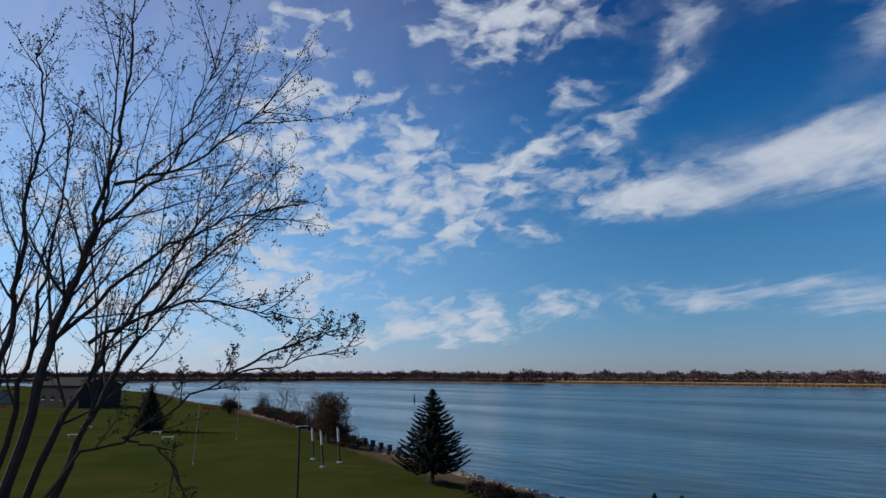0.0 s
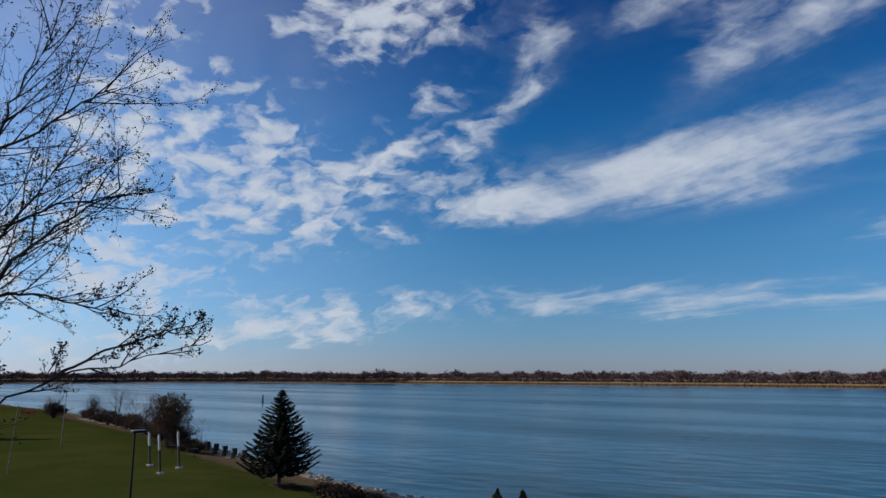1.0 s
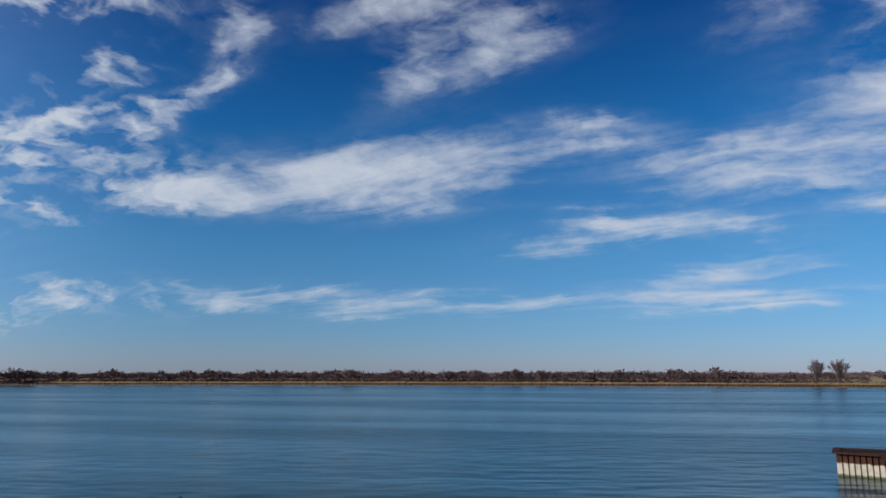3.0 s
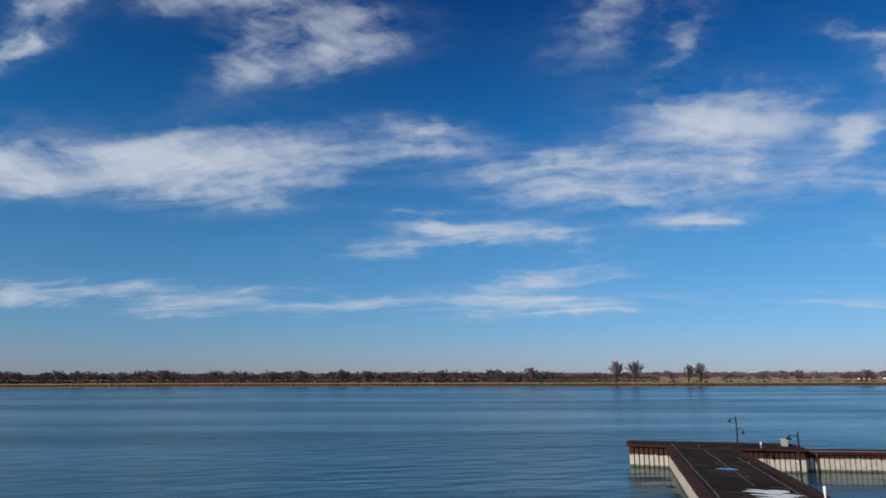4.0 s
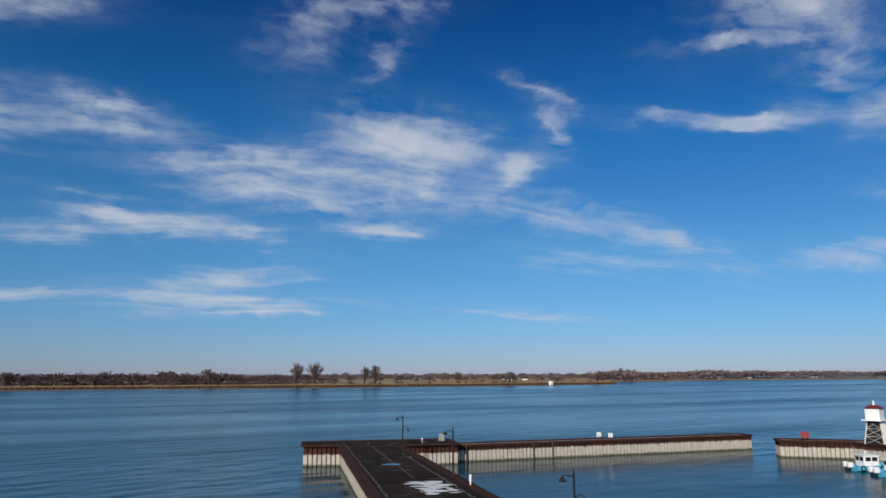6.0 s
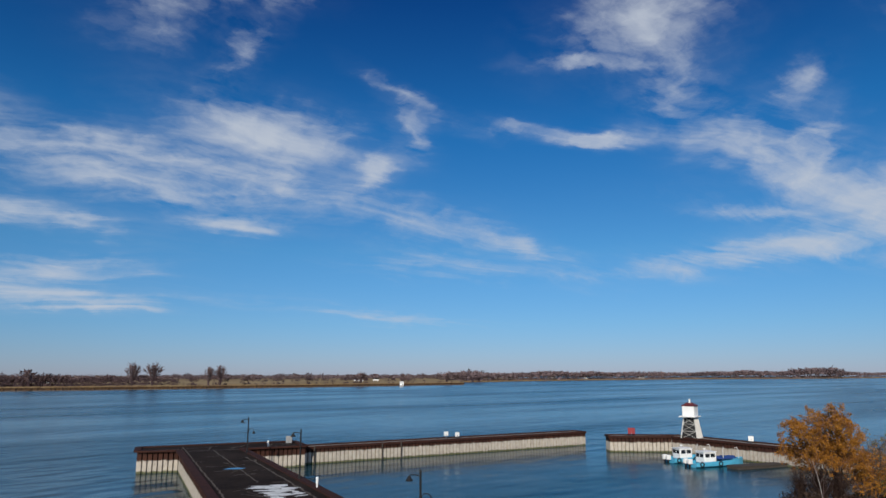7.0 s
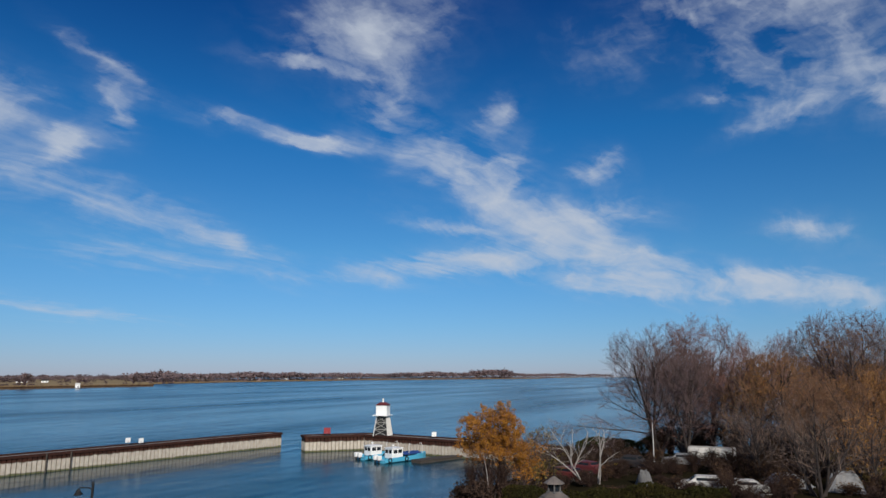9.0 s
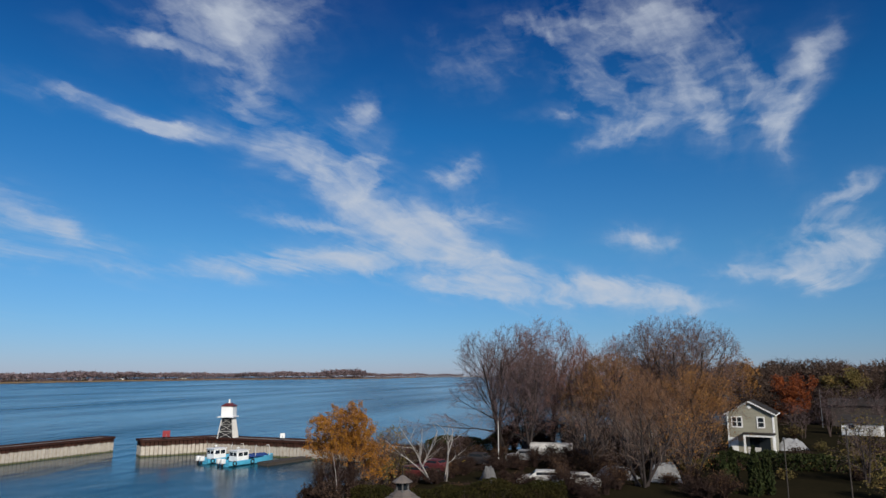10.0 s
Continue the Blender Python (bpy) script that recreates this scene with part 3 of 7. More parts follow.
def bar(points, radius, sides=8):
    """A bent rod as a bmesh."""
    v, f = tubes([[(Vector(p), radius) for p in points]], sides)
    bm = bmesh.new()
    vs = [bm.verts.new(p) for p in v]
    for q in f:
        bm.faces.new([vs[i] for i in q])
    bm.faces.new(vs[:sides][::-1])
    bm.faces.new(vs[-sides:])
    return bm


def grow(rng, start, way, length, radius, level, spec, out):
    """Add a branch and its side branches to out, a list of lists of polylines by level."""
    s = spec[level]
    steps = s.get("steps", 4)
    p, d, line = start.copy(), way.normalized(), []
    tip = s.get("tip", 0.35)
    pts = []
    for k in range(steps + 1):
        f = k / steps
        line.append((p.copy(), radius * (1 - f * (1 - tip))))
        pts.append((p.copy(), d.copy(), radius * (1 - f * (1 - tip))))
        d = (d + Vector((rng.gauss(0, 1), rng.gauss(0, 1), rng.gauss(0, 1))) * s.get("wiggle", 0.12) + Vector((0, 0, s.get("up", 0.05)))).normalized()
        p = p + d * (length / steps)
    out[level].append(line)
    if level + 1 >= len(spec):
        return
    c = spec[level + 1]
    n = s["kids"] if isinstance(s["kids"], int) else rng.randint(*s["kids"])
    turn = rng.uniform(0, 6.28)
    for i in range(n):
        f = s.get("from", 0.3) + (1 - s.get("from", 0.3)) * (i + rng.random()) / n
        k = min(int(f * steps), steps - 1)
        q = pts[k][0].lerp(pts[k + 1][0], f * steps - k)
        axis = pts[k][1]
        turn += 2.4 + rng.uniform(-0.5, 0.5)
        side = axis.orthogonal().normalized()
        side.rotate(Matrix.Rotation(turn, 3, axis))
        a = radians(c.get("angle", 45) * rng.uniform(0.7, 1.25))
        nd = axis * math.cos(a) + side * math.sin(a)
        ln = length * c.get("ratio", 0.6) * rng.uniform(0.65, 1.2) * (1.15 - 0.45 * f)
        grow(rng, q, nd, ln, max(pts[k][2] * c.get("thin", 0.55), c.get("least", 0.006)), level + 1, spec, out)


def leaf_cards(rng, places, size, droop=0.0):
    """Small folded leaves or leaf sprays at the given places."""
    verts, faces = [], []
    for p in places:
        a = Vector((rng.gauss(0, 1), rng.gauss(0, 1), rng.gauss(0, 1) - droop)).normalized()
        b = a.orthogonal().normalized()
        b.rotate(Matrix.Rotation(rng.uniform(0, 6.28), 3, a))
        c = a.cross(b) * 0.25
        s = size * rng.uniform(0.6, 1.4)
        o = len(verts)
        verts += [p - a * s * 0.5, p + b * s * 0.32 + c * s, p + a * s * 0.5, p - b * s * 0.32 + c * s]
        faces += [(o, o + 1, o + 2), (o, o + 2, o + 3)]
    return verts, faces


def within(lines, rng, reach, height):
    """Cut branches back where they leave a rounded crown."""
    kept = []
    for line in lines:
        ok = []
        for p, r in line:
            if (p.x * p.x + p.y * p.y) / reach ** 2 + ((p.z - height * 0.5) / (height * 0.5)) ** 2 > rng.uniform(0.86, 1.08) and p.z > height * 0.3:
                break
            ok.append((p, r))
        if len(ok) > 1:
            kept.append(ok)
    return kept


def bare_tree(name, at, seed, height, spec, label, bark, twig, trunk_r, lean=(0, 0, 1), leaves=None, stems=1, fork=0.0, group="", bare_to=0.0, crown=None, leaf_to=2.0):
    """A tree: an empty at its foot, with trunk, limbs, twigs and, where it still has any, leaves. Leaves: (material, count, size)."""
    rng = random.Random(seed)
    out = [[] for _ in spec]
    for k in range(stems):
        w = Vector(lean)
        if stems > 1:
            a = 6.28 * k / stems + rng.uniform(-0.4, 0.4)
            w = w + Vector((math.cos(a), math.sin(a), 0)) * fork * rng.uniform(0.6, 1.3)
        grow(rng, Vector((rng.uniform(-0.1, 0.1) * stems, rng.uniform(-0.1, 0.1) * stems, -0.25)), w, height * spec[0].get("ratio", 0.75), trunk_r * rng.uniform(0.8, 1.1), 0, spec, out)
    if crown:
        out = [within(lev, rng, *crown) for lev in out]
    tree = empty(name, pose(*at), label, "tree", group)
    v, f = tubes(out[0], 9)
    mesh_object("trunk", v, f, bark, tree)
    if len(spec) > 2:
        v, f = tubes([l for lev in out[1:-2] for l in lev] or out[1], 5)
        mesh_object("branchwork", v, f, bark, tree)
    v, f = tubes([l for lev in out[-2:] for l in lev] if len(spec) > 2 else out[-1], 3)
    mesh_object("twig_crown", v, f, twig, tree)
    if leaves:
        mat, count, size = leaves
        tips = [l[rng.randrange(1, len(l))][0] for l in out[-1]] + [l[-1][0] for l in out[-2]]
        tips = [q for q in tips if bare_to * height * (0.8 + 0.4 * rng.random()) < q.z < leaf_to * height * (0.8 + 0.4 * rng.random())] or tips
        rng.shuffle(tips)
        places = [tips[i % len(tips)] + Vector((rng.gauss(0, 1), rng.gauss(0, 1), rng.gauss(0, 1))) * size * 0.8 for i in range(count)]
        v, f = leaf_cards(rng, places, size)
        mesh_object("foliage", v, f, mat, tree)
    return tree


# ---- large structure ----
COAST = [(-4900, 1500), (-900, 760), (-420, 620), (-230, 480), (-150, 385), (-111, 318), (-76, 268), (-46.6, 205), (-22.4, 161), (-15, 141), (-7.8, 123.7), (3.6, 98.3),
         (11.5, 83.2), (17, 75), (27, 60), (40, 44), (50, 30), (55, 14), (56, 0), (58, -15), (64, -28), (74, -43), (88, -57), (96, -62), (88, -73), (84, -90), (92, -130),
         (130, -300), (260, -900), (700, -4900), (-4900, -4900)]
COAST = [(x * 0.89, y * 0.89) if 4 < i < 14 else (x, y) for i, (x, y) in enumerate(COAST)]
LAND_Z = 3.3


def inland(px, py, outline):
    """Distance to the outline of land, positive inside it."""
    best = np.full(px.shape, 1e9)
    inside = np.zeros(px.shape, bool)
    n = len(outline)
    for i in range(n):
        (x0, y0), (x1, y1) = outline[i], outline[(i + 1) % n]
        ex, ey = x1 - x0, y1 - y0
        t = np.clip(((px - x0) * ex + (py - y0) * ey) / (ex * ex + ey * ey), 0, 1)
        best = np.minimum(best, np.hypot(px - x0 - t * ex, py - y0 - t * ey))
        if y1 != y0:
            cross = ((y0 > py) != (y1 > py)) & (px < (x1 - x0) * (py - y0) / (y1 - y0) + x0)
            inside ^= cross
    return np.where(inside, best, -best)


def land_height(px, py):
    d = inland(px, py, COAST)
    z = np.interp(d, [-40, -6, -0.6, 0.6, 4.5, 9.0, 14.0, 60], [-6, -2.2, -0.6, 1.85, 2.0, 2.65, LAND_Z - 0.1, LAND_Z])
    return z + np.where(d > 3, 0.12 * np.sin(px * 0.11 + 1) * np.sin(py * 0.09), 0)


def build_ground():
    s = np.linspace(-4.95, 4.95, 440)
    gx = 70 * np.sinh(s)
    X, Y = np.meshgrid(gx, gx, indexing="ij")
    Z = land_height(X, Y)
    n = len(s)
    verts = np.stack([X.ravel(), Y.ravel(), Z.ravel()], 1)
    i, j = np.meshgrid(np.arange(n - 1), np.arange(n - 1), indexing="ij")
    a = (i * n + j).ravel()
    quads = np.stack([a, a + n, a + n + 1, a + 1], 1)
    keep = (Z.ravel()[quads] > -5.9).any(1)
    me = bpy.data.meshes.new("ground")
    me.from_pydata(verts.tolist(), [], quads[keep].tolist())
    me.materials.append(GROUND)
    for p in me.polygons:
        p.use_smooth = True
    tagged(new("ground", me), "mown green lawn sloping to a brown river bank", "ground", kind="structure")


def ground_z(x, y):
    return float(land_height(np.array([float(x)]), np.array([float(y)]))[0])


build_ground()
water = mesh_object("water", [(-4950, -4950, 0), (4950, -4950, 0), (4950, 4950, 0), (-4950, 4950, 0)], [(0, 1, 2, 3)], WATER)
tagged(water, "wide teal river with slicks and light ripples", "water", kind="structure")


def polar(az, d):
    return Vector((math.sin(radians(az)) * d, math.cos(radians(az)) * d, 0))


# the other side of the river: a shore with mud, reeds, a field and woods
SHORE = [(-50, 1150), (-33, 1060), (-20, 1045), (-4, 995), (5, 860), (12, 800), (23, 735), (32, 705), (41, 680), (51, 667), (64, 672), (72, 700), (80, 755), (87, 825), (90.5, 880), (92.4, 905)]
SHORE_FAR = [(92.0, 1180), (94, 1270), (99, 1480), (104, 1680), (107, 1850), (113, 2150), (118, 2420), (122.4, 2750), (123.2, 3050), (126, 4300), (140, 4600)]


def spread(line, step):
    """Even steps of bearing along a line of (bearing, distance)."""
    az = [a for a, _ in line]
    n = int((az[-1] - az[0]) / step)
    return [(a, float(np.interp(a, az, [d for _, d in line]))) for a in np.linspace(az[0], az[-1], n)]


def bank(name, line, rows, mat, label, seed):
    rng = random.Random(seed)
    verts, faces = [], []
    pts = spread(line, 0.12)
    for a, d in pts:
        j = rng.uniform(-2.5, 2.5)
        for off, z in rows:
            q = polar(a, d + off + (j if off < 60 else 0))
            verts.append((q.x, q.y, z + (rng.uniform(-0.25, 0.25) if 5 < off < 200 else 0)))
    m = len(rows)
    for i in range(len(pts) - 1):
        for k in range(m - 1):
            o = i * m + k
            faces.append((o, o + 1, o + m + 1, o + m))
    return tagged(mesh_object(name, verts, faces, mat), label, "river bank", kind="structure")


bank("far_bank_mud", SHORE, [(-6, -0.4), (1, 0.3), (5, 0.6)], MUD, "bare mud edge of the opposite shore", 3)
bank("far_bank_scrub", SHORE, [(4.6, 0.5), (8, 1.7), (30, 2.3)], BANK_FACE, "dark scrubby face of the opposite bank", 4)
bank("far_bank_reeds", SHORE, [(29, 2.2), (45, 2.9), (62, 3.0), (92, 2.0)], REED, "straw coloured reeds along the opposite shore", 4)
bank("far_field", SHORE, [(89, 2.0), (200, 2.3), (400, 3.0), (1500, 5.0), (3500, 3.5)], FAR_FIELD, "pale stubble field beyond the reeds", 5)
bank("far_bank_downstream", SHORE_FAR, [(-8, -0.4), (4, 1.0), (25, 1.8), (120, 2.2), (600, 3.0)], REED, "tawny low shore downstream", 6)

# ---- pier, harbour wall and breakwater ----
DECK = 3.0
PU, PN = Vector((0.914, 0.405, 0)), Vector((0.405, -0.914, 0))


def pn(u, n):
    p = PU * u + PN * n
    return (p.x, p.y)


def pile_mesh(width, top, bottom=-1.5):
    """One sheet pile: a trapezoid pan that stands proud, with a slot at each side."""
    w, d = width / 2, 0.36
    prof = [(-w, -d), (-w * 0.86, -d), (-w * 0.74, 0.0), (w * 0.74, 0.0), (w * 0.86, -d), (w, -d)]
    verts = [(x, y, z) for z in (bottom, top) for x, y in prof]
    n = len(prof)
    faces = [(i, i + 1, n + i + 1, n + i) for i in range(n - 1)]
    me = bpy.data.meshes.new("sheet_pile")
    me.from_pydata(verts, [], faces)
    me.materials.append(PILE)
    return me


PILE_MESHES = {}


def sheet_wall(parent, a, b, top, width=0.68):
    """Sheet piles from a to b, their pans to the right of that way."""
    a, b = Vector((*a, 0)), Vector((*b, 0))
    n = max(1, round((b - a).length / width))
    w = (b - a).length / n
    key = (round(w, 3), top)
    if key not in PILE_MESHES:
        PILE_MESHES[key] = pile_mesh(w, top)
    d = (b - a).normalized()
    m = Matrix(((d.x, d.y, 0, 0), (d.y, -d.x, 0, 0), (0, 0, 1, 0), (0, 0, 0, 1)))
    for i in range(n):
        ob = new("sheet_pile", PILE_MESHES[key])
        ob.parent = parent
        ob.matrix_world = Matrix.Translation(a + d * w * (i + 0.5)) @ m


def coping(parent, a, b, z, w=0.5, h=0.35, mat=RUST, name="coping_beam"):
    a, b = Vector((*a, 0)), Vector((*b, 0))
    d = b - a
    m = Matrix.Translation((a + b) / 2 + Vector((0, 0, z))) @ Matrix.Rotation(math.atan2(d.y, d.x), 4, "Z")
    return part(name, box((d.length, w, h), bevel=0.03, m=m), mat, parent)


def shrink(outline, k):
    c = sum((Vector(p) for p in outline), Vector((0, 0))) / len(outline)
    out = []
    n = len(outline)
    for i in range(n):
        p, a, b = Vector(outline[i]), Vector(outline[i - 1]), Vector(outline[(i + 1) % n])
        da, db = (p - a).normalized(), (b - p).normalized()
        na, nb = Vector((-da.y, da.x)), Vector((-db.y, db.x))
        nn = (na + nb)
        nn = nn / max(0.3, nn.length_squared / 2)
        out.append(tuple(p + nn * k))
    return out


pier = empty("pier", pose(0, 0, 0), "concrete pier with rusty steel sheet piling and worn asphalt deck", "pier", kind="structure")
# outline, anticlockwise
P_HEAD_L, P_HEAD_BL, P_HEAD_BR, P_HEAD_R = pn(109.6, 2.5), pn(115.4, 2.8), pn(115.4, 26), pn(107.2, 26)
P_RIGHT, P_NOTCH = pn(107.2, 16.6), pn(108.6, 8.0)
P_ROOT_R, P_ROOT_L = pn(47, 18.3), pn(47, 7.9)
PIER_OUT = [P_HEAD_L, P_NOTCH, P_ROOT_L, P_ROOT_R, P_RIGHT, P_HEAD_R, P_HEAD_BR, P_HEAD_BL]
part("deck", prism(shrink(PIER_OUT, 0.46), -1.5, DECK), ASPHALT, pier, "worn dark asphalt with pale joints")
PIER_EDGES = list(zip(PIER_OUT, PIER_OUT[1:] + PIER_OUT[:1]))
for a, b in PIER_EDGES:
    if (a, b) != (P_ROOT_L, P_ROOT_R):
        sheet_wall(pier, a, b, 2.95)
        coping(pier, a, b, 3.02, 0.95, 0.26)


def strip(parent, a, b, w, z, mat, name, seed):
    """A ragged flat band laid on a deck."""
    rng = random.Random(seed)
    a, b = Vector((*a, 0)), Vector((*b, 0))
    d = (b - a).normalized()
    s = Vector((-d.y, d.x, 0))
    n = max(2, int((b - a).length / 0.8))
    vs, fs = [], []
    for i in range(n + 1):
        p = a.lerp(b, i / n) + s * rng.uniform(-0.12, 0.12)
        k = w * rng.uniform(0.5, 1.2) / 2
        vs += [(p.x - s.x * k, p.y - s.y * k, z), (p.x + s.x * k, p.y + s.y * k, z)]
    for i in range(n):
        fs.append((2 * i, 2 * i + 2, 2 * i + 3, 2 * i + 1))
    return mesh_object(name, vs, fs, mat, parent)


def blot(parent, c, rx, ry, z, mat, name, seed, turn=0.0):
    """A flat patch with an uneven rim."""
    rng = random.Random(seed)
    vs, n = [(c[0], c[1], z)], 22
    for i in range(n):
        a = 6.2832 * i / n
        k = rng.uniform(0.7, 1.1)
        x, y = rx * k * math.cos(a), ry * k * math.sin(a)
        vs.append((c[0] + x * math.cos(turn) - y * math.sin(turn), c[1] + x * math.sin(turn) + y * math.cos(turn), z))
    return mesh_object(name, vs, [(0, 1 + i, 1 + (i + 1) % n) for i in range(n)], mat, parent)


PT = math.atan2(PU.y, PU.x)
strip(pier, pn(48, 9.0), pn(114, 8.8), 0.2, DECK + 0.006, CRACK, "joint", 1)
strip(pier, pn(74, 13.2), pn(107, 12.6), 0.18, DECK + 0.006, CRACK, "joint", 2)
strip(pier, pn(107.0, 8.3), pn(107.2, 16.5), 0.3, DECK + 0.01, CRACK, "joint", 3)
strip(pier, pn(108.6, 12), pn(113, 13), 0.25, DECK + 0.006, CRACK, "joint", 4)
strip(pier, pn(109, 15.2), pn(113, 18.5), 0.3, DECK + 0.006, CRACK, "joint", 5)
strip(pier, pn(110, 21), pn(113, 22), 0.25, DECK + 0.006, CRACK, "joint", 6)
strip(pier, pn(111, 3), pn(111.3, 11), 0.25, DECK + 0.008, CRACK, "joint", 7)
strip(pier, pn(50, 16.6), pn(97, 15.6), 0.25, DECK + 0.006, CRACK, "joint", 8)
strip(pier, pn(84, 10), pn(84.5, 13), 0.2, DECK + 0.008, CRACK, "joint", 9)
crack_rng = random.Random(19)
for k in range(46):
    u, n = crack_rng.uniform(52, 112), crack_rng.uniform(9, 16)
    if u > 108:
        n = crack_rng.uniform(4, 25)
    q = crack_rng.uniform(-0.7, 0.7) + (1.57 if crack_rng.random() < 0.55 else 0)
    L = crack_rng.uniform(0.8, 4.0)
    u1, n1 = u + L * math.cos(q), min(max(n + L * math.sin(q), 8.8), 16.2 if u < 106 else 25)
    strip(pier, pn(u, n), pn(min(u1, 114.5), n1), crack_rng.uniform(0.06, 0.28), DECK + 0.014 + k * 0.0005, CRACK, "crack", 40 + k)
blot(pier, pn(85.6, 12.5), 1.5, 0.75, DECK + 0.012, PUDDLE, "puddle", 4, PT + 1.57)
rng = random.Random(8)
for k in range(40):
    u, n = rng.uniform(64, 71.5), rng.uniform(12.5, 15.3)
    blot(pier, pn(u, n + (70 - u) * 0.05), rng.uniform(0.4, 1.3), rng.uniform(0.2, 0.6), DECK + 0.010 + k * 0.0006, ICE, "white_patch", k, PT + rng.uniform(1.2, 1.9))


def thick_line(points, width):
    """Outline of a band on the left of a polyline."""
    left = []
    for i, p in enumerate(points):
        p = Vector(p)
        a = Vector(points[max(i - 1, 0)])
        b = Vector(points[min(i + 1, len(points) - 1)])
        d = (b - a).normalized()
        left.append(tuple(p + Vector((-d.y, d.x)) * width))
    return list(points) + left[::-1]


# harbour wall running on from the pier head; breakwater with the light tower
def mole(name, points, width, top, label, caps):
    ob = empty(name, pose(0, 0, 0), label, "breakwater", kind="structure")
    out = thick_line(points, width)
    bm = prism(shrink(out, 0.46), -1.5, top - 0.12)
    part("deck", bm, GRAVEL, ob, "pale gravel fill behind the steel edge")
    n = len(out)
    for i in range(n):
        a, b = out[i], out[(i + 1) % n]
        sheet_wall(ob, a, b, top - 0.3)
        coping(ob, a, b, top - 0.13, 0.45, 0.4)
    inner = shrink(out, 0.62)
    for i in range(len(points) - 1):
        strip(ob, inner[i], inner[i + 1], 0.42, top - 0.11, CONCRETE, "pale_edge_strip", 70 + i)
    return ob


WALL_A, WALL_B = (110.3, 20.9), (139.4, -29.8)
harbour_wall = mole("harbour_wall", [WALL_B, WALL_A][::-1], 3.4, 2.62, "rusty sheet-pile harbour wall with a lime-white lower half", 1)
BW = [(127.2, -31.5), (126.6, -42.5), (109.5, -52.3), (90, -60.5)]
breakwater = mole("breakwater", BW, 3.8, 2.8, "rusty sheet-pile breakwater with pale lower half", 1)
for f in (0.04, 0.24, 0.30):
    p = Vector(WALL_A).lerp(Vector(WALL_B), f)
    d = (Vector(WALL_B) - Vector(WALL_A)).normalized()
    q = p + Vector((d.y, -d.x)) * 0.25
    part("fender_timber", box((0.15, 0.2, 3.2), at=(q.x, q.y, 1.1), bevel=0.03), DARK_WOOD, harbour_wall)


# ---- lamps, signs, bollards ----
def crook_lamp(at, height, turn, label="black iron lamp post with two hooded lanterns", double=True):
    lamp = empty("lamp_post", pose(*at, 0, 0, turn), label, "lamp post", "lamp posts of the harbour")
    bm = lathe([(0.16, 0), (0.16, 0.25), (0.09, 0.4), (0.075, height - 0.1), (0.09, height - 0.05), (0.05, height + 0.15)], 10)
    part("post", bm, BLACK, lamp, smooth=False)
    arc = [(0, 0, height - 0.35), (-0.25, 0, height - 0.22), (-0.7, 0, height - 0.2), (-0.8, 0, height - 0.28)]
    part("arm", bar(arc, 0.045, 6), BLACK, lamp)
    hood = [(0.02, 0.0), (0.09, -0.03), (0.14, -0.16), (0.27, -0.32), (0.27, -0.37), (0.16, -0.4)]
    part("lantern_hood", lathe(hood[::-1], 12, at=(-0.8, 0, height - 0.26)), BLACK, lamp)
    if not double:
        return lamp
    hz = height * 0.62
    ring = [(0.05, 0, hz - 0.5)] + [(0.42 - 0.36 * math.cos(t), 0, hz + 0.36 * math.sin(t)) for t in np.linspace(0.3, 3.1, 9)]
    part("scroll_arm", bar([tuple(p) for p in ring], 0.04, 6), BLACK, lamp)
    part("lantern_hood", lathe([(r * 0.8, z) for r, z in hood[::-1]], 12, at=(0.78, 0, hz + 0.05)), BLACK, lamp)
    return lamp


crook_lamp((*pn(101.0, 16.3)[:2], DECK), 4.8, -75)
crook_lamp((*pn(73.8, 17.35)[:2], DECK), 5.0, -80, "black iron lamp post with one hooded lantern", False)
crook_lamp((51.0, 1.0, ground_z(51, 1)), 4.9, -85)


def notice(name, at, w, h, z, mat, turn, label, bars=0):
    """A board on a short post."""
    s = empty(name, pose(*at, 0, 0, turn), label, "sign")
    part("sign_post", bar([(0, 0, 0), (0, 0, z + h * 0.4)], 0.04, 6), GALV, s)
    part("board", box((w, 0.05, h), at=(0, -0.07, z + h / 2), bevel=0.015), mat, s)
    for i in range(bars):
        part("printed_bar", box((w * 0.6, 0.006, h * 0.12), at=(0, -0.101, z + h * (0.72 - 0.24 * i))), BLACK, s)
    return s


d = (Vector(WALL_B) - Vector(WALL_A)).normalized()
mid = Vector(WALL_A).lerp(Vector(WALL_B), 0.47) + Vector((-d.y, d.x)) * 1.7
notice("notice_board", (mid.x, mid.y, 2.48), 0.85, 0.75, 0.55, WHITE, 118, "small white notice board on the harbour wall")
mid = mid + d * 2.3
notice("notice_board", (mid.x, mid.y, 2.48), 0.85, 0.75, 0.35, WHITE, 118, "small white notice board with dark print on the harbour wall", 2)
notice("notice_board", (115.0, -51.6, 2.66), 0.8, 0.8, 0.35, WHITE, 66, "small white notice board on the breakwater")
notice("red_daymark", (129.0, -36.0, 2.66), 1.25, 1.1, 0.35, RED, 74, "red square navigation board on the breakwater tip")
notice("cream_notice_board", (*pn(112.0, 24.4), DECK), 1.1, 1.1, 0.1, CANVAS, 70, "faded cream panel at the end of the pier head")


def bollard_light(at):
    b = empty("white_marker_post", pose(*at), "white plastic marker post on the pier edge", "post")
    part("post", lathe([(0.08, 0), (0.09, 0.35), (0.12, 0.4), (0.13, 0.95), (0.08, 1.02)], 12), WHITE, b)
    return b


bollard_light((*pn(67.5, 17.6), DECK + 0.1))
bollard_light((*pn(107.6, 20.4), DECK))


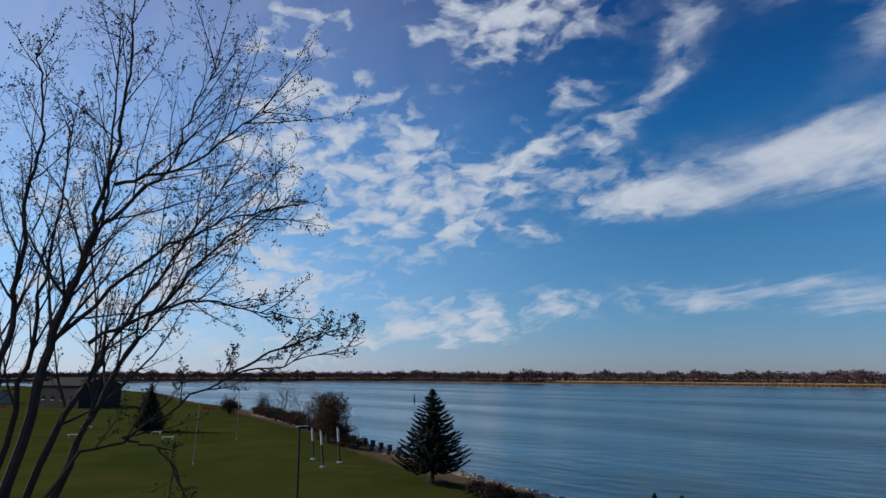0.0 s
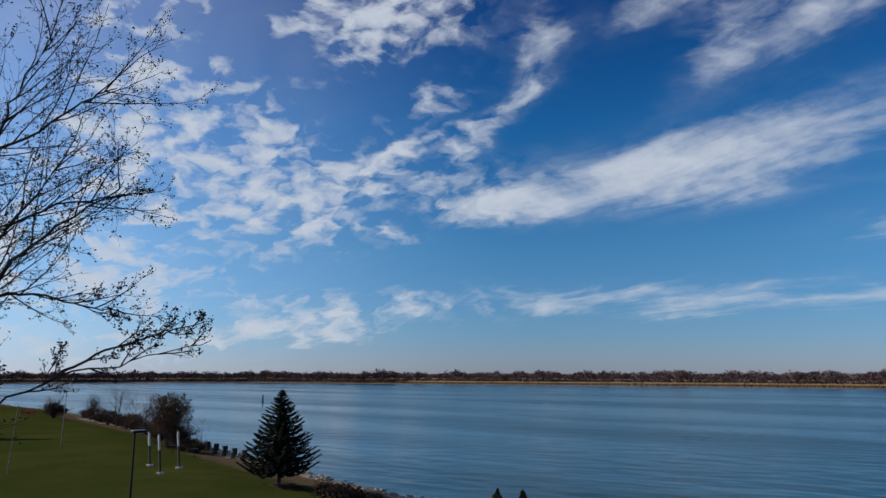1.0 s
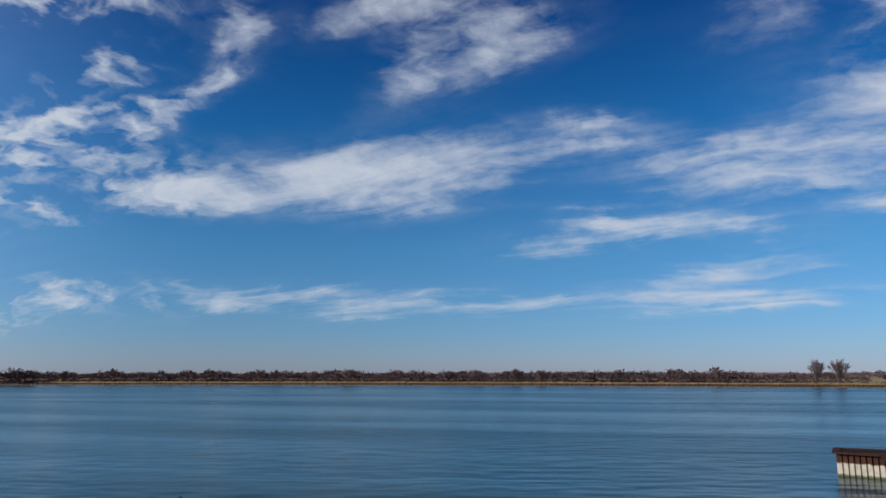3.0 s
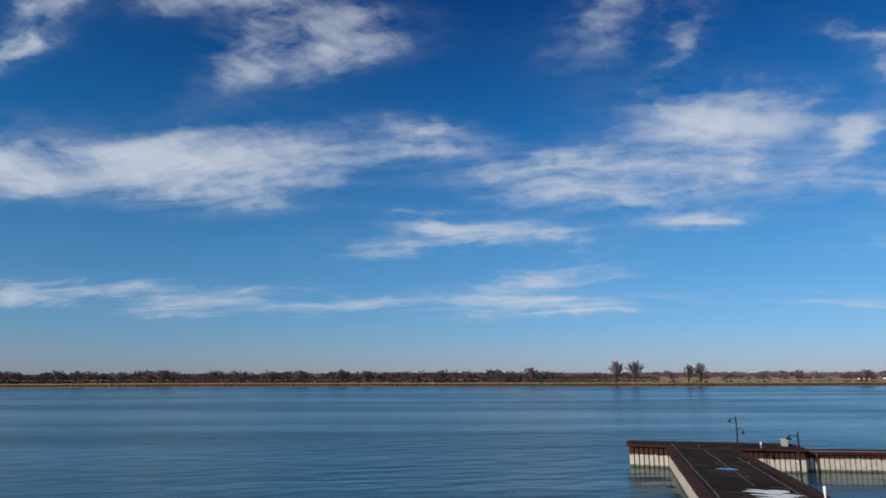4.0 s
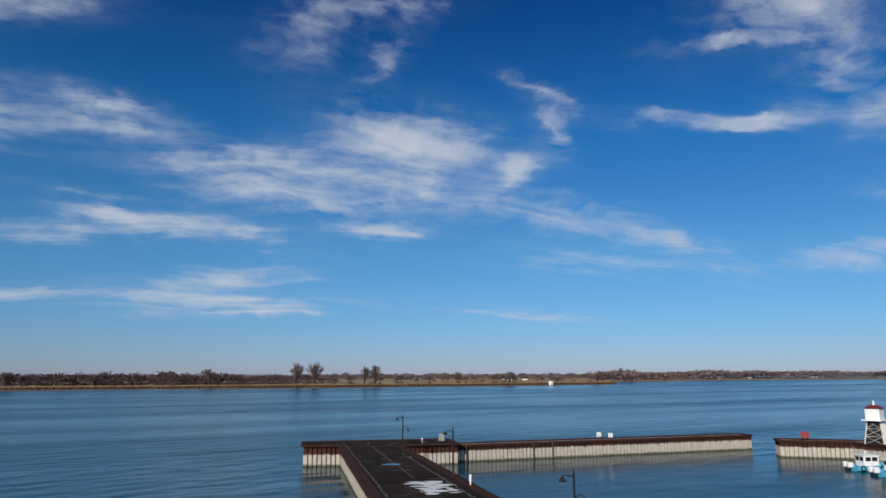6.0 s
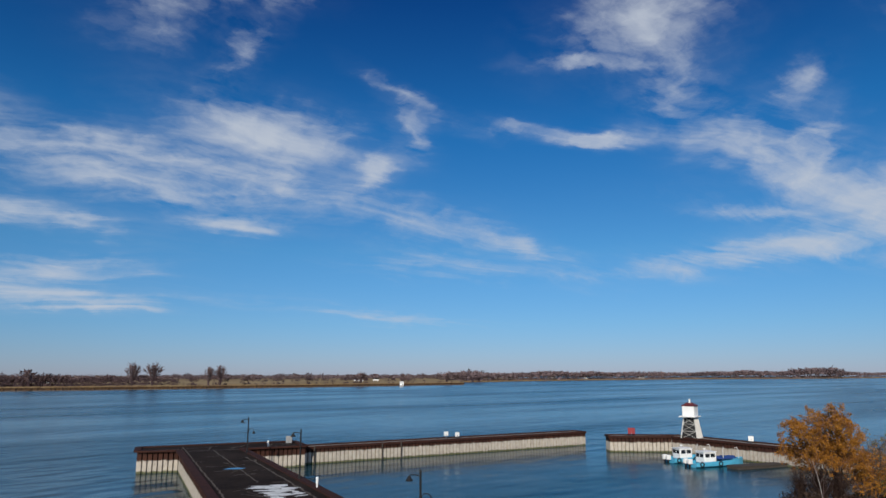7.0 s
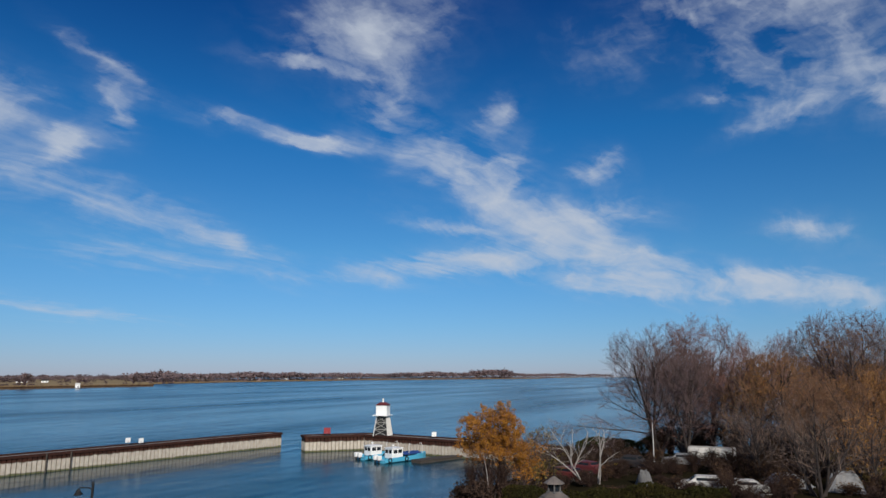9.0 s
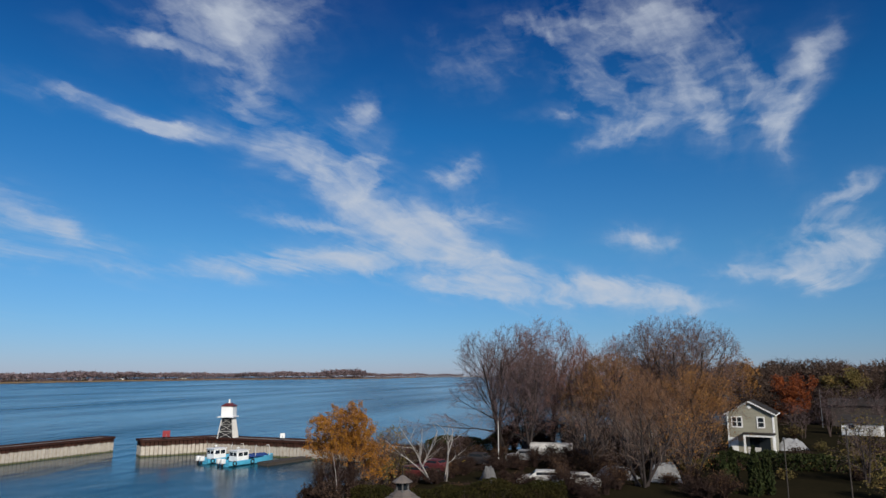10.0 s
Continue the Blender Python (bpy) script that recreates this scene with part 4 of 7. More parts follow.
# ---- light tower ----
def light_tower(at, turn):
    t = empty("light_tower", pose(*at, 0, 0, turn), "white wooden light tower with red roof on an open frame", "lighthouse")
    base, waist, ht = 1.4, 0.9, 3.65
    corners = ((-1, -1), (1, -1), (1, 1), (-1, 1))
    for sx, sy in corners:
        part("leg", bar([(sx * base, sy * base, 0), (sx * waist, sy * waist, ht)], 0.10, 6), WHITE_DULL, t)
    for i in range(4):
        (ax, ay), (bx, by) = corners[i], corners[(i + 1) % 4]
        for k in range(3):
            f0, f1 = k / 3, (k + 1) / 3
            r0, r1 = base + (waist - base) * f0, base + (waist - base) * f1
            part("brace", bar([(ax * r0, ay * r0, ht * f0), (bx * r1, by * r1, ht * f1)], 0.034, 5), WHITE_DULL, t)
            part("brace", bar([(bx * r0, by * r0, ht * f0), (ax * r1, ay * r1, ht * f1)], 0.034, 5), WHITE_DULL, t)
            part("girt", bar([(ax * r1, ay * r1, ht * f1), (bx * r1, by * r1, ht * f1)], 0.036, 5), WHITE_DULL, t)
    # boarded side, and an added black solid that paints the shaded inside
    for j in range(9):
        f = (j + 0.5) / 9
        x0 = (-1 + 2 * f)
        part("board", bar([(x0 * base, -base * 1.04, 0.05), (x0 * waist, -waist * 1.04, ht)], 0.13, 4), WHITE_DULL, t)
    bm = box((1.6, 1.6, ht - 0.1), at=(0, 0, ht / 2))
    for v in bm.verts:
        if v.co.z < ht / 2:
            v.co.x, v.co.y = v.co.x * 1.6, v.co.y * 1.6
    part("inner_shade_block", bm, BLACK, t, "black solid standing in for the shaded inside of the frame")
    part("gallery", box((3.2, 2.9, 0.16), at=(-0.25, 0, ht + 0.08), bevel=0.02), WHITE, t)
    part("cabin", box((2.1, 2.1, 1.75), at=(0, 0, ht + 1.03), bevel=0.03), WHITE, t)
    for sy in (-1, 1):
        part("corner_board", box((2.16, 0.06, 0.12), at=(0, sy * 1.06, ht + 1.85)), WHITE_DULL, t)
    bm = bmesh.new()
    e, z0, z1 = 1.22, ht + 1.9, ht + 2.45
    vs = [bm.verts.new((sx * e, sy * e, z0)) for sx, sy in corners]
    top = [bm.verts.new((sx * 0.45, sy * 0.45, z1)) for sx, sy in corners]
    for i in range(4):
        bm.faces.new((vs[i], vs[(i + 1) % 4], top[(i + 1) % 4], top[i]))
    bm.faces.new(top), bm.faces.new(vs[::-1])
    part("roof", bm, MAROON, t, "dark red hipped roof")
    part("lamp_housing", lathe([(0.22, 0), (0.22, 0.12), (0.13, 0.16), (0.15, 0.6), (0.05, 0.7)], 10, at=(0, 0, z1)), WHITE, t)
    return t


light_tower((124.6, -45.4, 2.68), -38)


# ---- work boats ----
def work_boat(at, turn, length, label, tarp):
    b = empty("work_boat", pose(*at, 0, 0, turn), label, "boat", "blue work boats")
    bm = bmesh.new()
    n = 14
    rows = []
    for i in range(n + 1):
        f = i / n
        w = 1.35 * (1 - max(0, (f - 0.55) / 0.45) ** 2.2 * 0.92)
        sheer = 0.75 + 0.35 * f * f
        y = length * (f - 0.0)
        rows.append([bm.verts.new((x, y, z)) for x, z in ((-w * 0.55, -0.25), (-w, 0.15), (-w * 1.04, sheer), (-w * 0.9, sheer), (-w * 0.88, sheer - 0.35), (w * 0.88, sheer - 0.35), (w * 0.9, sheer), (w * 1.04, sheer), (w, 0.15), (w * 0.55, -0.25))])
    for a, c in zip(rows, rows[1:]):
        for k in range(len(a) - 1):
            bm.faces.new((a[k], a[k + 1], c[k + 1], c[k]))
    bm.faces.new(rows[0]), bm.faces.new(rows[-1][::-1])
    part("hull", bm, BLUE, b, "bright blue hull")
    for s in (-1, 1):
        for f in (0.1, 0.45):
            part("tyre_fender", bar([(s * 1.47, length * f + 0.32 * math.cos(a), 0.45 + 0.32 * math.sin(a)) for a in np.linspace(0, 6.28, 13)], 0.09, 6), BLACK, b)
    cab = part("wheelhouse", box((1.9, 2.3, 1.55), at=(0, length * 0.30, 1.35), bevel=0.1), WHITE, b, "white wheelhouse")
    for s in (-1, 1):
        for k in (-1, 1):
            part("window", box((0.03, 0.8, 0.55), at=(s * 0.955, length * 0.30 + k * 0.5, 1.65), bevel=0.01), DARK_GLASS, cab)
    for k in (-1, 1):
        for j in (-1, 1):
            part("window", box((0.7, 0.03, 0.55), at=(j * 0.43, length * 0.30 + k * 1.155, 1.65), bevel=0.01), DARK_GLASS, cab)
    part("roof", box((2.1, 2.6, 0.1), at=(0, length * 0.30, 2.17), bevel=0.03), WHITE, cab)
    part("radar", lathe([(0.06, 0), (0.06, 0.25), (0.22, 0.28), (0.22, 0.4), (0.1, 0.45)], 10, at=(0, length * 0.28, 2.22)), WHITE, b)
    for s in (-0.45, 0.45):
        o = part("outboard_motor", box((0.55, 0.75, 0.75), at=(s, -0.45, 0.85), bevel=0.18), WHITE, b, "white outboard motor")
        part("motor_leg", box((0.16, 0.26, 1.0), at=(s, -0.5, 0.15), bevel=0.04), BLACK, o)
    if tarp:
        bm = bmesh.new()
        bmesh.ops.create_grid(bm, x_segments=10, y_segments=14, size=1)
        rg = random.Random(3)
        for v in bm.verts:
            v.co = Vector((v.co.x * 1.15, length * 0.62 + v.co.y * length * 0.19, 1.05 + 0.35 * (1 - v.co.x ** 2) * (0.7 + rg.random() * 0.5)))
        part("tarpaulin", bm, NAVY, b, "navy blue tarpaulin over the foredeck")
    part("davit", bar([(0.9, length * 0.55, 0.9), (0.9, length * 0.55, 2.3), (0.8, length * 0.57, 2.6), (0.5, length * 0.6, 2.7), (0.2, length * 0.63, 2.5)], 0.06, 6), WHITE_DULL, b)
    part("davit", bar([(0.8, length * 0.86, 1.0), (0.8, length * 0.86, 2.2), (0.6, length * 0.85, 2.6), (0.2, length * 0.84, 2.5)], 0.06, 6), WHITE_DULL, b)
    return b


work_boat((112.6, -37.2, 0.0), 197, 8.5, "blue and white work boat with outboard motors beside the breakwater", False)
work_boat((107.2, -38.6, 0.0), 200, 10.0, "blue work boat with white wheelhouse and navy tarpaulin", True)
raft = empty("floating_dock", pose(106.2, -47.5, 0.15, 0, 0, 20), "low dark timber float beside the work boats", "dock")
for k in range(12):
    part("plank", box((2.4, 0.8, 0.12), at=(0, -6 + k * 0.85, 0.25), bevel=0.02), DARK_WOOD, raft)
part("float", box((2.2, 10.2, 0.5), at=(0, -1.3, -0.05), bevel=0.05), DARK_WOOD, raft)


# ---- conifers ----
def spruce(name, at, height, width, seed, label, foot=1.0):
    rng = random.Random(seed)
    t = empty(name, pose(*at), label, "tree")
    v, f = tubes([[(Vector((0, 0, -0.3)), height * 0.022), (Vector((0, 0, height * 0.6)), height * 0.012), (Vector((0, 0, height)), 0.015)]], 8)
    mesh_object("trunk", v, f, BARK_DARK, t)
    verts, faces = [], []
    wood = []
    z = foot
    while z < height - 0.15:
        f = (z - foot) / (height - foot)
        reach = width / 2 * (1 - f) ** 0.95 * (0.55 + 0.45 * min(1, f * 6 + 0.35))
        n = max(6, int(17 * (1 - f * 0.5)))
        a0 = rng.uniform(0, 6.28)
        for k in range(n):
            a = a0 + 6.2832 * k / n + rng.uniform(-0.2, 0.2)
            L = reach * rng.uniform(0.78, 1.14) + 0.04
            out = Vector((math.cos(a), math.sin(a), 0))
            sag = 0.36 * (1 - f)
            side = Vector((-out.y, out.x, 0))
            p0 = Vector((0, 0, z + rng.uniform(-0.1, 0.1)))
            pts = [p0 + out * (L * s) + Vector((0, 0, L * (-sag * math.sin(s * 2.2) + 0.22 * s * s + 0.16 * f * s))) for s in (0, 0.35, 0.7, 1.0)]
            wood.append([(p, 0.03 * (1 - i * 0.28)) for i, p in enumerate(pts)])
            m = max(9, int(L * 30))
            for i in range(m):
                s = (i + rng.random()) / m
                q = s * 3
                j = min(int(q), 2)
                p = pts[j].lerp(pts[j + 1], q - j)
                for sg in (-1, 1):
                    w = (out * rng.uniform(0.5, 1.0) + side * sg * rng.uniform(0.25, 1.1) + Vector((0, 0, rng.uniform(-0.75, 0.1)))).normalized()
                    ln = rng.uniform(0.22, 0.48) * (0.6 + 0.6 * (1 - s)) * (0.4 + 0.6 * (1 - f))
                    n2 = w.cross(Vector((rng.gauss(0, 0.5), rng.gauss(0, 0.5), 1))).normalized() * rng.uniform(0.055, 0.10)
                    o = len(verts)
                    verts += [p - n2 * 0.5, p + w * ln * 0.5 - n2, p + w * ln, p + w * ln * 0.5 + n2 + Vector((0, 0, 0.02))]
                    faces += [(o, o + 1, o + 2), (o, o + 2, o + 3)]
        z += 0.22 + 0.13 * (1 - f)
    wv, wf = tubes(wood, 3)
    mesh_object("branchwork", wv, wf, BARK_DARK, t)
    mesh_object("crown", verts, faces, NEEDLE, t)
    return t


spruce("spruce_tree", (-1.06, 71.8, ground_z(-1.06, 71.8)), 9.25, 8.3, 11, "dense dark spruce standing on the lawn by the bank", 1.9)
spruce("spruce_tree", (-53.1, 127.5, ground_z(-53, 127.5)), 8.6, 6.6, 12, "dark broad spruce out on the lawn", 1.0)


def cedar(at, height, width, seed, label="clipped narrow green cedar tree"):
    rng = random.Random(seed)
    t = empty("cedar_tree", pose(*at), label, "tree", "narrow cedars")
    v, f = tubes([[(Vector((0, 0, -0.2)), 0.08), (Vector((0, 0, height * 0.9)), 0.02)]], 6)
    mesh_object("trunk", v, f, BARK_DARK, t)
    places = []
    for _ in range(int(620 * height * width / 5)):
        f = rng.random()
        r = width / 2 * math.sin(min(1, (1 - f) * 1.25 + 0.02) * 1.57) * math.sqrt(rng.uniform(0.5, 1)) * (0.75 + 0.5 * noise.noise(Vector((f * 7, seed, 0))))
        a = rng.uniform(0, 6.28)
        places.append(Vector((r * math.cos(a), r * math.sin(a), 0.1 + f * height)))
    v, f = leaf_cards(rng, places, 0.34, -1.2)
    mesh_object("crown", v, f, CEDAR, t)
    return t


def hedge(name, a, b, width, height, mat, label, seed, density=75, size=0.3):
    """A hedge between two points: a thicket of stems with a coat of leaves."""
    rng = random.Random(seed)
    a, b = Vector(a), Vector(b)
    L = (b - a).length
    d = (b - a).normalized()
    s = Vector((-d.y, d.x, 0))
    h = empty(name, pose(*a), label, "hedge")
    places, stems = [], []
    for _ in range(int(L * density)):
        u, w, k = rng.uniform(0, L), rng.uniform(-1, 1), rng.random()
        top = height * (0.85 + 0.25 * noise.noise(Vector((u * 0.5, seed, 1.3)))) * (1 - 0.25 * w * w)
        z = top * (1 - (k ** 2) * 0.95)
        places.append(d * u + s * w * width / 2 + Vector((0, 0, z)))
    for _ in range(int(L * 3)):
        p = d * rng.uniform(0, L) + s * rng.uniform(-0.7, 0.7) * width / 2
        stems.append([(p - Vector((0, 0, 0.2)), 0.03), (p + Vector((rng.gauss(0, 0.15), rng.gauss(0, 0.15), height * 0.75)), 0.01)])
    v, f = tubes(stems, 4)
    mesh_object("stem_thicket", v, f, BARK_DARK, h)
    v, f = leaf_cards(rng, places, size)
    mesh_object("foliage", v, f, mat, h)
    return h


def bush(at, r, h, seed, leaf, label, count=900, size=0.22, twigs=60, name="bush"):
    """A round shrub of arching stems and leaves."""
    rng = random.Random(seed)
    t = empty(name, pose(*at), label, "bush")
    lines, places = [], []
    for _ in range(twigs):
        a, k = rng.uniform(0, 6.28), rng.uniform(0.15, 1)
        top = Vector((math.cos(a) * r * k, math.sin(a) * r * k, h * math.sqrt(max(0.05, 1 - k * k * 0.85)) * rng.uniform(0.75, 1.1)))
        midp = Vector((top.x * 0.35, top.y * 0.35, top.z * 0.62))
        lines.append([(Vector((rng.gauss(0, 0.12), rng.gauss(0, 0.12), -0.15)), 0.03), (midp, 0.02), (top, 0.008)])
        for _ in range(4):
            q = midp.lerp(top, rng.random())
            lines.append([(q, 0.012), (q + Vector((rng.gauss(0, 1), rng.gauss(0, 1), rng.uniform(0.1, 1))) * r * 0.22, 0.005)])
    for _ in range(count):
        l = rng.choice(lines)
        places.append(l[-2][0].lerp(l[-1][0], rng.random()) + Vector((rng.gauss(0, 1), rng.gauss(0, 1), rng.gauss(0, 1))) * size * 0.9)
    v, f = tubes(lines, 3)
    mesh_object("stem_thicket", v, f, BRUSH, t)
    v, f = leaf_cards(rng, [p for p in places if p.z > 0], size)
    mesh_object("foliage", v, f, leaf, t)
    return t

# ---- bare and autumn trees ----
S_BIG = [dict(ratio=0.62, steps=7, wiggle=0.05, up=0.06, tip=0.35, kids=9, **{"from": 0.2}),
         dict(ratio=0.66, angle=48, thin=0.45, steps=6, wiggle=0.11, up=0.07, tip=0.3, kids=7, **{"from": 0.2}),
         dict(ratio=0.56, angle=46, thin=0.5, steps=5, wiggle=0.13, up=0.06, tip=0.35, kids=7, **{"from": 0.15}),
         dict(ratio=0.54, angle=44, thin=0.5, steps=3, wiggle=0.15, up=0.06, tip=0.4, kids=9, least=0.013, **{"from": 0.1}),
         dict(ratio=0.6, angle=32, thin=0.55, steps=2, wiggle=0.14, up=0.08, tip=0.5, least=0.010)]
S_SMALL = [dict(ratio=0.75, steps=6, wiggle=0.06, up=0.03, tip=0.3, kids=9, **{"from": 0.2}),
           dict(ratio=0.5, angle=40, thin=0.5, steps=5, wiggle=0.1, up=0.06, tip=0.3, kids=7, **{"from": 0.15}),
           dict(ratio=0.5, angle=42, thin=0.5, steps=4, wiggle=0.12, up=0.05, tip=0.4, kids=6, least=0.008, **{"from": 0.1}),
           dict(ratio=0.5, angle=40, thin=0.55, steps=3, wiggle=0.14, up=0.03, tip=0.5, least=0.006)]


S_BIRCH = [dict(ratio=0.8, steps=8, wiggle=0.10, up=0.02, tip=0.3, kids=5, **{"from": 0.3}),
           dict(ratio=0.42, angle=42, thin=0.5, steps=6, wiggle=0.18, up=0.05, tip=0.3, kids=5, **{"from": 0.3}),
           dict(ratio=0.42, angle=40, thin=0.5, steps=4, wiggle=0.2, up=0.04, tip=0.4, least=0.010)]


def on_land(az, d):
    p = polar(az, d)
    return (p.x, p.y, ground_z(p.x, p.y))


bare_tree("bare_tree", on_land(131.7, 97), 21, 21.0, S_BIG, "tall bare grey-brown tree at the edge of the water", BARK_GREY, TWIG, 0.26, stems=5, fork=0.40, crown=(8.0, 18.6))
bare_tree("bare_tree", on_land(135.4, 101), 22, 21.5, S_BIG, "tall bare brown tree with fine reddish twigs", BARK_GREY, TWIG_RED, 0.28, stems=5, fork=0.36, crown=(7.4, 19.4))
bare_tree("bare_tree", on_land(140.2, 92), 23, 17.5, S_BIG, "broad thinning tree with some tawny leaves", BARK_GREY, TWIG_TAN, 0.26, stems=4, fork=0.42, leaves=(LEAF_GOLD, 5000, 0.13), crown=(6.5, 13.4))
bare_tree("bare_tree", on_land(145.6, 104), 24, 24.5, S_BIG, "broad tree with tawny leaves behind bare twigs", BARK_GREY, TWIG, 0.30, stems=6, fork=0.46, leaves=(LEAF_GOLD, 9000, 0.16), crown=(9.8, 20.2), leaf_to=0.58)
bare_tree("bare_tree", on_land(146.6, 90), 25, 14.0, S_BIG, "leaning tree with golden leaves thinning out", BARK_GREY, TWIG_TAN, 0.22, stems=3, fork=0.4, leaves=(LEAF_GOLD, 7000, 0.15), crown=(5.2, 13.0))
bare_tree("bare_tree", on_land(133.8, 94), 33, 17.0, S_BIG, "bare lilac-brown tree in a row by the water", BARK_GREY, TWIG, 0.22, stems=4, fork=0.4, crown=(5.5, 15.4))
bare_tree("bare_tree", on_land(138.2, 96), 34, 18.0, S_BIG, "bare brown tree crowded among others", BARK_GREY, TWIG_RED, 0.22, stems=4, fork=0.4, crown=(6.2, 16.4))
bare_tree("bare_tree", on_land(142.4, 110), 35, 20.0, S_BIG, "bare reddish tree behind the tawny one", BARK_GREY, TWIG_RED, 0.24, stems=4, fork=0.38, crown=(7.4, 18.2))
bare_tree("bare_tree", on_land(143.6, 84), 37, 13.0, S_BIG, "tawny bare tree with a fine twig crown", BARK_GREY, TWIG_TAN, 0.2, stems=5, fork=0.5, crown=(5.4, 11.4))
bare_tree("bare_tree", on_land(142.6, 72), 26, 9.5, S_SMALL, "low spreading bare grey tree", BARK_GREY, TWIG_PALE, 0.16, stems=6, fork=0.6)
bare_tree("bare_tree", on_land(138.6, 80), 29, 9.0, S_SMALL, "low tangled bare tree in the yard", BARK_GREY, TWIG_PALE, 0.14, stems=5, fork=0.5)
bare_tree("bare_tree", on_land(146.0, 76), 30, 8.0, S_SMALL, "low tree with a few tan leaves", BARK_GREY, TWIG_PALE, 0.14, stems=5, fork=0.5, leaves=(LEAF_GOLD, 900, 0.2))
bare_tree("autumn_birch", on_land(118.7, 64.5), 27, 9.4, S_SMALL, "birch in yellow autumn leaf with grey stems", BARK_GREY, TWIG, 0.09, stems=5, fork=0.16, leaves=(LEAF_YELLOW, 22000, 0.125), bare_to=0.42, crown=(3.3, 9.5))
bare_tree("autumn_birch", on_land(121.3, 66), 28, 5.4, S_SMALL, "small birch with sparse orange-yellow leaves", BARK_GREY, TWIG, 0.07, stems=3, fork=0.2, leaves=(LEAF_YELLOW, 2600, 0.15), bare_to=0.35)
bare_tree("bare_tree", on_land(122.4, 75), 36, 6.6, S_SMALL, "small bare tree with dull olive leaves", BARK_GREY, TWIG, 0.1, stems=3, fork=0.2, leaves=(LEAF_OLIVE, 1500, 0.17))
bare_tree("white_birch", on_land(118.6, 61), 68, 6.5, S_SMALL[:2], "slender leafless birch with a white stem", BARK_WHITE, TWIG, 0.045)
bare_tree("white_birch", on_land(126.3, 71), 31, 8.6, S_BIRCH, "leafless birch with a chalk-white leaning stem", BARK_WHITE, BARK_WHITE, 0.095, lean=(0.42, 0.58, 1.0), stems=2, fork=0.12)
bare_tree("white_birch", on_land(127.2, 72), 32, 7.2, S_BIRCH, "leafless forked birch with chalk-white stems", BARK_WHITE, BARK_WHITE, 0.095, stems=2, fork=0.34)
bare_tree("white_birch", on_land(125.0, 76), 39, 7.2, S_BIRCH, "slim leafless birch with pale upright stems", BARK_WHITE, TWIG_PALE, 0.07, stems=3, fork=0.2)

# branching of the near tree
S_NEAR = [dict(ratio=0.8, steps=9, wiggle=0.05, up=0.03, tip=0.25, kids=10, **{"from": 0.22}),
          dict(ratio=0.45, angle=34, thin=0.45, steps=6, wiggle=0.09, up=0.04, tip=0.25, kids=6, **{"from": 0.15}),
          dict(ratio=0.42, angle=36, thin=0.45, steps=5, wiggle=0.12, up=0.05, tip=0.35, kids=4, least=0.0045, **{"from": 0.15}),
          dict(ratio=0.40, angle=38, thin=0.5, steps=3, wiggle=0.16, up=0.06, tip=0.5, least=0.003)]

# ---- woods across the river and behind the houses ----


def wood(name, places, mat, label, seed, slivers=60, coarse=1.0, reach=1.0):
    """Many leafless crowns, each a rounded haze of fine twigs spreading outwards over a few stems."""
    rng = random.Random(seed)
    verts, faces = [], []
    for p, h, w in places:
        for k in range(slivers):
            a, e = rng.uniform(0, 6.28), rng.uniform(-0.5, 1.0)
            r = rng.random() ** 0.45
            q = math.sqrt(max(0, 1 - min(1, e * e)))
            out = Vector((math.cos(a) * q * w / 2, math.sin(a) * q * w / 2, e * h * 0.42))
            c = Vector((p.x, p.y, p.z + h * 0.55)) + out * r * 0.85
            if k % 7 == 0:
                c = Vector((p.x + rng.gauss(0, 0.12) * w, p.y + rng.gauss(0, 0.12) * w, p.z - 0.1))
                out = Vector((rng.gauss(0, 0.3) * w, rng.gauss(0, 0.3) * w, h * 1.2))
            tip = c + out * rng.uniform(0.08, 0.26) * reach + Vector((rng.gauss(0, 1), rng.gauss(0, 1), rng.gauss(0, 0.8))) * h * 0.085 * reach
            s = Vector((rng.gauss(0, 1), rng.gauss(0, 1), rng.gauss(0, 0.5))).normalized() * h * rng.uniform(0.015, 0.045) * coarse
            o = len(verts)
            verts += [c - s, c + s, tip]
            faces.append((o, o + 1, o + 2))
    ob = mesh_object(name, verts, faces, mat)
    return tagged(ob, label, "trees", kind="stuff")


rng = random.Random(77)
belt = []
for a in np.arange(-42, 94, 0.13):
    d0 = float(np.interp(a, [q for q, _ in SHORE], [q for _, q in SHORE]))
    open_field = a > 70
    for k in range(2):
        d = d0 + (rng.uniform(620, 1000) if open_field or (k and a > 66) else rng.uniform(95, 260) if a > 8 else rng.uniform(8, 70))
        if open_field and rng.random() < 0.1:
            d = d0 + rng.uniform(90, 160)
        h = rng.uniform(5.5, 12.0) * (0.86 + 0.55 * noise.noise(Vector((a * 1.7, 2.2, k)))) * (1.25 if d > d0 + 400 else 1.0) * (1.3 if a < 8 else 1.22 if a < 62 else 1.0)
        p = polar(a + rng.uniform(-0.1, 0.1), d)
        belt.append((Vector((p.x, p.y, 2.2)), h, h * rng.uniform(0.9, 1.7)))
for a in np.arange(-42, 94, 0.16):
    d0 = float(np.interp(a, [q for q, _ in SHORE], [q for _, q in SHORE]))
    d = d0 + rng.uniform(520, 800)
    h = rng.uniform(8.5, 10.5) * (1 + 0.2 * noise.noise(Vector((a * 0.7, 5.1, 0)))) * (1.25 if a > 40 else 1.0)
    p = polar(a, d)
    belt.append((Vector((p.x, p.y, 1.5)), h, h * rng.uniform(2.5, 4)))
belt, skyline = belt[:-len(np.arange(-42, 94, 0.16))], belt[-len(np.arange(-42, 94, 0.16)):]
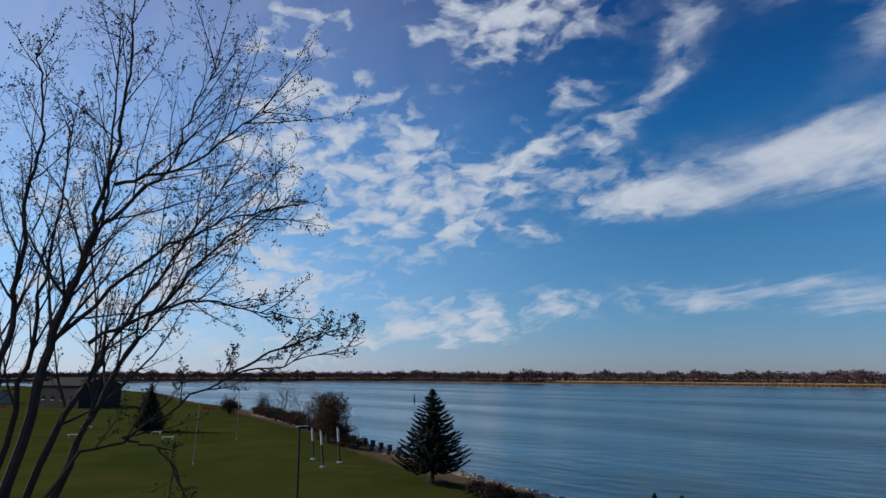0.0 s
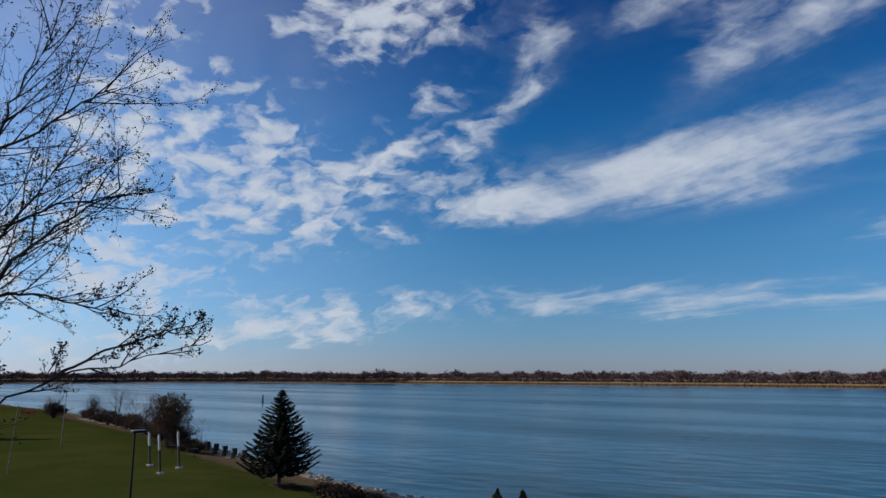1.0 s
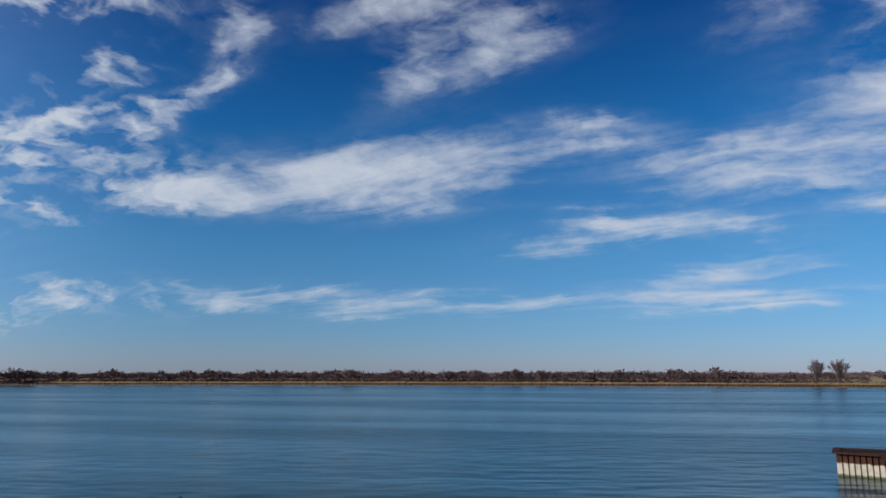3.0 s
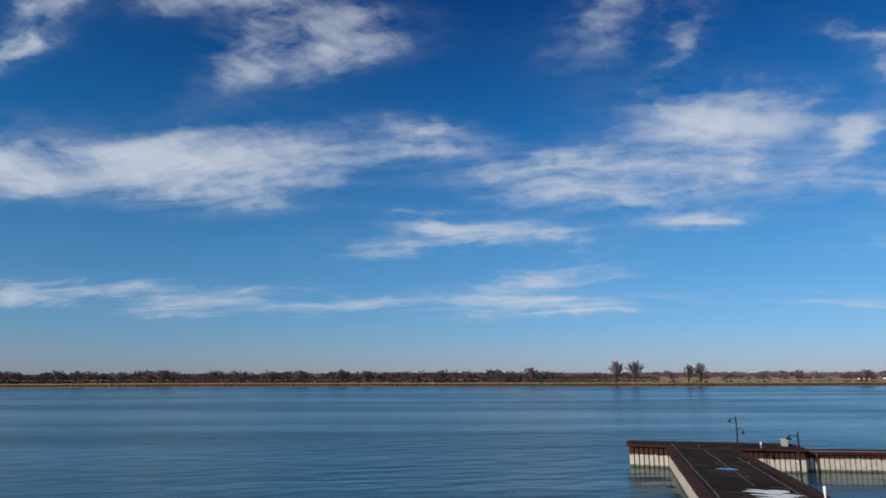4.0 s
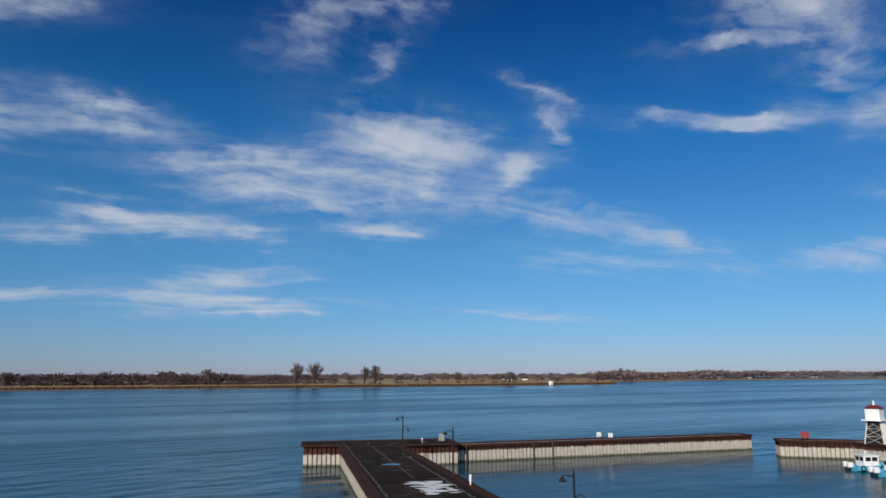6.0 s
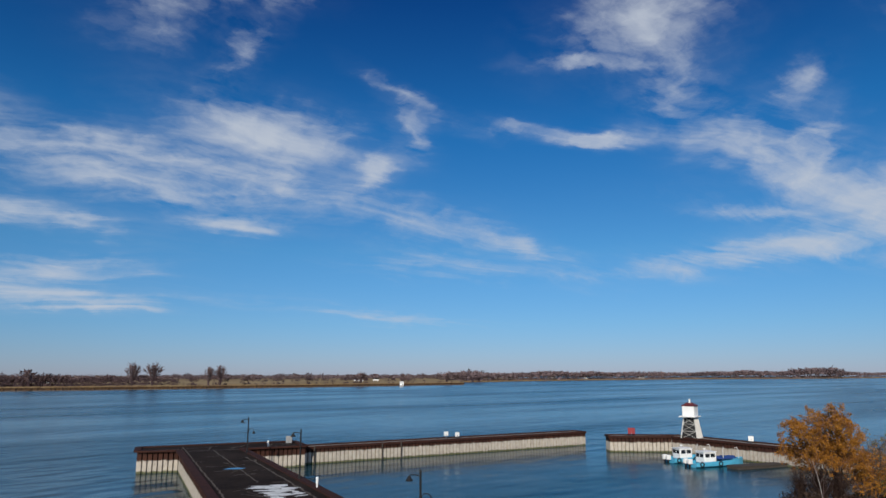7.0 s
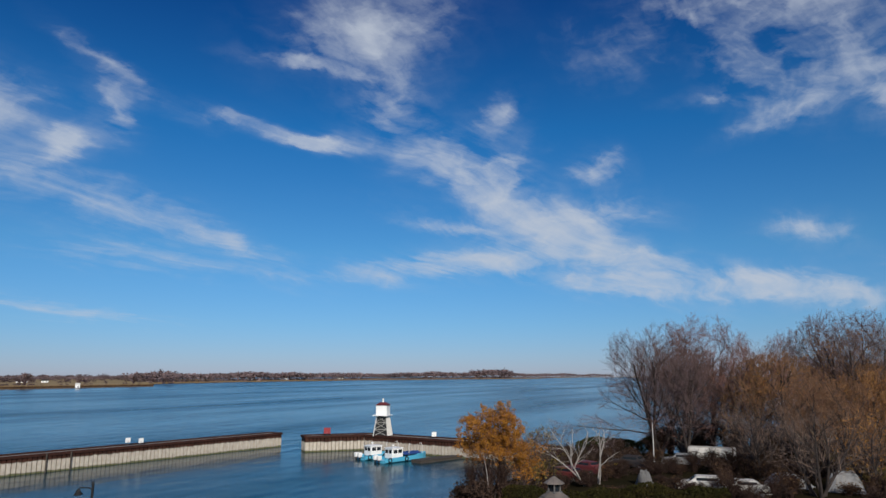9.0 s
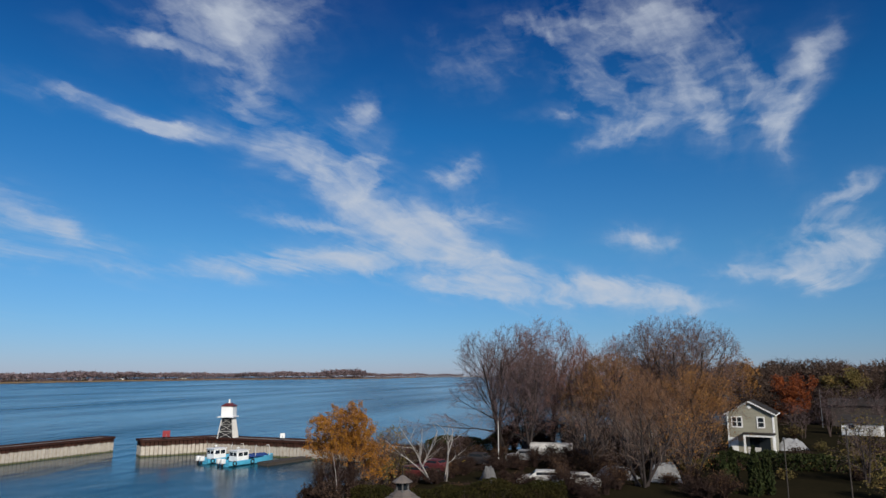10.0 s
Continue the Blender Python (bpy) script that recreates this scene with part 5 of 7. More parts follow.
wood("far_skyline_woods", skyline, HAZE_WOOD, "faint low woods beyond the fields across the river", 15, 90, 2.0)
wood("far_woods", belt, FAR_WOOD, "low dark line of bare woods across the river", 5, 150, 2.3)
belt = []
for a in np.arange(91, 128.5, 0.05):
    d0 = float(np.interp(a, [q for q, _ in SHORE_FAR], [q for _, q in SHORE_FAR]))
    d = d0 + rng.uniform(30, 240)
    h = rng.uniform(13, 18) * (1.0 + 0.35 * noise.noise(Vector((a * 0.9, 7.7, 0)))) * (1.3 if d > 2000 else 1.1) * (1.55 if 117.3 < a < 120.2 else 1.0)
    p = polar(a, d)
    belt.append((Vector((p.x, p.y, 1.2)), h, h * rng.uniform(1.5, 3.5)))
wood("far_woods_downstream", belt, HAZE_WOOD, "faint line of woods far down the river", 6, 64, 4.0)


def far_tree(az, d, h, w, seed, label="bare tree on the opposite shore"):
    rng = random.Random(seed)
    p = polar(az, d)
    t = empty("far_tree", pose(p.x, p.y, 2.0), label, "tree", "single trees across the river")
    lines, slivers = [], []
    for k in range(26):
        a, r = rng.uniform(0, 6.28), w / 2 * rng.random() ** 0.5
        top = Vector((math.cos(a) * r, math.sin(a) * r, h * rng.uniform(0.80, 0.97) * (1 - 0.30 * (2 * r / w) ** 2)))
        fork = Vector((top.x * 0.30, top.y * 0.30, top.z * rng.uniform(0.32, 0.45)))
        lines.append([(Vector((rng.gauss(0, 0.25), rng.gauss(0, 0.25), -0.2)), 0.30), (fork, 0.17), (top, 0.06)])
        for _ in range(46):
            q = fork.lerp(top, rng.random() ** 0.7)
            way = Vector((q.x, q.y, 0)) * 0.25 + Vector((rng.gauss(0, 1) * w * 0.075, rng.gauss(0, 1) * w * 0.075, rng.uniform(0.03, 0.12) * h))
            slivers.append([(q, 0.12), (q + way, 0.08)])
    v, f = tubes(lines, 4)
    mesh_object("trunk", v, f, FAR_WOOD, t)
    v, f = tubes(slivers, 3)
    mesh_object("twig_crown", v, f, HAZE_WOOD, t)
    return t


for k, (az, h, w) in enumerate(((66.7, 19, 12), (68.1, 19.5, 14), (72.1, 16, 9), (73.0, 17.5, 10), (60.0, 13, 7), (41.2, 11, 14), (44.5, 12, 12), (46.5, 11.5, 10), (30.8, 12, 16), (28, 10, 12), (25.0, 11, 10), (38.9, 9, 10), (84.0, 12, 10), (17, 9, 20), (10, 10, 14), (91.0, 10, 12))):
    d0 = float(np.interp(az, [q for q, _ in SHORE], [q for _, q in SHORE]))
    far_tree(az, d0 + 75, h * 1.27, w * 1.15, 200 + k)
# scrub on the opposite bank
belt = []
for k in range(420):
    a = rng.uniform(-40, 92)
    d0 = float(np.interp(a, [q for q, _ in SHORE], [q for _, q in SHORE]))
    p = polar(a, d0 + rng.uniform(12, 60))
    h = rng.uniform(0.8, 3.2) * (1.4 if noise.noise(Vector((a * 0.6, 0, 4))) > 0.1 else 0.6)
    belt.append((Vector((p.x, p.y, 1.9)), h, h * rng.uniform(2, 5)))
for k in range(330):
    a = rng.uniform(-42, 9)
    d0 = float(np.interp(a, [q for q, _ in SHORE], [q for _, q in SHORE]))
    p = polar(a, d0 + rng.uniform(4, 26))
    h = rng.uniform(3.0, 5.5)
    belt.append((Vector((p.x, p.y, 0.9)), h, h * rng.uniform(2, 4)))
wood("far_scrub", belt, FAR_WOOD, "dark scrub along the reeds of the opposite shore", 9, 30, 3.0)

# ---- the near tree whose limbs sweep into view ----


def bearing(az, el, d):
    """A point d metres off, at that bearing and height angle from the eye."""
    p = polar(az, d)
    return Vector((p.x, p.y, EYE + d * math.tan(radians(el))))


NEAR_FOOT = polar(-36, 12.5)
near_tree = empty("near_tree", pose(NEAR_FOOT.x, NEAR_FOOT.y, ground_z(NEAR_FOOT.x, NEAR_FOOT.y)), "tall bare tree with dark seed clusters on its twigs", "tree")
NEAR_ORIGIN = near_tree.matrix_world.translation.copy()
near_out = [[] for _ in S_NEAR]
near_rng = random.Random(5)


def smooth_line(pts, n):
    """A curve through the points."""
    out = []
    m = len(pts)
    for i in range(m - 1):
        p0, p1, p2, p3 = pts[max(i - 1, 0)], pts[i], pts[i + 1], pts[min(i + 2, m - 1)]
        for k in range(n):
            t = k / n
            out.append(0.5 * (2 * p1 + (p2 - p0) * t + (2 * p0 - 5 * p1 + 4 * p2 - p3) * t * t + (3 * p1 - p0 - 3 * p2 + p3) * t ** 3))
    out.append(pts[-1].copy())
    return out


def limb(d0, d1, r0, r1, *turns, kids=16, reach=1.9, rooted=True):
    """A main limb through (bearing, height angle) pairs, with its side branches."""
    n = len(turns)
    pts = [bearing(a, e, d0 + (d1 - d0) * i / (n - 1)) for i, (a, e) in enumerate(turns)]
    if rooted:
        pts = [NEAR_ORIGIN + Vector((near_rng.uniform(-0.1, 0.1), near_rng.uniform(-0.1, 0.1), 4.2))] + pts
    line = smooth_line(pts, 6)
    line = [p + Vector((near_rng.gauss(0, 1), near_rng.gauss(0, 1), near_rng.gauss(0, 1))) * 0.025 for p in line]
    m = len(line) - 1
    radii = [0.8 * (r0 + (r1 - r0) * (i / m) ** 0.7) for i in range(m + 1)]
    near_out[0].append([(p - NEAR_ORIGIN, r) for p, r in zip(line, radii)])
    first = 0.3 if rooted else 0.05
    turn = near_rng.uniform(0, 6.28)
    for i in range(kids):
        f = first + (0.99 - first) * (i + near_rng.random()) / kids
        k = min(int(f * m), m - 1)
        axis = (line[k + 1] - line[k]).normalized()
        turn += 2.4 + near_rng.uniform(-0.4, 0.4)
        side = axis.orthogonal().normalized()
        side.rotate(Matrix.Rotation(turn, 3, axis))
        a = radians(near_rng.uniform(24, 50))
        grow(near_rng, line[k] - NEAR_ORIGIN, axis * math.cos(a) + side * math.sin(a) + Vector((0, 0, 0.18)), reach * near_rng.uniform(0.5, 1.25) * (1.1 - 0.5 * f), max(radii[k] * 0.5, 0.012), 1, S_NEAR, near_out)


limb(12.0, 12.5, 0.09, 0.012, (-32.8, -1.6), (-32.0, 5.5), (-32.0, 12.7), (-31.6, 18.0), (-32.4, 23.6), kids=16)
limb(11.5, 12.0, 0.13, 0.012, (-31.2, -7.6), (-29.4, 2.7), (-28.2, 7.3), (-26.9, 14.2), (-25.9, 22.3), (-26.1, 28.3), kids=20)
limb(11.7, 12.4, 0.05, 0.010, (-28.8, 5.6), (-26.9, 12.1), (-26.7, 19.3), (-26.9, 26.6), kids=13, rooted=False)
limb(11.2, 10.6, 0.10, 0.010, (-28.6, -8.9), (-25.8, -1.3), (-22.2, 5.1), (-18.7, 9.7), (-13.5, 14.2), kids=20)
limb(11.8, 11.2, 0.045, 0.010, (-26.9, 11.0), (-22.5, 15.6), (-21.1, 20.1), (-19.0, 24.6), kids=13, rooted=False)
limb(11.8, 10.9, 0.04, 0.010, (-26.4, 13.9), (-21.2, 16.1), (-17.0, 19.6), (-14.8, 21.0), kids=13, rooted=False)
limb(11.8, 12.4, 0.10, 0.010, (-30.3, -8.8), (-27.1, -0.9), (-23.4, 5.9), (-20.1, 11.4), (-16.9, 17.0), kids=20)
limb(10.8, 10.0, 0.042, 0.006, (-28.9, -8.7), (-23.5, -4.6), (-17.7, -0.7), (-12.1, 0.8), (-6.6, 2.4), kids=11, reach=0.95)
limb(10.6, 10.4, 0.022, 0.008, (-24.2, -4.9), (-21.4, -6.0), (-19.8, -9.6), (-20.5, -14), kids=7, reach=0.9, rooted=False)
limb(11.4, 11.0, 0.04, 0.008, (-27.0, 2.2), (-20.5, 5.4), (-16.3, 4.8), (-13.1, 4.2), kids=13, reach=1.2, rooted=False)
limb(11.6, 11.4, 0.05, 0.008, (-29.4, 2.3), (-24.0, 8.0), (-17.9, 12.0), (-13.2, 13.2), kids=15, rooted=False)
limb(10.3, 10.0, 0.03, 0.007, (-17.7, -0.7), (-13.9, 1.7), (-10.4, 2.7), (-7.2, 4.0), kids=8, reach=0.7, rooted=False)
limb(12.6, 13.4, 0.10, 0.012, (-33.5, -6.0), (-34.5, 4.0), (-36.0, 14.0), (-37.5, 24.0), kids=16)
limb(12.6, 13.6, 0.09, 0.012, (-38.0, -6.0), (-43.0, 6.0), (-47.0, 15.0), kids=12)
limb(12.2, 13.0, 0.08, 0.010, (-31.8, -5.0), (-30.6, 4.0), (-29.8, 12.0), (-29.6, 19.0), kids=15)
trunk_line = [[(Vector((0, 0, -0.3)), 0.34), (Vector((0, 0, 1.2)), 0.27), (Vector((0.05, 0, 3.2)), 0.25), (Vector((0.05, 0.03, 4.6)), 0.2)]]
v, f = tubes(trunk_line, 12)
mesh_object("trunk", v, f, BARK_DARK, near_tree)
for l in near_out[0]:
    v, f = tubes([l], 7)
    mesh_object("limb", v, f, BARK_DARK, near_tree)
v, f = tubes(near_out[1], 5)
mesh_object("branchwork", v, f, BARK_DARK, near_tree)
v, f = tubes(near_out[2] + near_out[3], 3)
mesh_object("twig_crown", v, f, BARK_DARK, near_tree)
places = []
for l in near_out[3]:
    for p, _ in l[1:]:
        places += [p + Vector((near_rng.gauss(0, 0.018), near_rng.gauss(0, 0.018), near_rng.gauss(0.01, 0.02))) for _ in range(near_rng.randint(0, 2))]
v, f = leaf_cards(near_rng, places, 0.038)
mesh_object("seed_crop", v, f, BUD, near_tree)

# ---- park on the left bank ----


def park_lamp(at, h):
    """A slim dark post with a flat square head."""
    t = empty("park_lamp", pose(*at, 0, 0, 35), "slim dark park lamp with a flat square head", "lamp post")
    part("post", lathe([(0.11, -0.1), (0.09, 0.3), (0.06, h)], 10), BLACK, t)
    part("head", box((0.85, 0.42, 0.16), at=(0.22, 0, h + 0.05), bevel=0.04), BLACK, t)
    part("diffuser", box((0.5, 0.3, 0.03), at=(0.3, 0, h - 0.045)), WHITE, t)
    part("cap", box((0.9, 0.46, 0.03), at=(0.22, 0, h + 0.15), bevel=0.01), GALV, t)
    return t


park_lamp((-9.9, 48.8, ground_z(-9.9, 48.8)), 6.7)
for x, y, h in ((-29.2, 83.3, 7.0), (-32.5, 111.5, 8.2)):
    t = empty("flag_pole", pose(x, y, ground_z(x, y), 0, 3 if y < 100 else 1, 0), "bare pale metal pole standing on the lawn", "pole", "pale poles")
    part("post", lathe([(0.08, -0.1), (0.08, 0.1), (0.055, 0.15), (0.04, h)], 10), GALV, t)
    part("cap", lathe([(0.09, 0), (0.10, 0.08), (0.03, 0.14)], 10, at=(0, 0, h)), GALV, t)
for x, y, h, lean in ((-13.5, 80.4, 4.0, -5.5), (-12.2, 84.3, 4.0, -5.0), (-15.9, 87.6, 3.7, -5.0)):
    t = empty("leaning_post", pose(x, y, ground_z(x, y), 0, lean, 0), "leaning dark post with white upper end and white foot block", "post", "leaning posts on the lawn")
    part("shaft", lathe([(0.13, -0.1), (0.12, h * 0.62)], 8), DARK_WOOD, t)
    part("white_top", lathe([(0.125, h * 0.62), (0.125, h * 0.96), (0.08, h)], 8), WHITE_DULL, t)
    part("bent_tip", bar([(0, 0, h), (-0.05, 0, h + 0.1), (-0.14, 0, h + 0.14)], 0.06, 6), WHITE_DULL, t)
    for k in range(4):
        part("foot_block", box((0.26, 0.18, 0.24), at=(0.26 * math.cos(k * 1.57), 0.26 * math.sin(k * 1.57), 0.1), bevel=0.04, m=pose(0, 0, 0, 0, -lean, 0)), WHITE_DULL, t)
for x, y in ((-15.6, 101.0), (-12.4, 98.0)):
    t = empty("pedestal_grill", pose(x, y, ground_z(x, y)), "small black pedestal grill on the lawn", "grill", "park grills")
    part("stem", bar([(0, 0, -0.1), (0, 0, 0.95)], 0.05, 6), BLACK, t)
    part("fire_box", box((0.95, 0.55, 0.3), at=(0, 0, 1.05), bevel=0.03), BLACK, t)
for k in range(5):
    f = k / 4
    x, y = -12.4 + 6.2 * f, 113.0 - 13.0 * f
    t = empty("litter_bin", pose(x, y, ground_z(x, y), 0, 0, 25), "dark square bin on a stand along the shore", "bin", "bins along the shore")
    part("body", box((0.62, 0.62, 0.85), at=(0, 0, 0.9), bevel=0.05), DARK_WALL, t)
    part("lid", box((0.68, 0.68, 0.07), at=(0, 0, 1.36), bevel=0.03), BLACK, t)
    part("stand", box((0.25, 0.25, 0.5), at=(0, 0, 0.22), bevel=0.02), DARK_WALL, t)
    t = empty("mooring_post", pose(x + 1.3, y - 4.2, ground_z(x + 1.3, y - 4.2)), "short dark timber post on the bank", "post", "timber posts on the bank")
    part("post", lathe([(0.17, -0.2), (0.17, 0.8), (0.12, 0.86)], 8), DARK_WOOD, t)

# shrubs and small trees along the bank
bush((-55.8, 184, ground_z(-55.8, 184)), 3.4, 3.5, 41, LEAF_BROWN, "rounded dark brown bush at the edge of the lawn", 1500, 0.35)
bush((-51.1, 199, ground_z(-51, 199)), 3.6, 6.2, 42, LEAF_BROWN, "tall bare reddish shrub by the water", 300, 0.25, 110)
bare_tree("bank_tree", (-37.1, 164.3, ground_z(-37.1, 164.3)), 43, 11.0, S_SMALL, "slender bare tree on the bank", BARK_DARK, TWIG, 0.13, stems=2, fork=0.12)
bare_tree("bank_tree", (-27.0, 138, ground_z(-27, 138)), 44, 9.5, S_SMALL, "thin leafless tree among the shrubs", BARK_DARK, TWIG, 0.11, stems=2, fork=0.2)
bare_tree("bank_tree", (-17.6, 111.0, ground_z(-17.6, 111)), 45, 8.2, S_SMALL, "bushy brown tree still in withered leaf", BARK_DARK, TWIG, 0.14, stems=5, fork=0.32, leaves=(LEAF_RUST, 6500, 0.24))
bare_tree("bank_tree", (-20.6, 116, ground_z(-20.6, 116)), 46, 6.8, S_SMALL, "bare grey shrub tree", BARK_DARK, TWIG, 0.09, stems=4, fork=0.35)
bare_tree("bank_tree", (-15.4, 130.3, ground_z(-15.4, 130.3)), 47, 6.2, S_SMALL[:3], "thin bare sapling at the water", BARK_DARK, TWIG, 0.05)
bare_tree("bank_tree", (-60.0, 196, ground_z(-60, 196)), 48, 6.5, S_SMALL, "low bare tree far along the bank", BARK_DARK, TWIG_RED, 0.1, stems=3, fork=0.4)
brng = random.Random(50)
for k in range(44):
    f = k / 43
    x, y = -54 + 38 * f + brng.uniform(-1.8, 1.8), 202 - 88 * f + brng.uniform(-1, 1)
    x += 3.0 * math.sin(f * 3.1)
    bush((x, y, ground_z(x, y)), brng.uniform(1.6, 2.9), brng.uniform(1.3, 3.1), 300 + k, (LEAF_BROWN, LEAF_RUST, LEAF_BROWN)[k % 3], ("low brown withered shrub on the bank", "low reddish withered shrub on the bank", "low brown withered shrub on the bank")[k % 3], 320, 0.28, 44)
for k, (x, y, r, h) in enumerate(((-15.5, 109, 3.0, 1.6), (-13.2, 107, 2.4, 1.3), (3.0, 63.5, 1.4, 1.3), (4.4, 62.4, 1.5, 1.4), (5.8, 61.4, 1.3, 1.1), (4.0, 60.4, 1.4, 1.3), (7.2, 60.6, 1.0, 0.8))):
    bush((x, y, ground_z(x, y)), r, h, 350 + k, LEAF_BROWN, "dense brown dead shrub on the river bank", 700, 0.2, 60)
for k, (az, d) in enumerate(((16.4, 62), (18.4, 61.5))):
    cedar(on_land(az, d), max(0.8, 3.75 - on_land(az, d)[2]), 1.1, 360 + k, "small dark juniper on the bank")
# pale stones along the waterline, and a ring round the spruce


def stone(parent, p, r, seed):
    rs = random.Random(seed)
    bm = bmesh.new()
    bmesh.ops.create_icosphere(bm, subdivisions=1, radius=r)
    for v in bm.verts:
        v.co = Vector((v.co.x * 1.25, v.co.y, v.co.z * 0.6)) * rs.uniform(0.78, 1.15)
    bmesh.ops.rotate(bm, cent=(0, 0, 0), matrix=Matrix.Rotation(rs.uniform(0, 6.28), 3, "Z"), verts=bm.verts)
    bmesh.ops.translate(bm, vec=p, verts=bm.verts)
    return part("stone", bm, STONE, parent)


edging = empty("stone_edging", pose(0, 0, 0), "pale riprap stones along the foot of the bank", "stones", kind="structure")
srng = random.Random(60)
for (x0, y0), (x1, y1) in zip(COAST[8:15], COAST[9:16]):
    L = math.hypot(x1 - x0, y1 - y0)
    inx, iny = -(y1 - y0) / L, (x1 - x0) / L
    for k in range(int(L / 0.34)):
        f = (k + srng.random()) / int(L / 0.34)
        o = srng.uniform(-0.4, 3.4)
        x, y = x0 + (x1 - x0) * f - inx * -o * -1, y0 + (y1 - y0) * f - iny * -o * -1
        stone(edging, (x, y, max(0.02, ground_z(x, y)) + 0.05), srng.uniform(0.14, 0.34), k + int(x0 * 100))
ring = empty("stone_ring", pose(-1.06, 71.8, ground_z(-1.06, 71.8)), "low ring of stones and mulch round the spruce", "stones")
for k in range(3):
    a = 2.9 + 0.8 * k / 2
    stone(ring, (1.9 * math.cos(a), 1.9 * math.sin(a), 0.05), srng.uniform(0.14, 0.26), 900 + k)
bm = lathe([(1.7, -0.1), (1.7, 0.03), (1.2, 0.08), (0.2, 0.10)], 24)
part("mulch", bm, BRUSH, ring, "brown bark mulch")
buoy = empty("channel_buoy", pose(-13.8, 338.6, 0), "dark channel buoy afloat on the river", "buoy")
part("float", lathe([(0.5, -0.4), (0.62, 0.1), (0.6, 0.5), (0.3, 0.7)], 12), BLACK, buoy)
part("tower", lathe([(0.3, 0.65), (0.26, 2.6), (0.36, 2.7), (0.2, 3.2)], 8), BLACK, buoy)


# large dark hall and small things far up the lawn
def gable_block(parent, w, d, eave, ridge, wall, roof, over=0.4, names=("wall", "roof")):
    """Walls under a ridge that runs along x, and the two roof slopes."""
    bm = bmesh.new()
    pts = [(-d / 2, 0), (d / 2, 0), (d / 2, eave), (0, ridge), (-d / 2, eave)]
    a = [bm.verts.new((-w / 2, y, z)) for y, z in pts]
    b = [bm.verts.new((w / 2, y, z)) for y, z in pts]
    bm.faces.new(a), bm.faces.new(b[::-1])
    for i in range(5):
        bm.faces.new((a[i], b[i], b[(i + 1) % 5], a[(i + 1) % 5]))
    body = part(names[0], bm, wall, parent)
    for s in (-1, 1):
        bm = bmesh.new()
        sl = (ridge - eave) / (d / 2)
        q = [(0, ridge + 0.06), (s * (d / 2 + over), eave - sl * over + 0.06)]
        vs = []
        for x in (-w / 2 - over, w / 2 + over):
            for y, z in q:
                vs.append((bm.verts.new((x, y, z)), bm.verts.new((x, y, z + 0.16))))
        (a0, a1), (b0, b1), (c0, c1), (d0, d1) = vs
        for face in ((a1, b1, d1, c1), (a0, c0, d0, b0), (a0, b0, b1, a1), (c0, c1, d1, d0), (b0, d0, d1, b1), (a0, a1, c1, c0)):
            bm.faces.new(face)
        part(names[1], bm, roof, parent)
    return body


hall = empty("hall_building", pose(-112, 216, LAND_Z - 0.2, 0, 0, -28), "large dark grey clad hall beside the lawn", "building")
gable_block(hall, 20, 14, 6.6, 8.8, DARK_WALL, SHINGLE)
for k in range(4):
    w = part("window", box((1.6, 0.12, 1.2), at=(-7 + k * 4.6, -7.02, 3.0), bevel=0.02), DARK_GLASS, hall)
    part("frame", box((1.8, 0.08, 0.12), at=(-7 + k * 4.6, -7.04, 2.36)), WHITE_DULL, w)
part("door", box((1.2, 0.12, 2.2), at=(5, -7.02, 1.2), bevel=0.02), BLACK, hall)
cottage = empty("cottage", pose(-150, 236, LAND_Z - 0.2, 0, 0, -32), "small white cottage beyond the hall", "house")
gable_block(cottage, 6, 6, 3.0, 4.8, SIDING, SHINGLE)
for k in (-1, 1):
    part("window", box((1.2, 0.12, 1.2), at=(k * 1.5, -3.02, 1.6), bevel=0.02), DARK_GLASS, cottage)
for (x0, y0), (x1, y1) in (((-139, 203), (-128, 206)), ((-66, 193), (-63, 194))):
    L = math.hypot(x1 - x0, y1 - y0)
    fence = empty("barrier_fence", pose(x0, y0, LAND_Z, 0, 0, math.degrees(math.atan2(y1 - y0, x1 - x0))), "orange plastic barrier fence on the grass", "fence", "orange barriers")
    part("mesh_panel", box((L, 0.05, 0.9), at=(L / 2, 0, 0.6), bevel=0.02), ORANGE, fence)
    for k in range(int(L / 2.5) + 1):
        part("post", bar([(k * 2.5, 0.06, -0.1), (k * 2.5, 0.06, 1.6)], 0.04, 5), BLACK, fence)
bench_rng = random.Random(4)
for x, y in ((-60.5, 116), (-49.5, 122), (-43.5, 112), (-66, 131)):
    t = empty("park_bench", pose(x, y, ground_z(x, y), 0, 0, bench_rng.uniform(0, 60)), "plain pale bench slab on the lawn", "bench", "benches on the lawn")
    part("slab", box((1.9, 0.5, 0.1), at=(0, 0, 0.45), bevel=0.02), WHITE_DULL, t)
    for s in (-0.7, 0.7):
        part("leg", box((0.12, 0.45, 0.45), at=(s, 0, 0.2), bevel=0.02), WHITE_DULL, t)


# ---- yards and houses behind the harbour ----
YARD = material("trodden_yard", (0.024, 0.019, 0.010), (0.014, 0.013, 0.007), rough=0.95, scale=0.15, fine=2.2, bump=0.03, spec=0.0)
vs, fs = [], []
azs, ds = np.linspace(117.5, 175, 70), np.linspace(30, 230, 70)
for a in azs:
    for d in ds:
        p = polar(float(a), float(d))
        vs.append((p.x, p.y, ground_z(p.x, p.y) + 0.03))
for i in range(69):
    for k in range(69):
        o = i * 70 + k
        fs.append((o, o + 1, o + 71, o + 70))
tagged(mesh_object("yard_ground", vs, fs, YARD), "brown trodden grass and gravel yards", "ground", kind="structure")


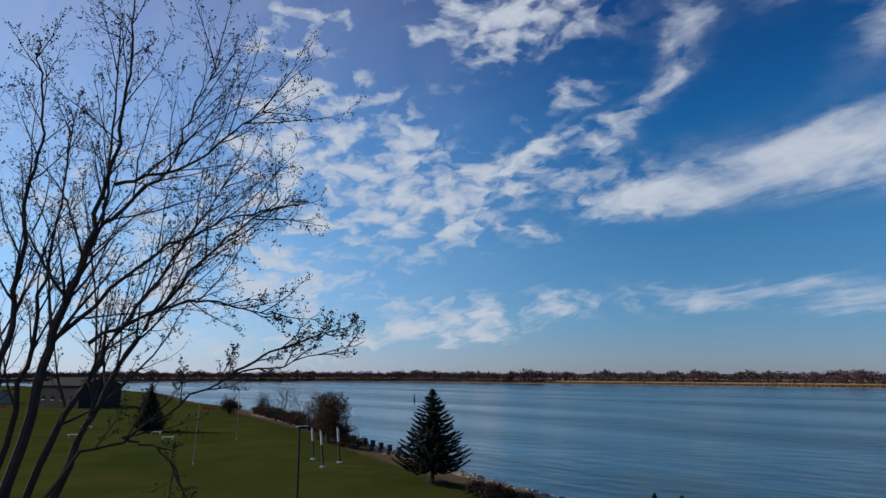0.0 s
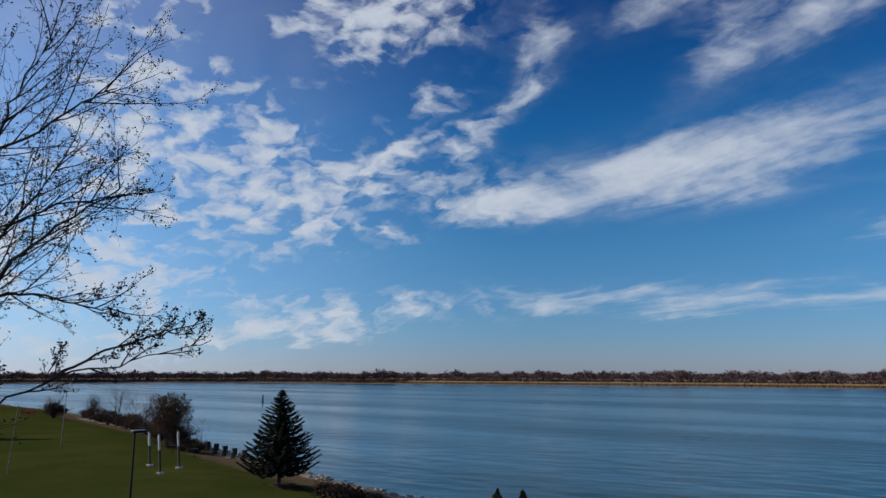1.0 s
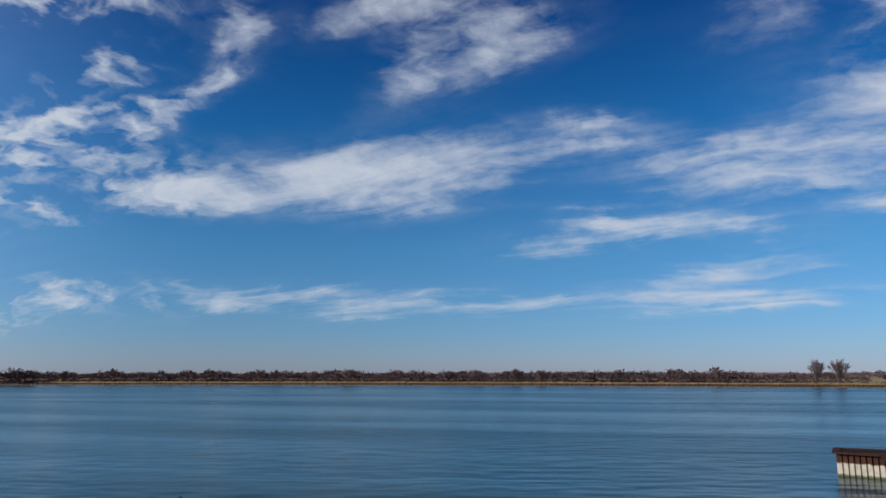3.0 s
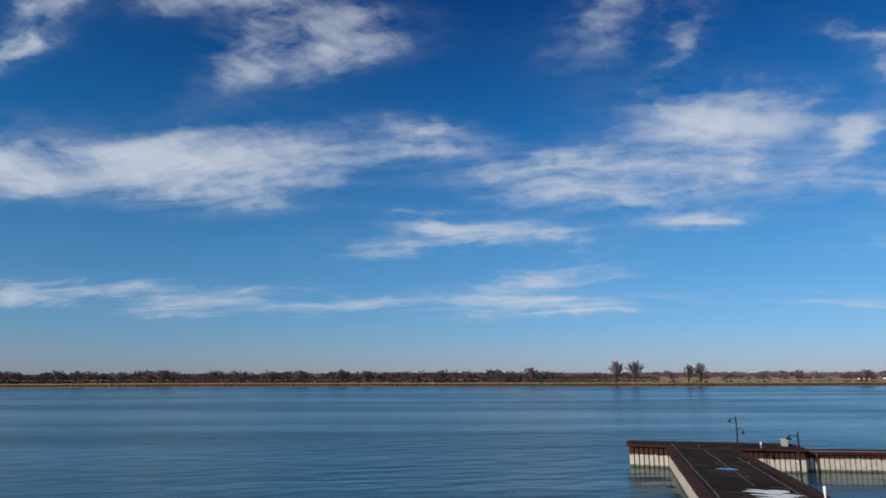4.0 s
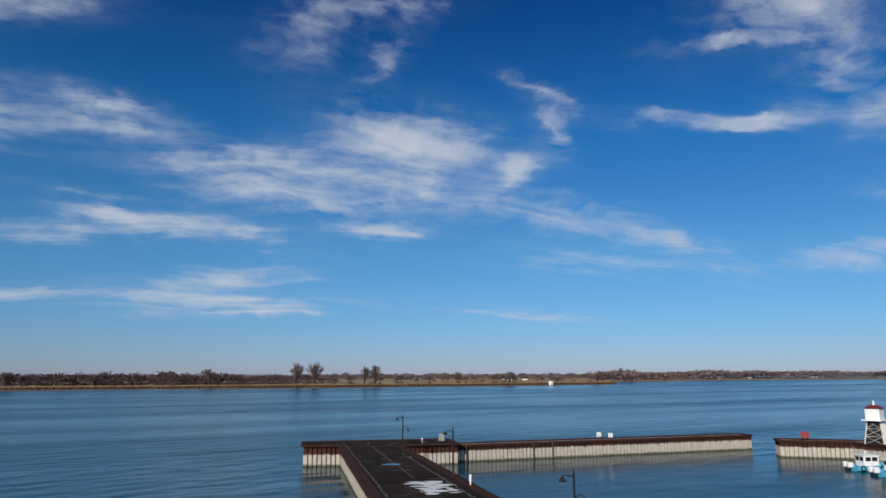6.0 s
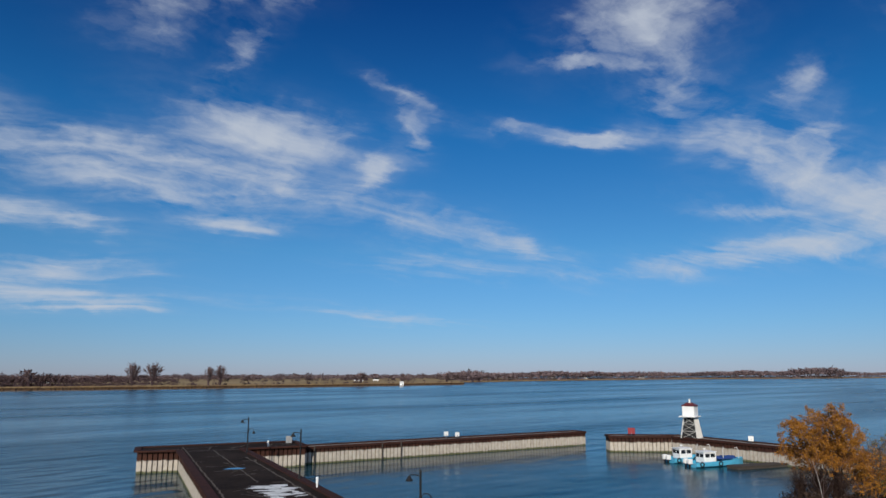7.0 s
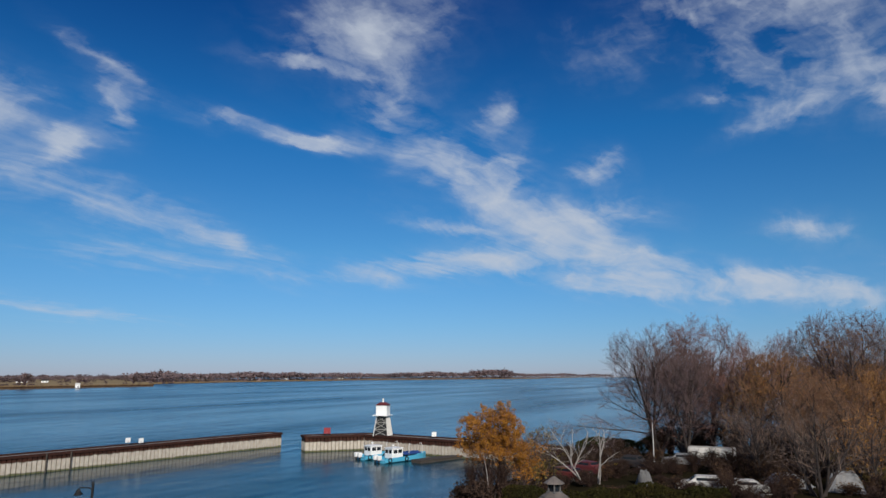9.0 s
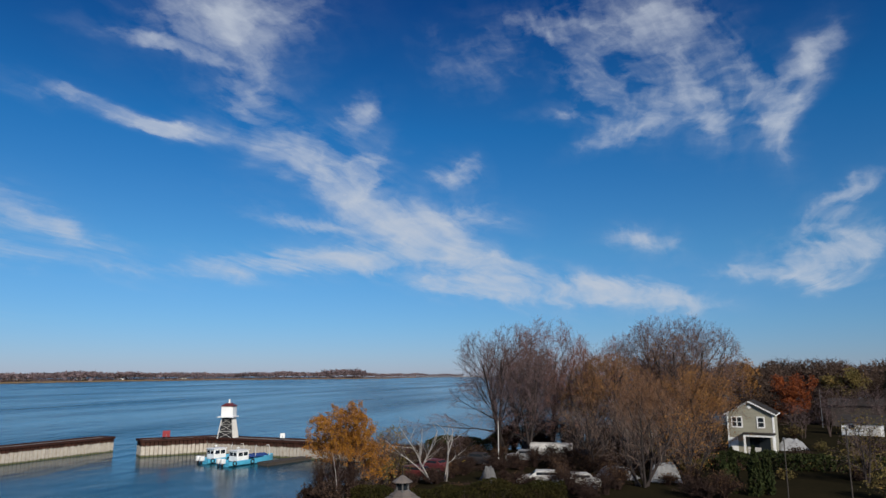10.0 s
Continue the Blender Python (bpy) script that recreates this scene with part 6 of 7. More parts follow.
def house(at, turn):
    h = empty("house", pose(*at, 0, 0, turn), "two-storey sage-green house with white trim and grey roof", "house")
    W, D, eave, ridge = 5.9, 7.0, 5.25, 6.8
    # gable towards -y
    bm = bmesh.new()
    pts = [(-W / 2, -0.2), (W / 2, -0.2), (W / 2, eave), (0, ridge), (-W / 2, eave)]
    a = [bm.verts.new((x, 0, z)) for x, z in pts]
    b = [bm.verts.new((x, D, z)) for x, z in pts]
    bm.faces.new(a), bm.faces.new(b[::-1])
    for i in range(5):
        bm.faces.new((a[i], b[i], b[(i + 1) % 5], a[(i + 1) % 5]))
    wall = part("wall", bm, SIDING, h)
    n = 30
    for k in range(n):
        z = 0.05 + k * 0.222
        half = W / 2 if z < eave else W / 2 * (ridge - z) / (ridge - eave)
        if half < 0.25:
            break
        part("siding_board", box((half * 2, 0.035, 0.21), at=(0, -0.016, z + 0.1), m=pose(0, 0, 0)), SIDING, wall)
    sl = (ridge - eave) / (W / 2)
    for s in (-1, 1):
        bm = bmesh.new()
        o = 0.38
        vv = []
        for y in (-0.4, D + 0.4):
            for x, z in ((0, ridge + 0.05), (s * (W / 2 + o), eave - sl * o + 0.05)):
                vv.append((bm.verts.new((x, y, z)), bm.verts.new((x, y, z + 0.14))))
        (a0, a1), (b0, b1), (c0, c1), (d0, d1) = vv
        for face in ((a1, b1, d1, c1), (a0, c0, d0, b0), (a0, b0, b1, a1), (c0, c1, d1, d0), (b0, d0, d1, b1), (a0, a1, c1, c0)):
            bm.faces.new(face)
        part("roof", bm, SHINGLE, h, "grey shingle slope")
        L = math.hypot(W / 2 + o, sl * (W / 2 + o))
        m = Matrix.Translation((s * (W / 2 + o) / 2, -0.43, ridge + 0.06 - sl * (W / 2 + o) / 2)) @ Matrix.Rotation(s * math.atan(sl), 4, "Y")
        part("fascia", box((L, 0.05, 0.17), m=m), WHITE, h, "white barge board")
        part("corner_board", box((0.2, 0.09, eave), at=(s * (W / 2 - 0.08), -0.04, eave / 2)), WHITE, h)
        part("eave_gutter", box((0.12, D + 0.6, 0.14), at=(s * (W / 2 + o - 0.02), D / 2, eave - sl * o + 0.05), bevel=0.02), WHITE, h)
    part("corner_board", box((0.09, 0.2, eave), at=(W / 2 + 0.02, 0.1, eave / 2)), WHITE, h)

    def window(x, z, w, ht, n):
        win = part("window", box((w, 0.06, ht), at=(x, -0.05, z), bevel=0.01), DARK_GLASS, h)
        for dx in (-w / 2 - 0.06, w / 2 + 0.06):
            part("frame", box((0.16, 0.1, ht + 0.3), at=(x + dx, -0.07, z)), WHITE, win)
        for dz in (-ht / 2 - 0.07, ht / 2 + 0.07):
            part("frame", box((w + 0.28, 0.1, 0.16), at=(x, -0.072, z + dz)), WHITE, win)
        for k in range(1, n):
            part("mullion", box((0.14, 0.1, ht), at=(x - w / 2 + w * k / n, -0.074, z)), WHITE, win)
        part("glazing_bar", box((w, 0.08, 0.06), at=(x, -0.076, z)), WHITE, win)

    window(-1.7, 4.1, 1.2, 1.25, 2)
    window(1.35, 4.1, 0.75, 1.25, 1)
    vent = lathe([(0.26, -0.03), (0.26, 0.03)], 14)
    bmesh.ops.rotate(vent, cent=(0, 0, 0), matrix=Matrix.Rotation(1.5708, 3, "X"), verts=vent.verts)
    bmesh.ops.translate(vent, vec=(0, -0.07, 6.15), verts=vent.verts)
    part("gable_vent", vent, WHITE, h, "round white gable vent")
    # porch
    porch = part("porch_roof", box((4.0, 2.0, 0.18), at=(1.1, -0.95, 2.65), bevel=0.03, m=pose(0, 0, 0, 0, 0, 0)), SHINGLE, h)
    part("beam", box((3.8, 0.16, 0.3), at=(1.1, -1.75, 2.42)), WHITE, porch)
    for x in (-0.7, 2.9):
        part("column", box((0.26, 0.26, 2.3), at=(x, -1.75, 1.15), bevel=0.03), WHITE, porch)
    part("railing", box((1.6, 0.08, 0.9), at=(0.5, -1.75, 0.45), bevel=0.02), WHITE_DULL, porch)
    part("doorway", box((2.6, 0.05, 2.1), at=(1.1, -0.06, 1.1)), DARK_GLASS, h, "dark panel in the porch opening")
    part("side_door", box((1.0, 0.06, 2.0), at=(-2.2, -0.06, 1.0), bevel=0.02), WHITE, h, "white side door")
    return h


house((*polar(150.45, 106.5)[:2], LAND_Z), 204)


def garage(at, turn, w, d, eave, ridge, label, wall, door):
    g = empty("garage", pose(*at, 0, 0, turn), label, "garage")
    gable_block(g, w, d, eave, ridge, wall, SHINGLE, 0.5)
    if door:
        n = 4
        for k in range(n):
            part("door_panel", box((w * 0.4, 0.06, 0.5), at=(w * 0.22, -d / 2 - 0.04, 0.3 + k * 0.53), bevel=0.02), door, g)
        part("window", box((1.0, 0.06, 0.8), at=(-w * 0.25, -d / 2 - 0.04, 1.5), bevel=0.02), DARK_GLASS, g)
    return g


garage((*polar(157.6, 147)[:2], LAND_Z), 203, 6.4, 5, 2.3, 3.3, "low white garage with dark hipped roof", WHITE, WHITE_DULL)
garage((*polar(157.4, 173)[:2], LAND_Z), 203, 9.5, 7, 4.3, 5.4, "brown house with a white band", DARK_WOOD, WHITE)
garage((*polar(143.4, 128)[:2], LAND_Z), 210, 9, 7, 2.8, 4.4, "sage-grey house behind the trees", SIDING, WHITE_DULL)


def car(at, turn, paint, label, long=4.4):
    c = empty("car", pose(*at, 0, 0, turn), label, "car", "parked cars")
    prof = [(-long / 2, 0.35), (-long / 2, 0.85), (-long / 2 + 0.25, 0.95), (-long * 0.36, 1.0), (-long * 0.22, 1.45), (long * 0.12, 1.47), (long * 0.25, 1.0), (long * 0.47, 0.85), (long / 2, 0.65), (long / 2, 0.35)]
    bm = bmesh.new()
    sides = []
    for y, k in ((-0.85, 0.9), (-0.88, 1), (0.88, 1), (0.85, 0.9)):
        sides.append([bm.verts.new((x, y * (0.84 if z > 1.2 else 1), z)) for x, z in prof])
    for a, b in zip(sides, sides[1:]):
        for i in range(len(prof)):
            j = (i + 1) % len(prof)
            bm.faces.new((a[i], a[j], b[j], b[i]))
    bm.faces.new(sides[0]), bm.faces.new(sides[-1][::-1])
    body = part("body", bm, paint, c)
    for s in (-1, 1):
        part("side_window", box((long * 0.36, 0.03, 0.33), at=(-long * 0.05, s * 0.80, 1.2), bevel=0.01), DARK_GLASS, body)
        for x in (-long * 0.31, long * 0.31):
            w = lathe([(0.2, -0.11), (0.32, -0.11), (0.34, 0), (0.32, 0.11), (0.2, 0.11)], 14)
            bmesh.ops.rotate(w, cent=(0, 0, 0), matrix=Matrix.Rotation(1.5708, 3, "X"), verts=w.verts)
            bmesh.ops.translate(w, vec=(x, s * 0.82, 0.33), verts=w.verts)
            wheel = part("wheel", w, BLACK, c)
            r = lathe([(0.05, -0.12), (0.19, -0.118), (0.19, 0.118), (0.05, 0.12)], 10)
            bmesh.ops.rotate(r, cent=(0, 0, 0), matrix=Matrix.Rotation(1.5708, 3, "X"), verts=r.verts)
            bmesh.ops.translate(r, vec=(x, s * 0.83, 0.33), verts=r.verts)
            part("rim", r, GALV, wheel)
    for x, nm in ((long * 0.19, "windscreen"), (-long * 0.29, "rear_window")):
        part(nm, box((0.03, 1.3, 0.5), m=pose(x, 0, 1.23, 0, 42 if x < 0 else -52, 0)), DARK_GLASS, body)
    return c


car(on_land(124.6, 77), 20, MAROON, "dark red pickup parked behind the hedge", 5.2)
car(on_land(126.2, 82), 15, MAROON, "dark red car parked in the yard", 4.4)
car(on_land(133.4, 88), 45, CANVAS, "dull white car parked under the bare trees", 4.4)
car(on_land(137.6, 69), 52, WHITE_DULL, "white car parked among bare brush", 4.5)
car(on_land(134.9, 70), 48, WHITE_DULL, "white van parked beside the hedge", 5.2)
car(on_land(129.6, 84), 30, DARK_WALL, "dark car parked in the yard", 4.4)


def trailer(at, turn):
    t = empty("camper_trailer", pose(*at, 0, 0, turn), "long white camper trailer under bare trees", "trailer")
    b = part("body", box((5.4, 2.1, 1.5), at=(0, 0, 1.2), bevel=0.2), WHITE_DULL, t)
    for x in (-2.0, 0.2, 2.1):
        part("window", box((0.9, 0.05, 0.6), at=(x, -1.06, 1.5), bevel=0.02), DARK_GLASS, b)
    for x in (-0.5, 0.5):
        w = lathe([(0.34, -0.1), (0.34, 0.1)], 12)
        bmesh.ops.rotate(w, cent=(0, 0, 0), matrix=Matrix.Rotation(1.5708, 3, "X"), verts=w.verts)
        bmesh.ops.translate(w, vec=(x, -1.0, 0.34), verts=w.verts)
        part("wheel", w, BLACK, t)
    part("drawbar", bar([(3.0, 0, 0.5), (4.2, 0, 0.45)], 0.06, 6), BLACK, t)
    return t


trailer(on_land(135.6, 92), 42)


def draped(at, turn, w, d, h, mat, label, seed, name="covered_boat"):
    """Something under a sagging tarpaulin."""
    rs = random.Random(seed)
    t = empty(name, pose(*at, 0, 0, turn), label, "tarpaulin")
    bm = bmesh.new()
    bmesh.ops.create_grid(bm, x_segments=12, y_segments=10, size=1)
    for v in bm.verts:
        x, y = v.co.x, v.co.y
        k = max(0.0, 1 - abs(y) ** 1.2) * max(0.0, 1 - abs(x) ** 4)
        v.co = Vector((x * w / 2, y * d / 2, h * k * (0.92 + 0.16 * rs.random())))
    part("cover", bm, mat, t)
    part("frame", box((w * 0.8, d * 0.35, h * 0.5), at=(0, 0, h * 0.25), bevel=0.05), DARK_WOOD, t)
    return t


draped(on_land(130.6, 72), 75, 1.5, 1.9, 1.5, TARP_GREY, "grey peaked tarpaulin shelter behind the hedge", 3, "tarp_shelter")
draped(on_land(144.2, 76), 40, 3.2, 2.2, 1.9, CANVAS, "boat laid up under a pale tarpaulin", 4)
draped(on_land(153.1, 114), 60, 4.6, 2.4, 1.5, CANVAS, "boat laid up under a white cover beside the house", 5)
draped(on_land(140.6, 77), 20, 4.4, 2.2, 1.2, CANVAS, "low white cover over a stored dinghy", 6)
disc = empty("yellow_sign", pose(*on_land(128.6, 82), 0, 0, 40), "yellow round board on a short post", "sign")
part("post", bar([(0, 0, -0.1), (0, 0, 0.6)], 0.04, 6), BLACK, disc)
dm = lathe([(0.32, -0.04), (0.36, 0.0), (0.32, 0.04)], 18)
bmesh.ops.rotate(dm, cent=(0, 0, 0), matrix=Matrix.Rotation(1.5708, 3, "X"), verts=dm.verts)
bmesh.ops.translate(dm, vec=(0, 0, 0.62), verts=dm.verts)
part("round_board", dm, YELLOW, disc)


def gazebo(at):
    g = empty("gazebo", pose(*at, 0, 0, 12), "wooden gazebo with shingled roof and small cupola", "gazebo")
    R, ez, rz = 2.7, 2.7, 4.5
    for k in range(8):
        a = 6.2832 * k / 8
        part("post", box((0.14, 0.14, ez), at=(R * 0.9 * math.cos(a), R * 0.9 * math.sin(a), ez / 2), bevel=0.02), WHITE_DULL, g)
        b = 6.2832 * (k + 1) / 8
        rows = 7
        roof = None
        for i in range(rows):
            f0, f1 = i / rows, (i + 1.12) / rows
            r0, r1 = R * 1.12 * (1 - f0) + 0.32 * f0, R * 1.12 * (1 - f1) + 0.32 * f1
            z0, z1 = ez + (rz - ez) * f0, ez + (rz - ez) * f1
            vs = [(r0 * math.cos(a), r0 * math.sin(a), z0 + 0.05), (r0 * math.cos(b), r0 * math.sin(b), z0 + 0.05), (r1 * math.cos(b), r1 * math.sin(b), z1), (r1 * math.cos(a), r1 * math.sin(a), z1),
                  (r0 * math.cos(a), r0 * math.sin(a), z0), (r0 * math.cos(b), r0 * math.sin(b), z0)]
            mesh_object("shingle_course", vs, [(0, 1, 2, 3), (4, 5, 1, 0), (4, 3, 2, 5)], SHINGLE_WARM, g)
    for k in range(4):
        a = 6.2832 * k / 4 + 0.785
        part("cupola_post", box((0.07, 0.07, 0.5), at=(0.30 * math.cos(a), 0.30 * math.sin(a), rz + 0.2), bevel=0.01), TARP_GREY, g)
    part("cupola_box", box((0.36, 0.36, 0.46), at=(0, 0, rz + 0.18), bevel=0.01), DARK_GLASS, g)
    part("cupola_sill", box((0.6, 0.6, 0.07), at=(0, 0, rz - 0.02), bevel=0.01), TARP_GREY, g)
    part("cupola_roof", lathe([(0.55, 0.42), (0.52, 0.47), (0.05, 0.78)], 8, at=(0, 0, rz)), SHINGLE_WARM, g)
    part("finial", lathe([(0.03, 0.76), (0.02, 1.3)], 6, at=(0, 0, rz)), BLACK, g)
    return g


SHINGLE_WARM = material("weathered_cedar_shingles", (0.15, 0.125, 0.108), (0.085, 0.070, 0.060), rough=0.9, scale=1.5, fine=12, bump=0.01, piece=0.12)
p = polar(123.7, 38)
gazebo((p.x, p.y, LAND_Z))


def pole(az, d, h, label, mat=WHITE_DULL, arm=False, thick=0.065):
    t = empty("utility_pole", pose(*on_land(az, d)), label, "pole", "poles")
    part("post", lathe([(thick, -0.2), (thick * 0.7, h)], 8), mat, t)
    if arm:
        part("crossarm", box((1.8, 0.12, 0.12), at=(0, 0, h - 0.5), bevel=0.01), DARK_WOOD, t)
    part("cap", lathe([(0.1, h), (0.12, h + 0.12), (0.04, h + 0.2)], 8), GALV, t)
    return t


pole(152.6, 62, 5.6, "thin weathered pole in the yard", DARK_WOOD, thick=0.05)
pole(156.6, 64, 6.4, "weathered wooden pole in the yard", DARK_WOOD)
pole(155.2, 165, 7.4, "slim pale pole by the driveway", GALV)
pole(131.4, 90, 4.6, "pale wooden pole beside the tall tree", WHITE_DULL)

hedge("clipped_hedge", (*polar(119.6, 54)[:2], LAND_Z - 0.2), (*polar(136.5, 56)[:2], LAND_Z), 2.4, 2.75, HEDGE_LEAF, "long olive-green hedge turning brown", 70, 900, 0.16)
hedge("clipped_hedge", (*polar(125.6, 106)[:2], ground_z(*polar(125.6, 106)[:2])), (*polar(132.2, 102)[:2], LAND_Z - 0.6), 2.4, 3.0, HEDGE_GREEN, "green hedge along the water's edge", 71, 520, 0.26)
hedge("rough_hedge", (*polar(124.2, 86)[:2], LAND_Z - 0.4), (*polar(130.2, 90)[:2], LAND_Z - 0.2), 2.4, 2.0, LEAF_BROWN, "overgrown brown hedge behind the cars", 72, 160, 0.3)
hedge("rough_hedge", (*polar(147, 86)[:2], LAND_Z), (*polar(160, 92)[:2], LAND_Z), 2.2, 2.3, CEDAR, "dark green hedge in front of the house", 73, 150, 0.34)
for k, (az, d, h, w) in enumerate(((148.4, 70, 3.6, 1.4), (149.0, 71, 3.9, 1.5), (150.5, 70, 4.2, 1.6), (151.3, 71, 3.7, 1.6))):
    cedar(on_land(az, d), h, w, 400 + k, "narrow dark green cedar tree in the yard")
yrng = random.Random(91)
for k, (az, d, r, h, mt) in enumerate(((116.4, 66, 1.3, 1.7, 0), (117.6, 60, 1.6, 2.2, 0), (120.6, 60, 1.6, 1.8, 0), (121.8, 70, 2.2, 3.2, 1), (122.8, 74, 2.0, 3.6, 1), (125.0, 90, 2.6, 3.0, 0), (128.4, 95, 2.6, 2.6, 0), (139.5, 84, 2.4, 2.0, 0), (141.5, 80, 2.2, 1.8, 0), (143.6, 86, 2.6, 2.6, 1), (146.0, 78, 2.0, 2.0, 1), (153.5, 96, 2.2, 1.6, 0), (157.5, 84, 3.0, 2.6, 1), (159.0, 72, 2.6, 2.2, 1), (136.0, 82, 2.2, 1.6, 0))):
    bush(on_land(az, d), r, h, 500 + k, (LEAF_BROWN, LEAF_OLIVE)[mt], ("brown withered bush in the yard", "olive bush in the yard")[mt], 800, 0.24, 60)

# tangled leafless brush that fills the yards
for k in range(84):
    az, dd = yrng.uniform(122, 149), yrng.uniform(64, 108)
    if 123.5 < az < 127 and dd < 84 or abs(az - 133.2) < 1.2 and dd < 94:
        continue
    r = yrng.uniform(1.0, 2.2)
    bush(on_land(az, dd), r, r * yrng.uniform(0.8, 1.3), 700 + k, (LEAF_BROWN, LEAF_RUST)[k % 2], ("bare brown brush in the yard", "rust-brown brush in the yard")[k % 2], 260, 0.16, 70)
for k in range(34):
    az, dd = yrng.uniform(122.5, 139), yrng.uniform(60, 84)
    r = yrng.uniform(0.8, 1.5)
    bush(on_land(az, dd), r, r * yrng.uniform(0.6, 0.95), 900 + k, (LEAF_BROWN, LEAF_RUST)[k % 2], ("low bare brush beside the parked cars", "low rust-brown brush beside the parked cars")[k % 2], 160, 0.12, 90)
for k in range(16):
    az, dd = yrng.uniform(129.5, 147.5), yrng.uniform(96, 110)
    r = yrng.uniform(1.8, 3.0)
    bush(on_land(az, dd), r, r * yrng.uniform(1.3, 1.9), 950 + k, LEAF_BROWN, "tall dark undergrowth beneath the bare trees", 700, 0.17, 110)
for k, (az, dd, r, h) in enumerate(((132.6, 82, 1.6, 1.7), (134.3, 83, 1.7, 2.2), (135.6, 85, 1.8, 2.4), (136.9, 84, 1.7, 2.3), (131.8, 104, 2.4, 3.8), (132.7, 106, 2.5, 4.4), (133.7, 105, 2.5, 4.2), (134.6, 106, 2.6, 5.0), (135.6, 105, 2.6, 4.8), (136.6, 106, 2.6, 4.6), (137.6, 105, 2.6, 4.8), (124.0, 70, 1.4, 1.5), (126.0, 72, 1.5, 1.4), (128.6, 76, 1.6, 1.6))):
    bush(on_land(az, dd), r, h, 1000 + k, LEAF_BROWN, "tangled leafless brown thicket beneath the trees", 420, 0.14, 120)
for k, (az, dd) in enumerate(((117.2, 63), (118.4, 62.6), (119.6, 63.4))):
    bush(on_land(az, dd), 1.5, 4.2, 980 + k, LEAF_BROWN, "dark twiggy shrub under the yellow birch", 320, 0.12, 130)
for k in range(20):
    az, dd = yrng.uniform(149, 162), yrng.uniform(80, 140)
    if 148.5 < az < 152.5 and dd > 90:
        continue
    r = yrng.uniform(1.0, 2.0)
    bush(on_land(az, dd), r, r * yrng.uniform(0.7, 1.1), 800 + k, (LEAF_BROWN, LEAF_OLIVE)[k % 2], ("bare brown brush near the houses", "olive-brown brush near the houses")[k % 2], 300, 0.2, 60)

# woods behind the houses, with single trees that stand out
back = []
for k in range(330):
    a = yrng.uniform(143, 176)
    p = polar(a, yrng.uniform(190, 290))
    back.append((Vector((p.x, p.y, LAND_Z)), yrng.uniform(11, 16.5), yrng.uniform(10, 15)))
HILL_WOOD = material("brown_bare_wood", (0.095, 0.062, 0.047), (0.06, 0.044, 0.035), rough=1.0, scale=0.05, fine=0.6, island=0.4, spec=0.0)
wood("woods_behind", back, HILL_WOOD, "brown leafless woods behind the houses", 31, 1300, 0.30, 0.42)
back = []
for k in range(90):
    a = yrng.uniform(150, 176)
    p = polar(a, yrng.uniform(170, 215))
    back.append((Vector((p.x, p.y, LAND_Z)), yrng.uniform(5, 10), yrng.uniform(6, 10)))
wood("understorey", back, LEAF_BROWN, "dark undergrowth at the edge of the woods", 32, 800, 0.5, 0.55)
bare_tree("autumn_tree", on_land(153.3, 160), 61, 11.0, S_SMALL, "maple in bright orange autumn leaf", BARK_DARK, TWIG, 0.2, stems=2, fork=0.2, leaves=(LEAF_ORANGE, 5200, 0.34))
bare_tree("autumn_tree", on_land(157.0, 190), 62, 12.0, S_SMALL, "tree with faded olive-tan leaves", BARK_DARK, TWIG, 0.2, stems=2, fork=0.2, leaves=(LEAF_OLIVE, 3600, 0.55))
bare_tree("autumn_tree", on_land(150.4, 190), 63, 15.0, S_SMALL, "brownish tree on the wood's edge", BARK_DARK, TWIG_RED, 0.22, stems=2, fork=0.2, leaves=(LEAF_GOLD, 1800, 0.5))
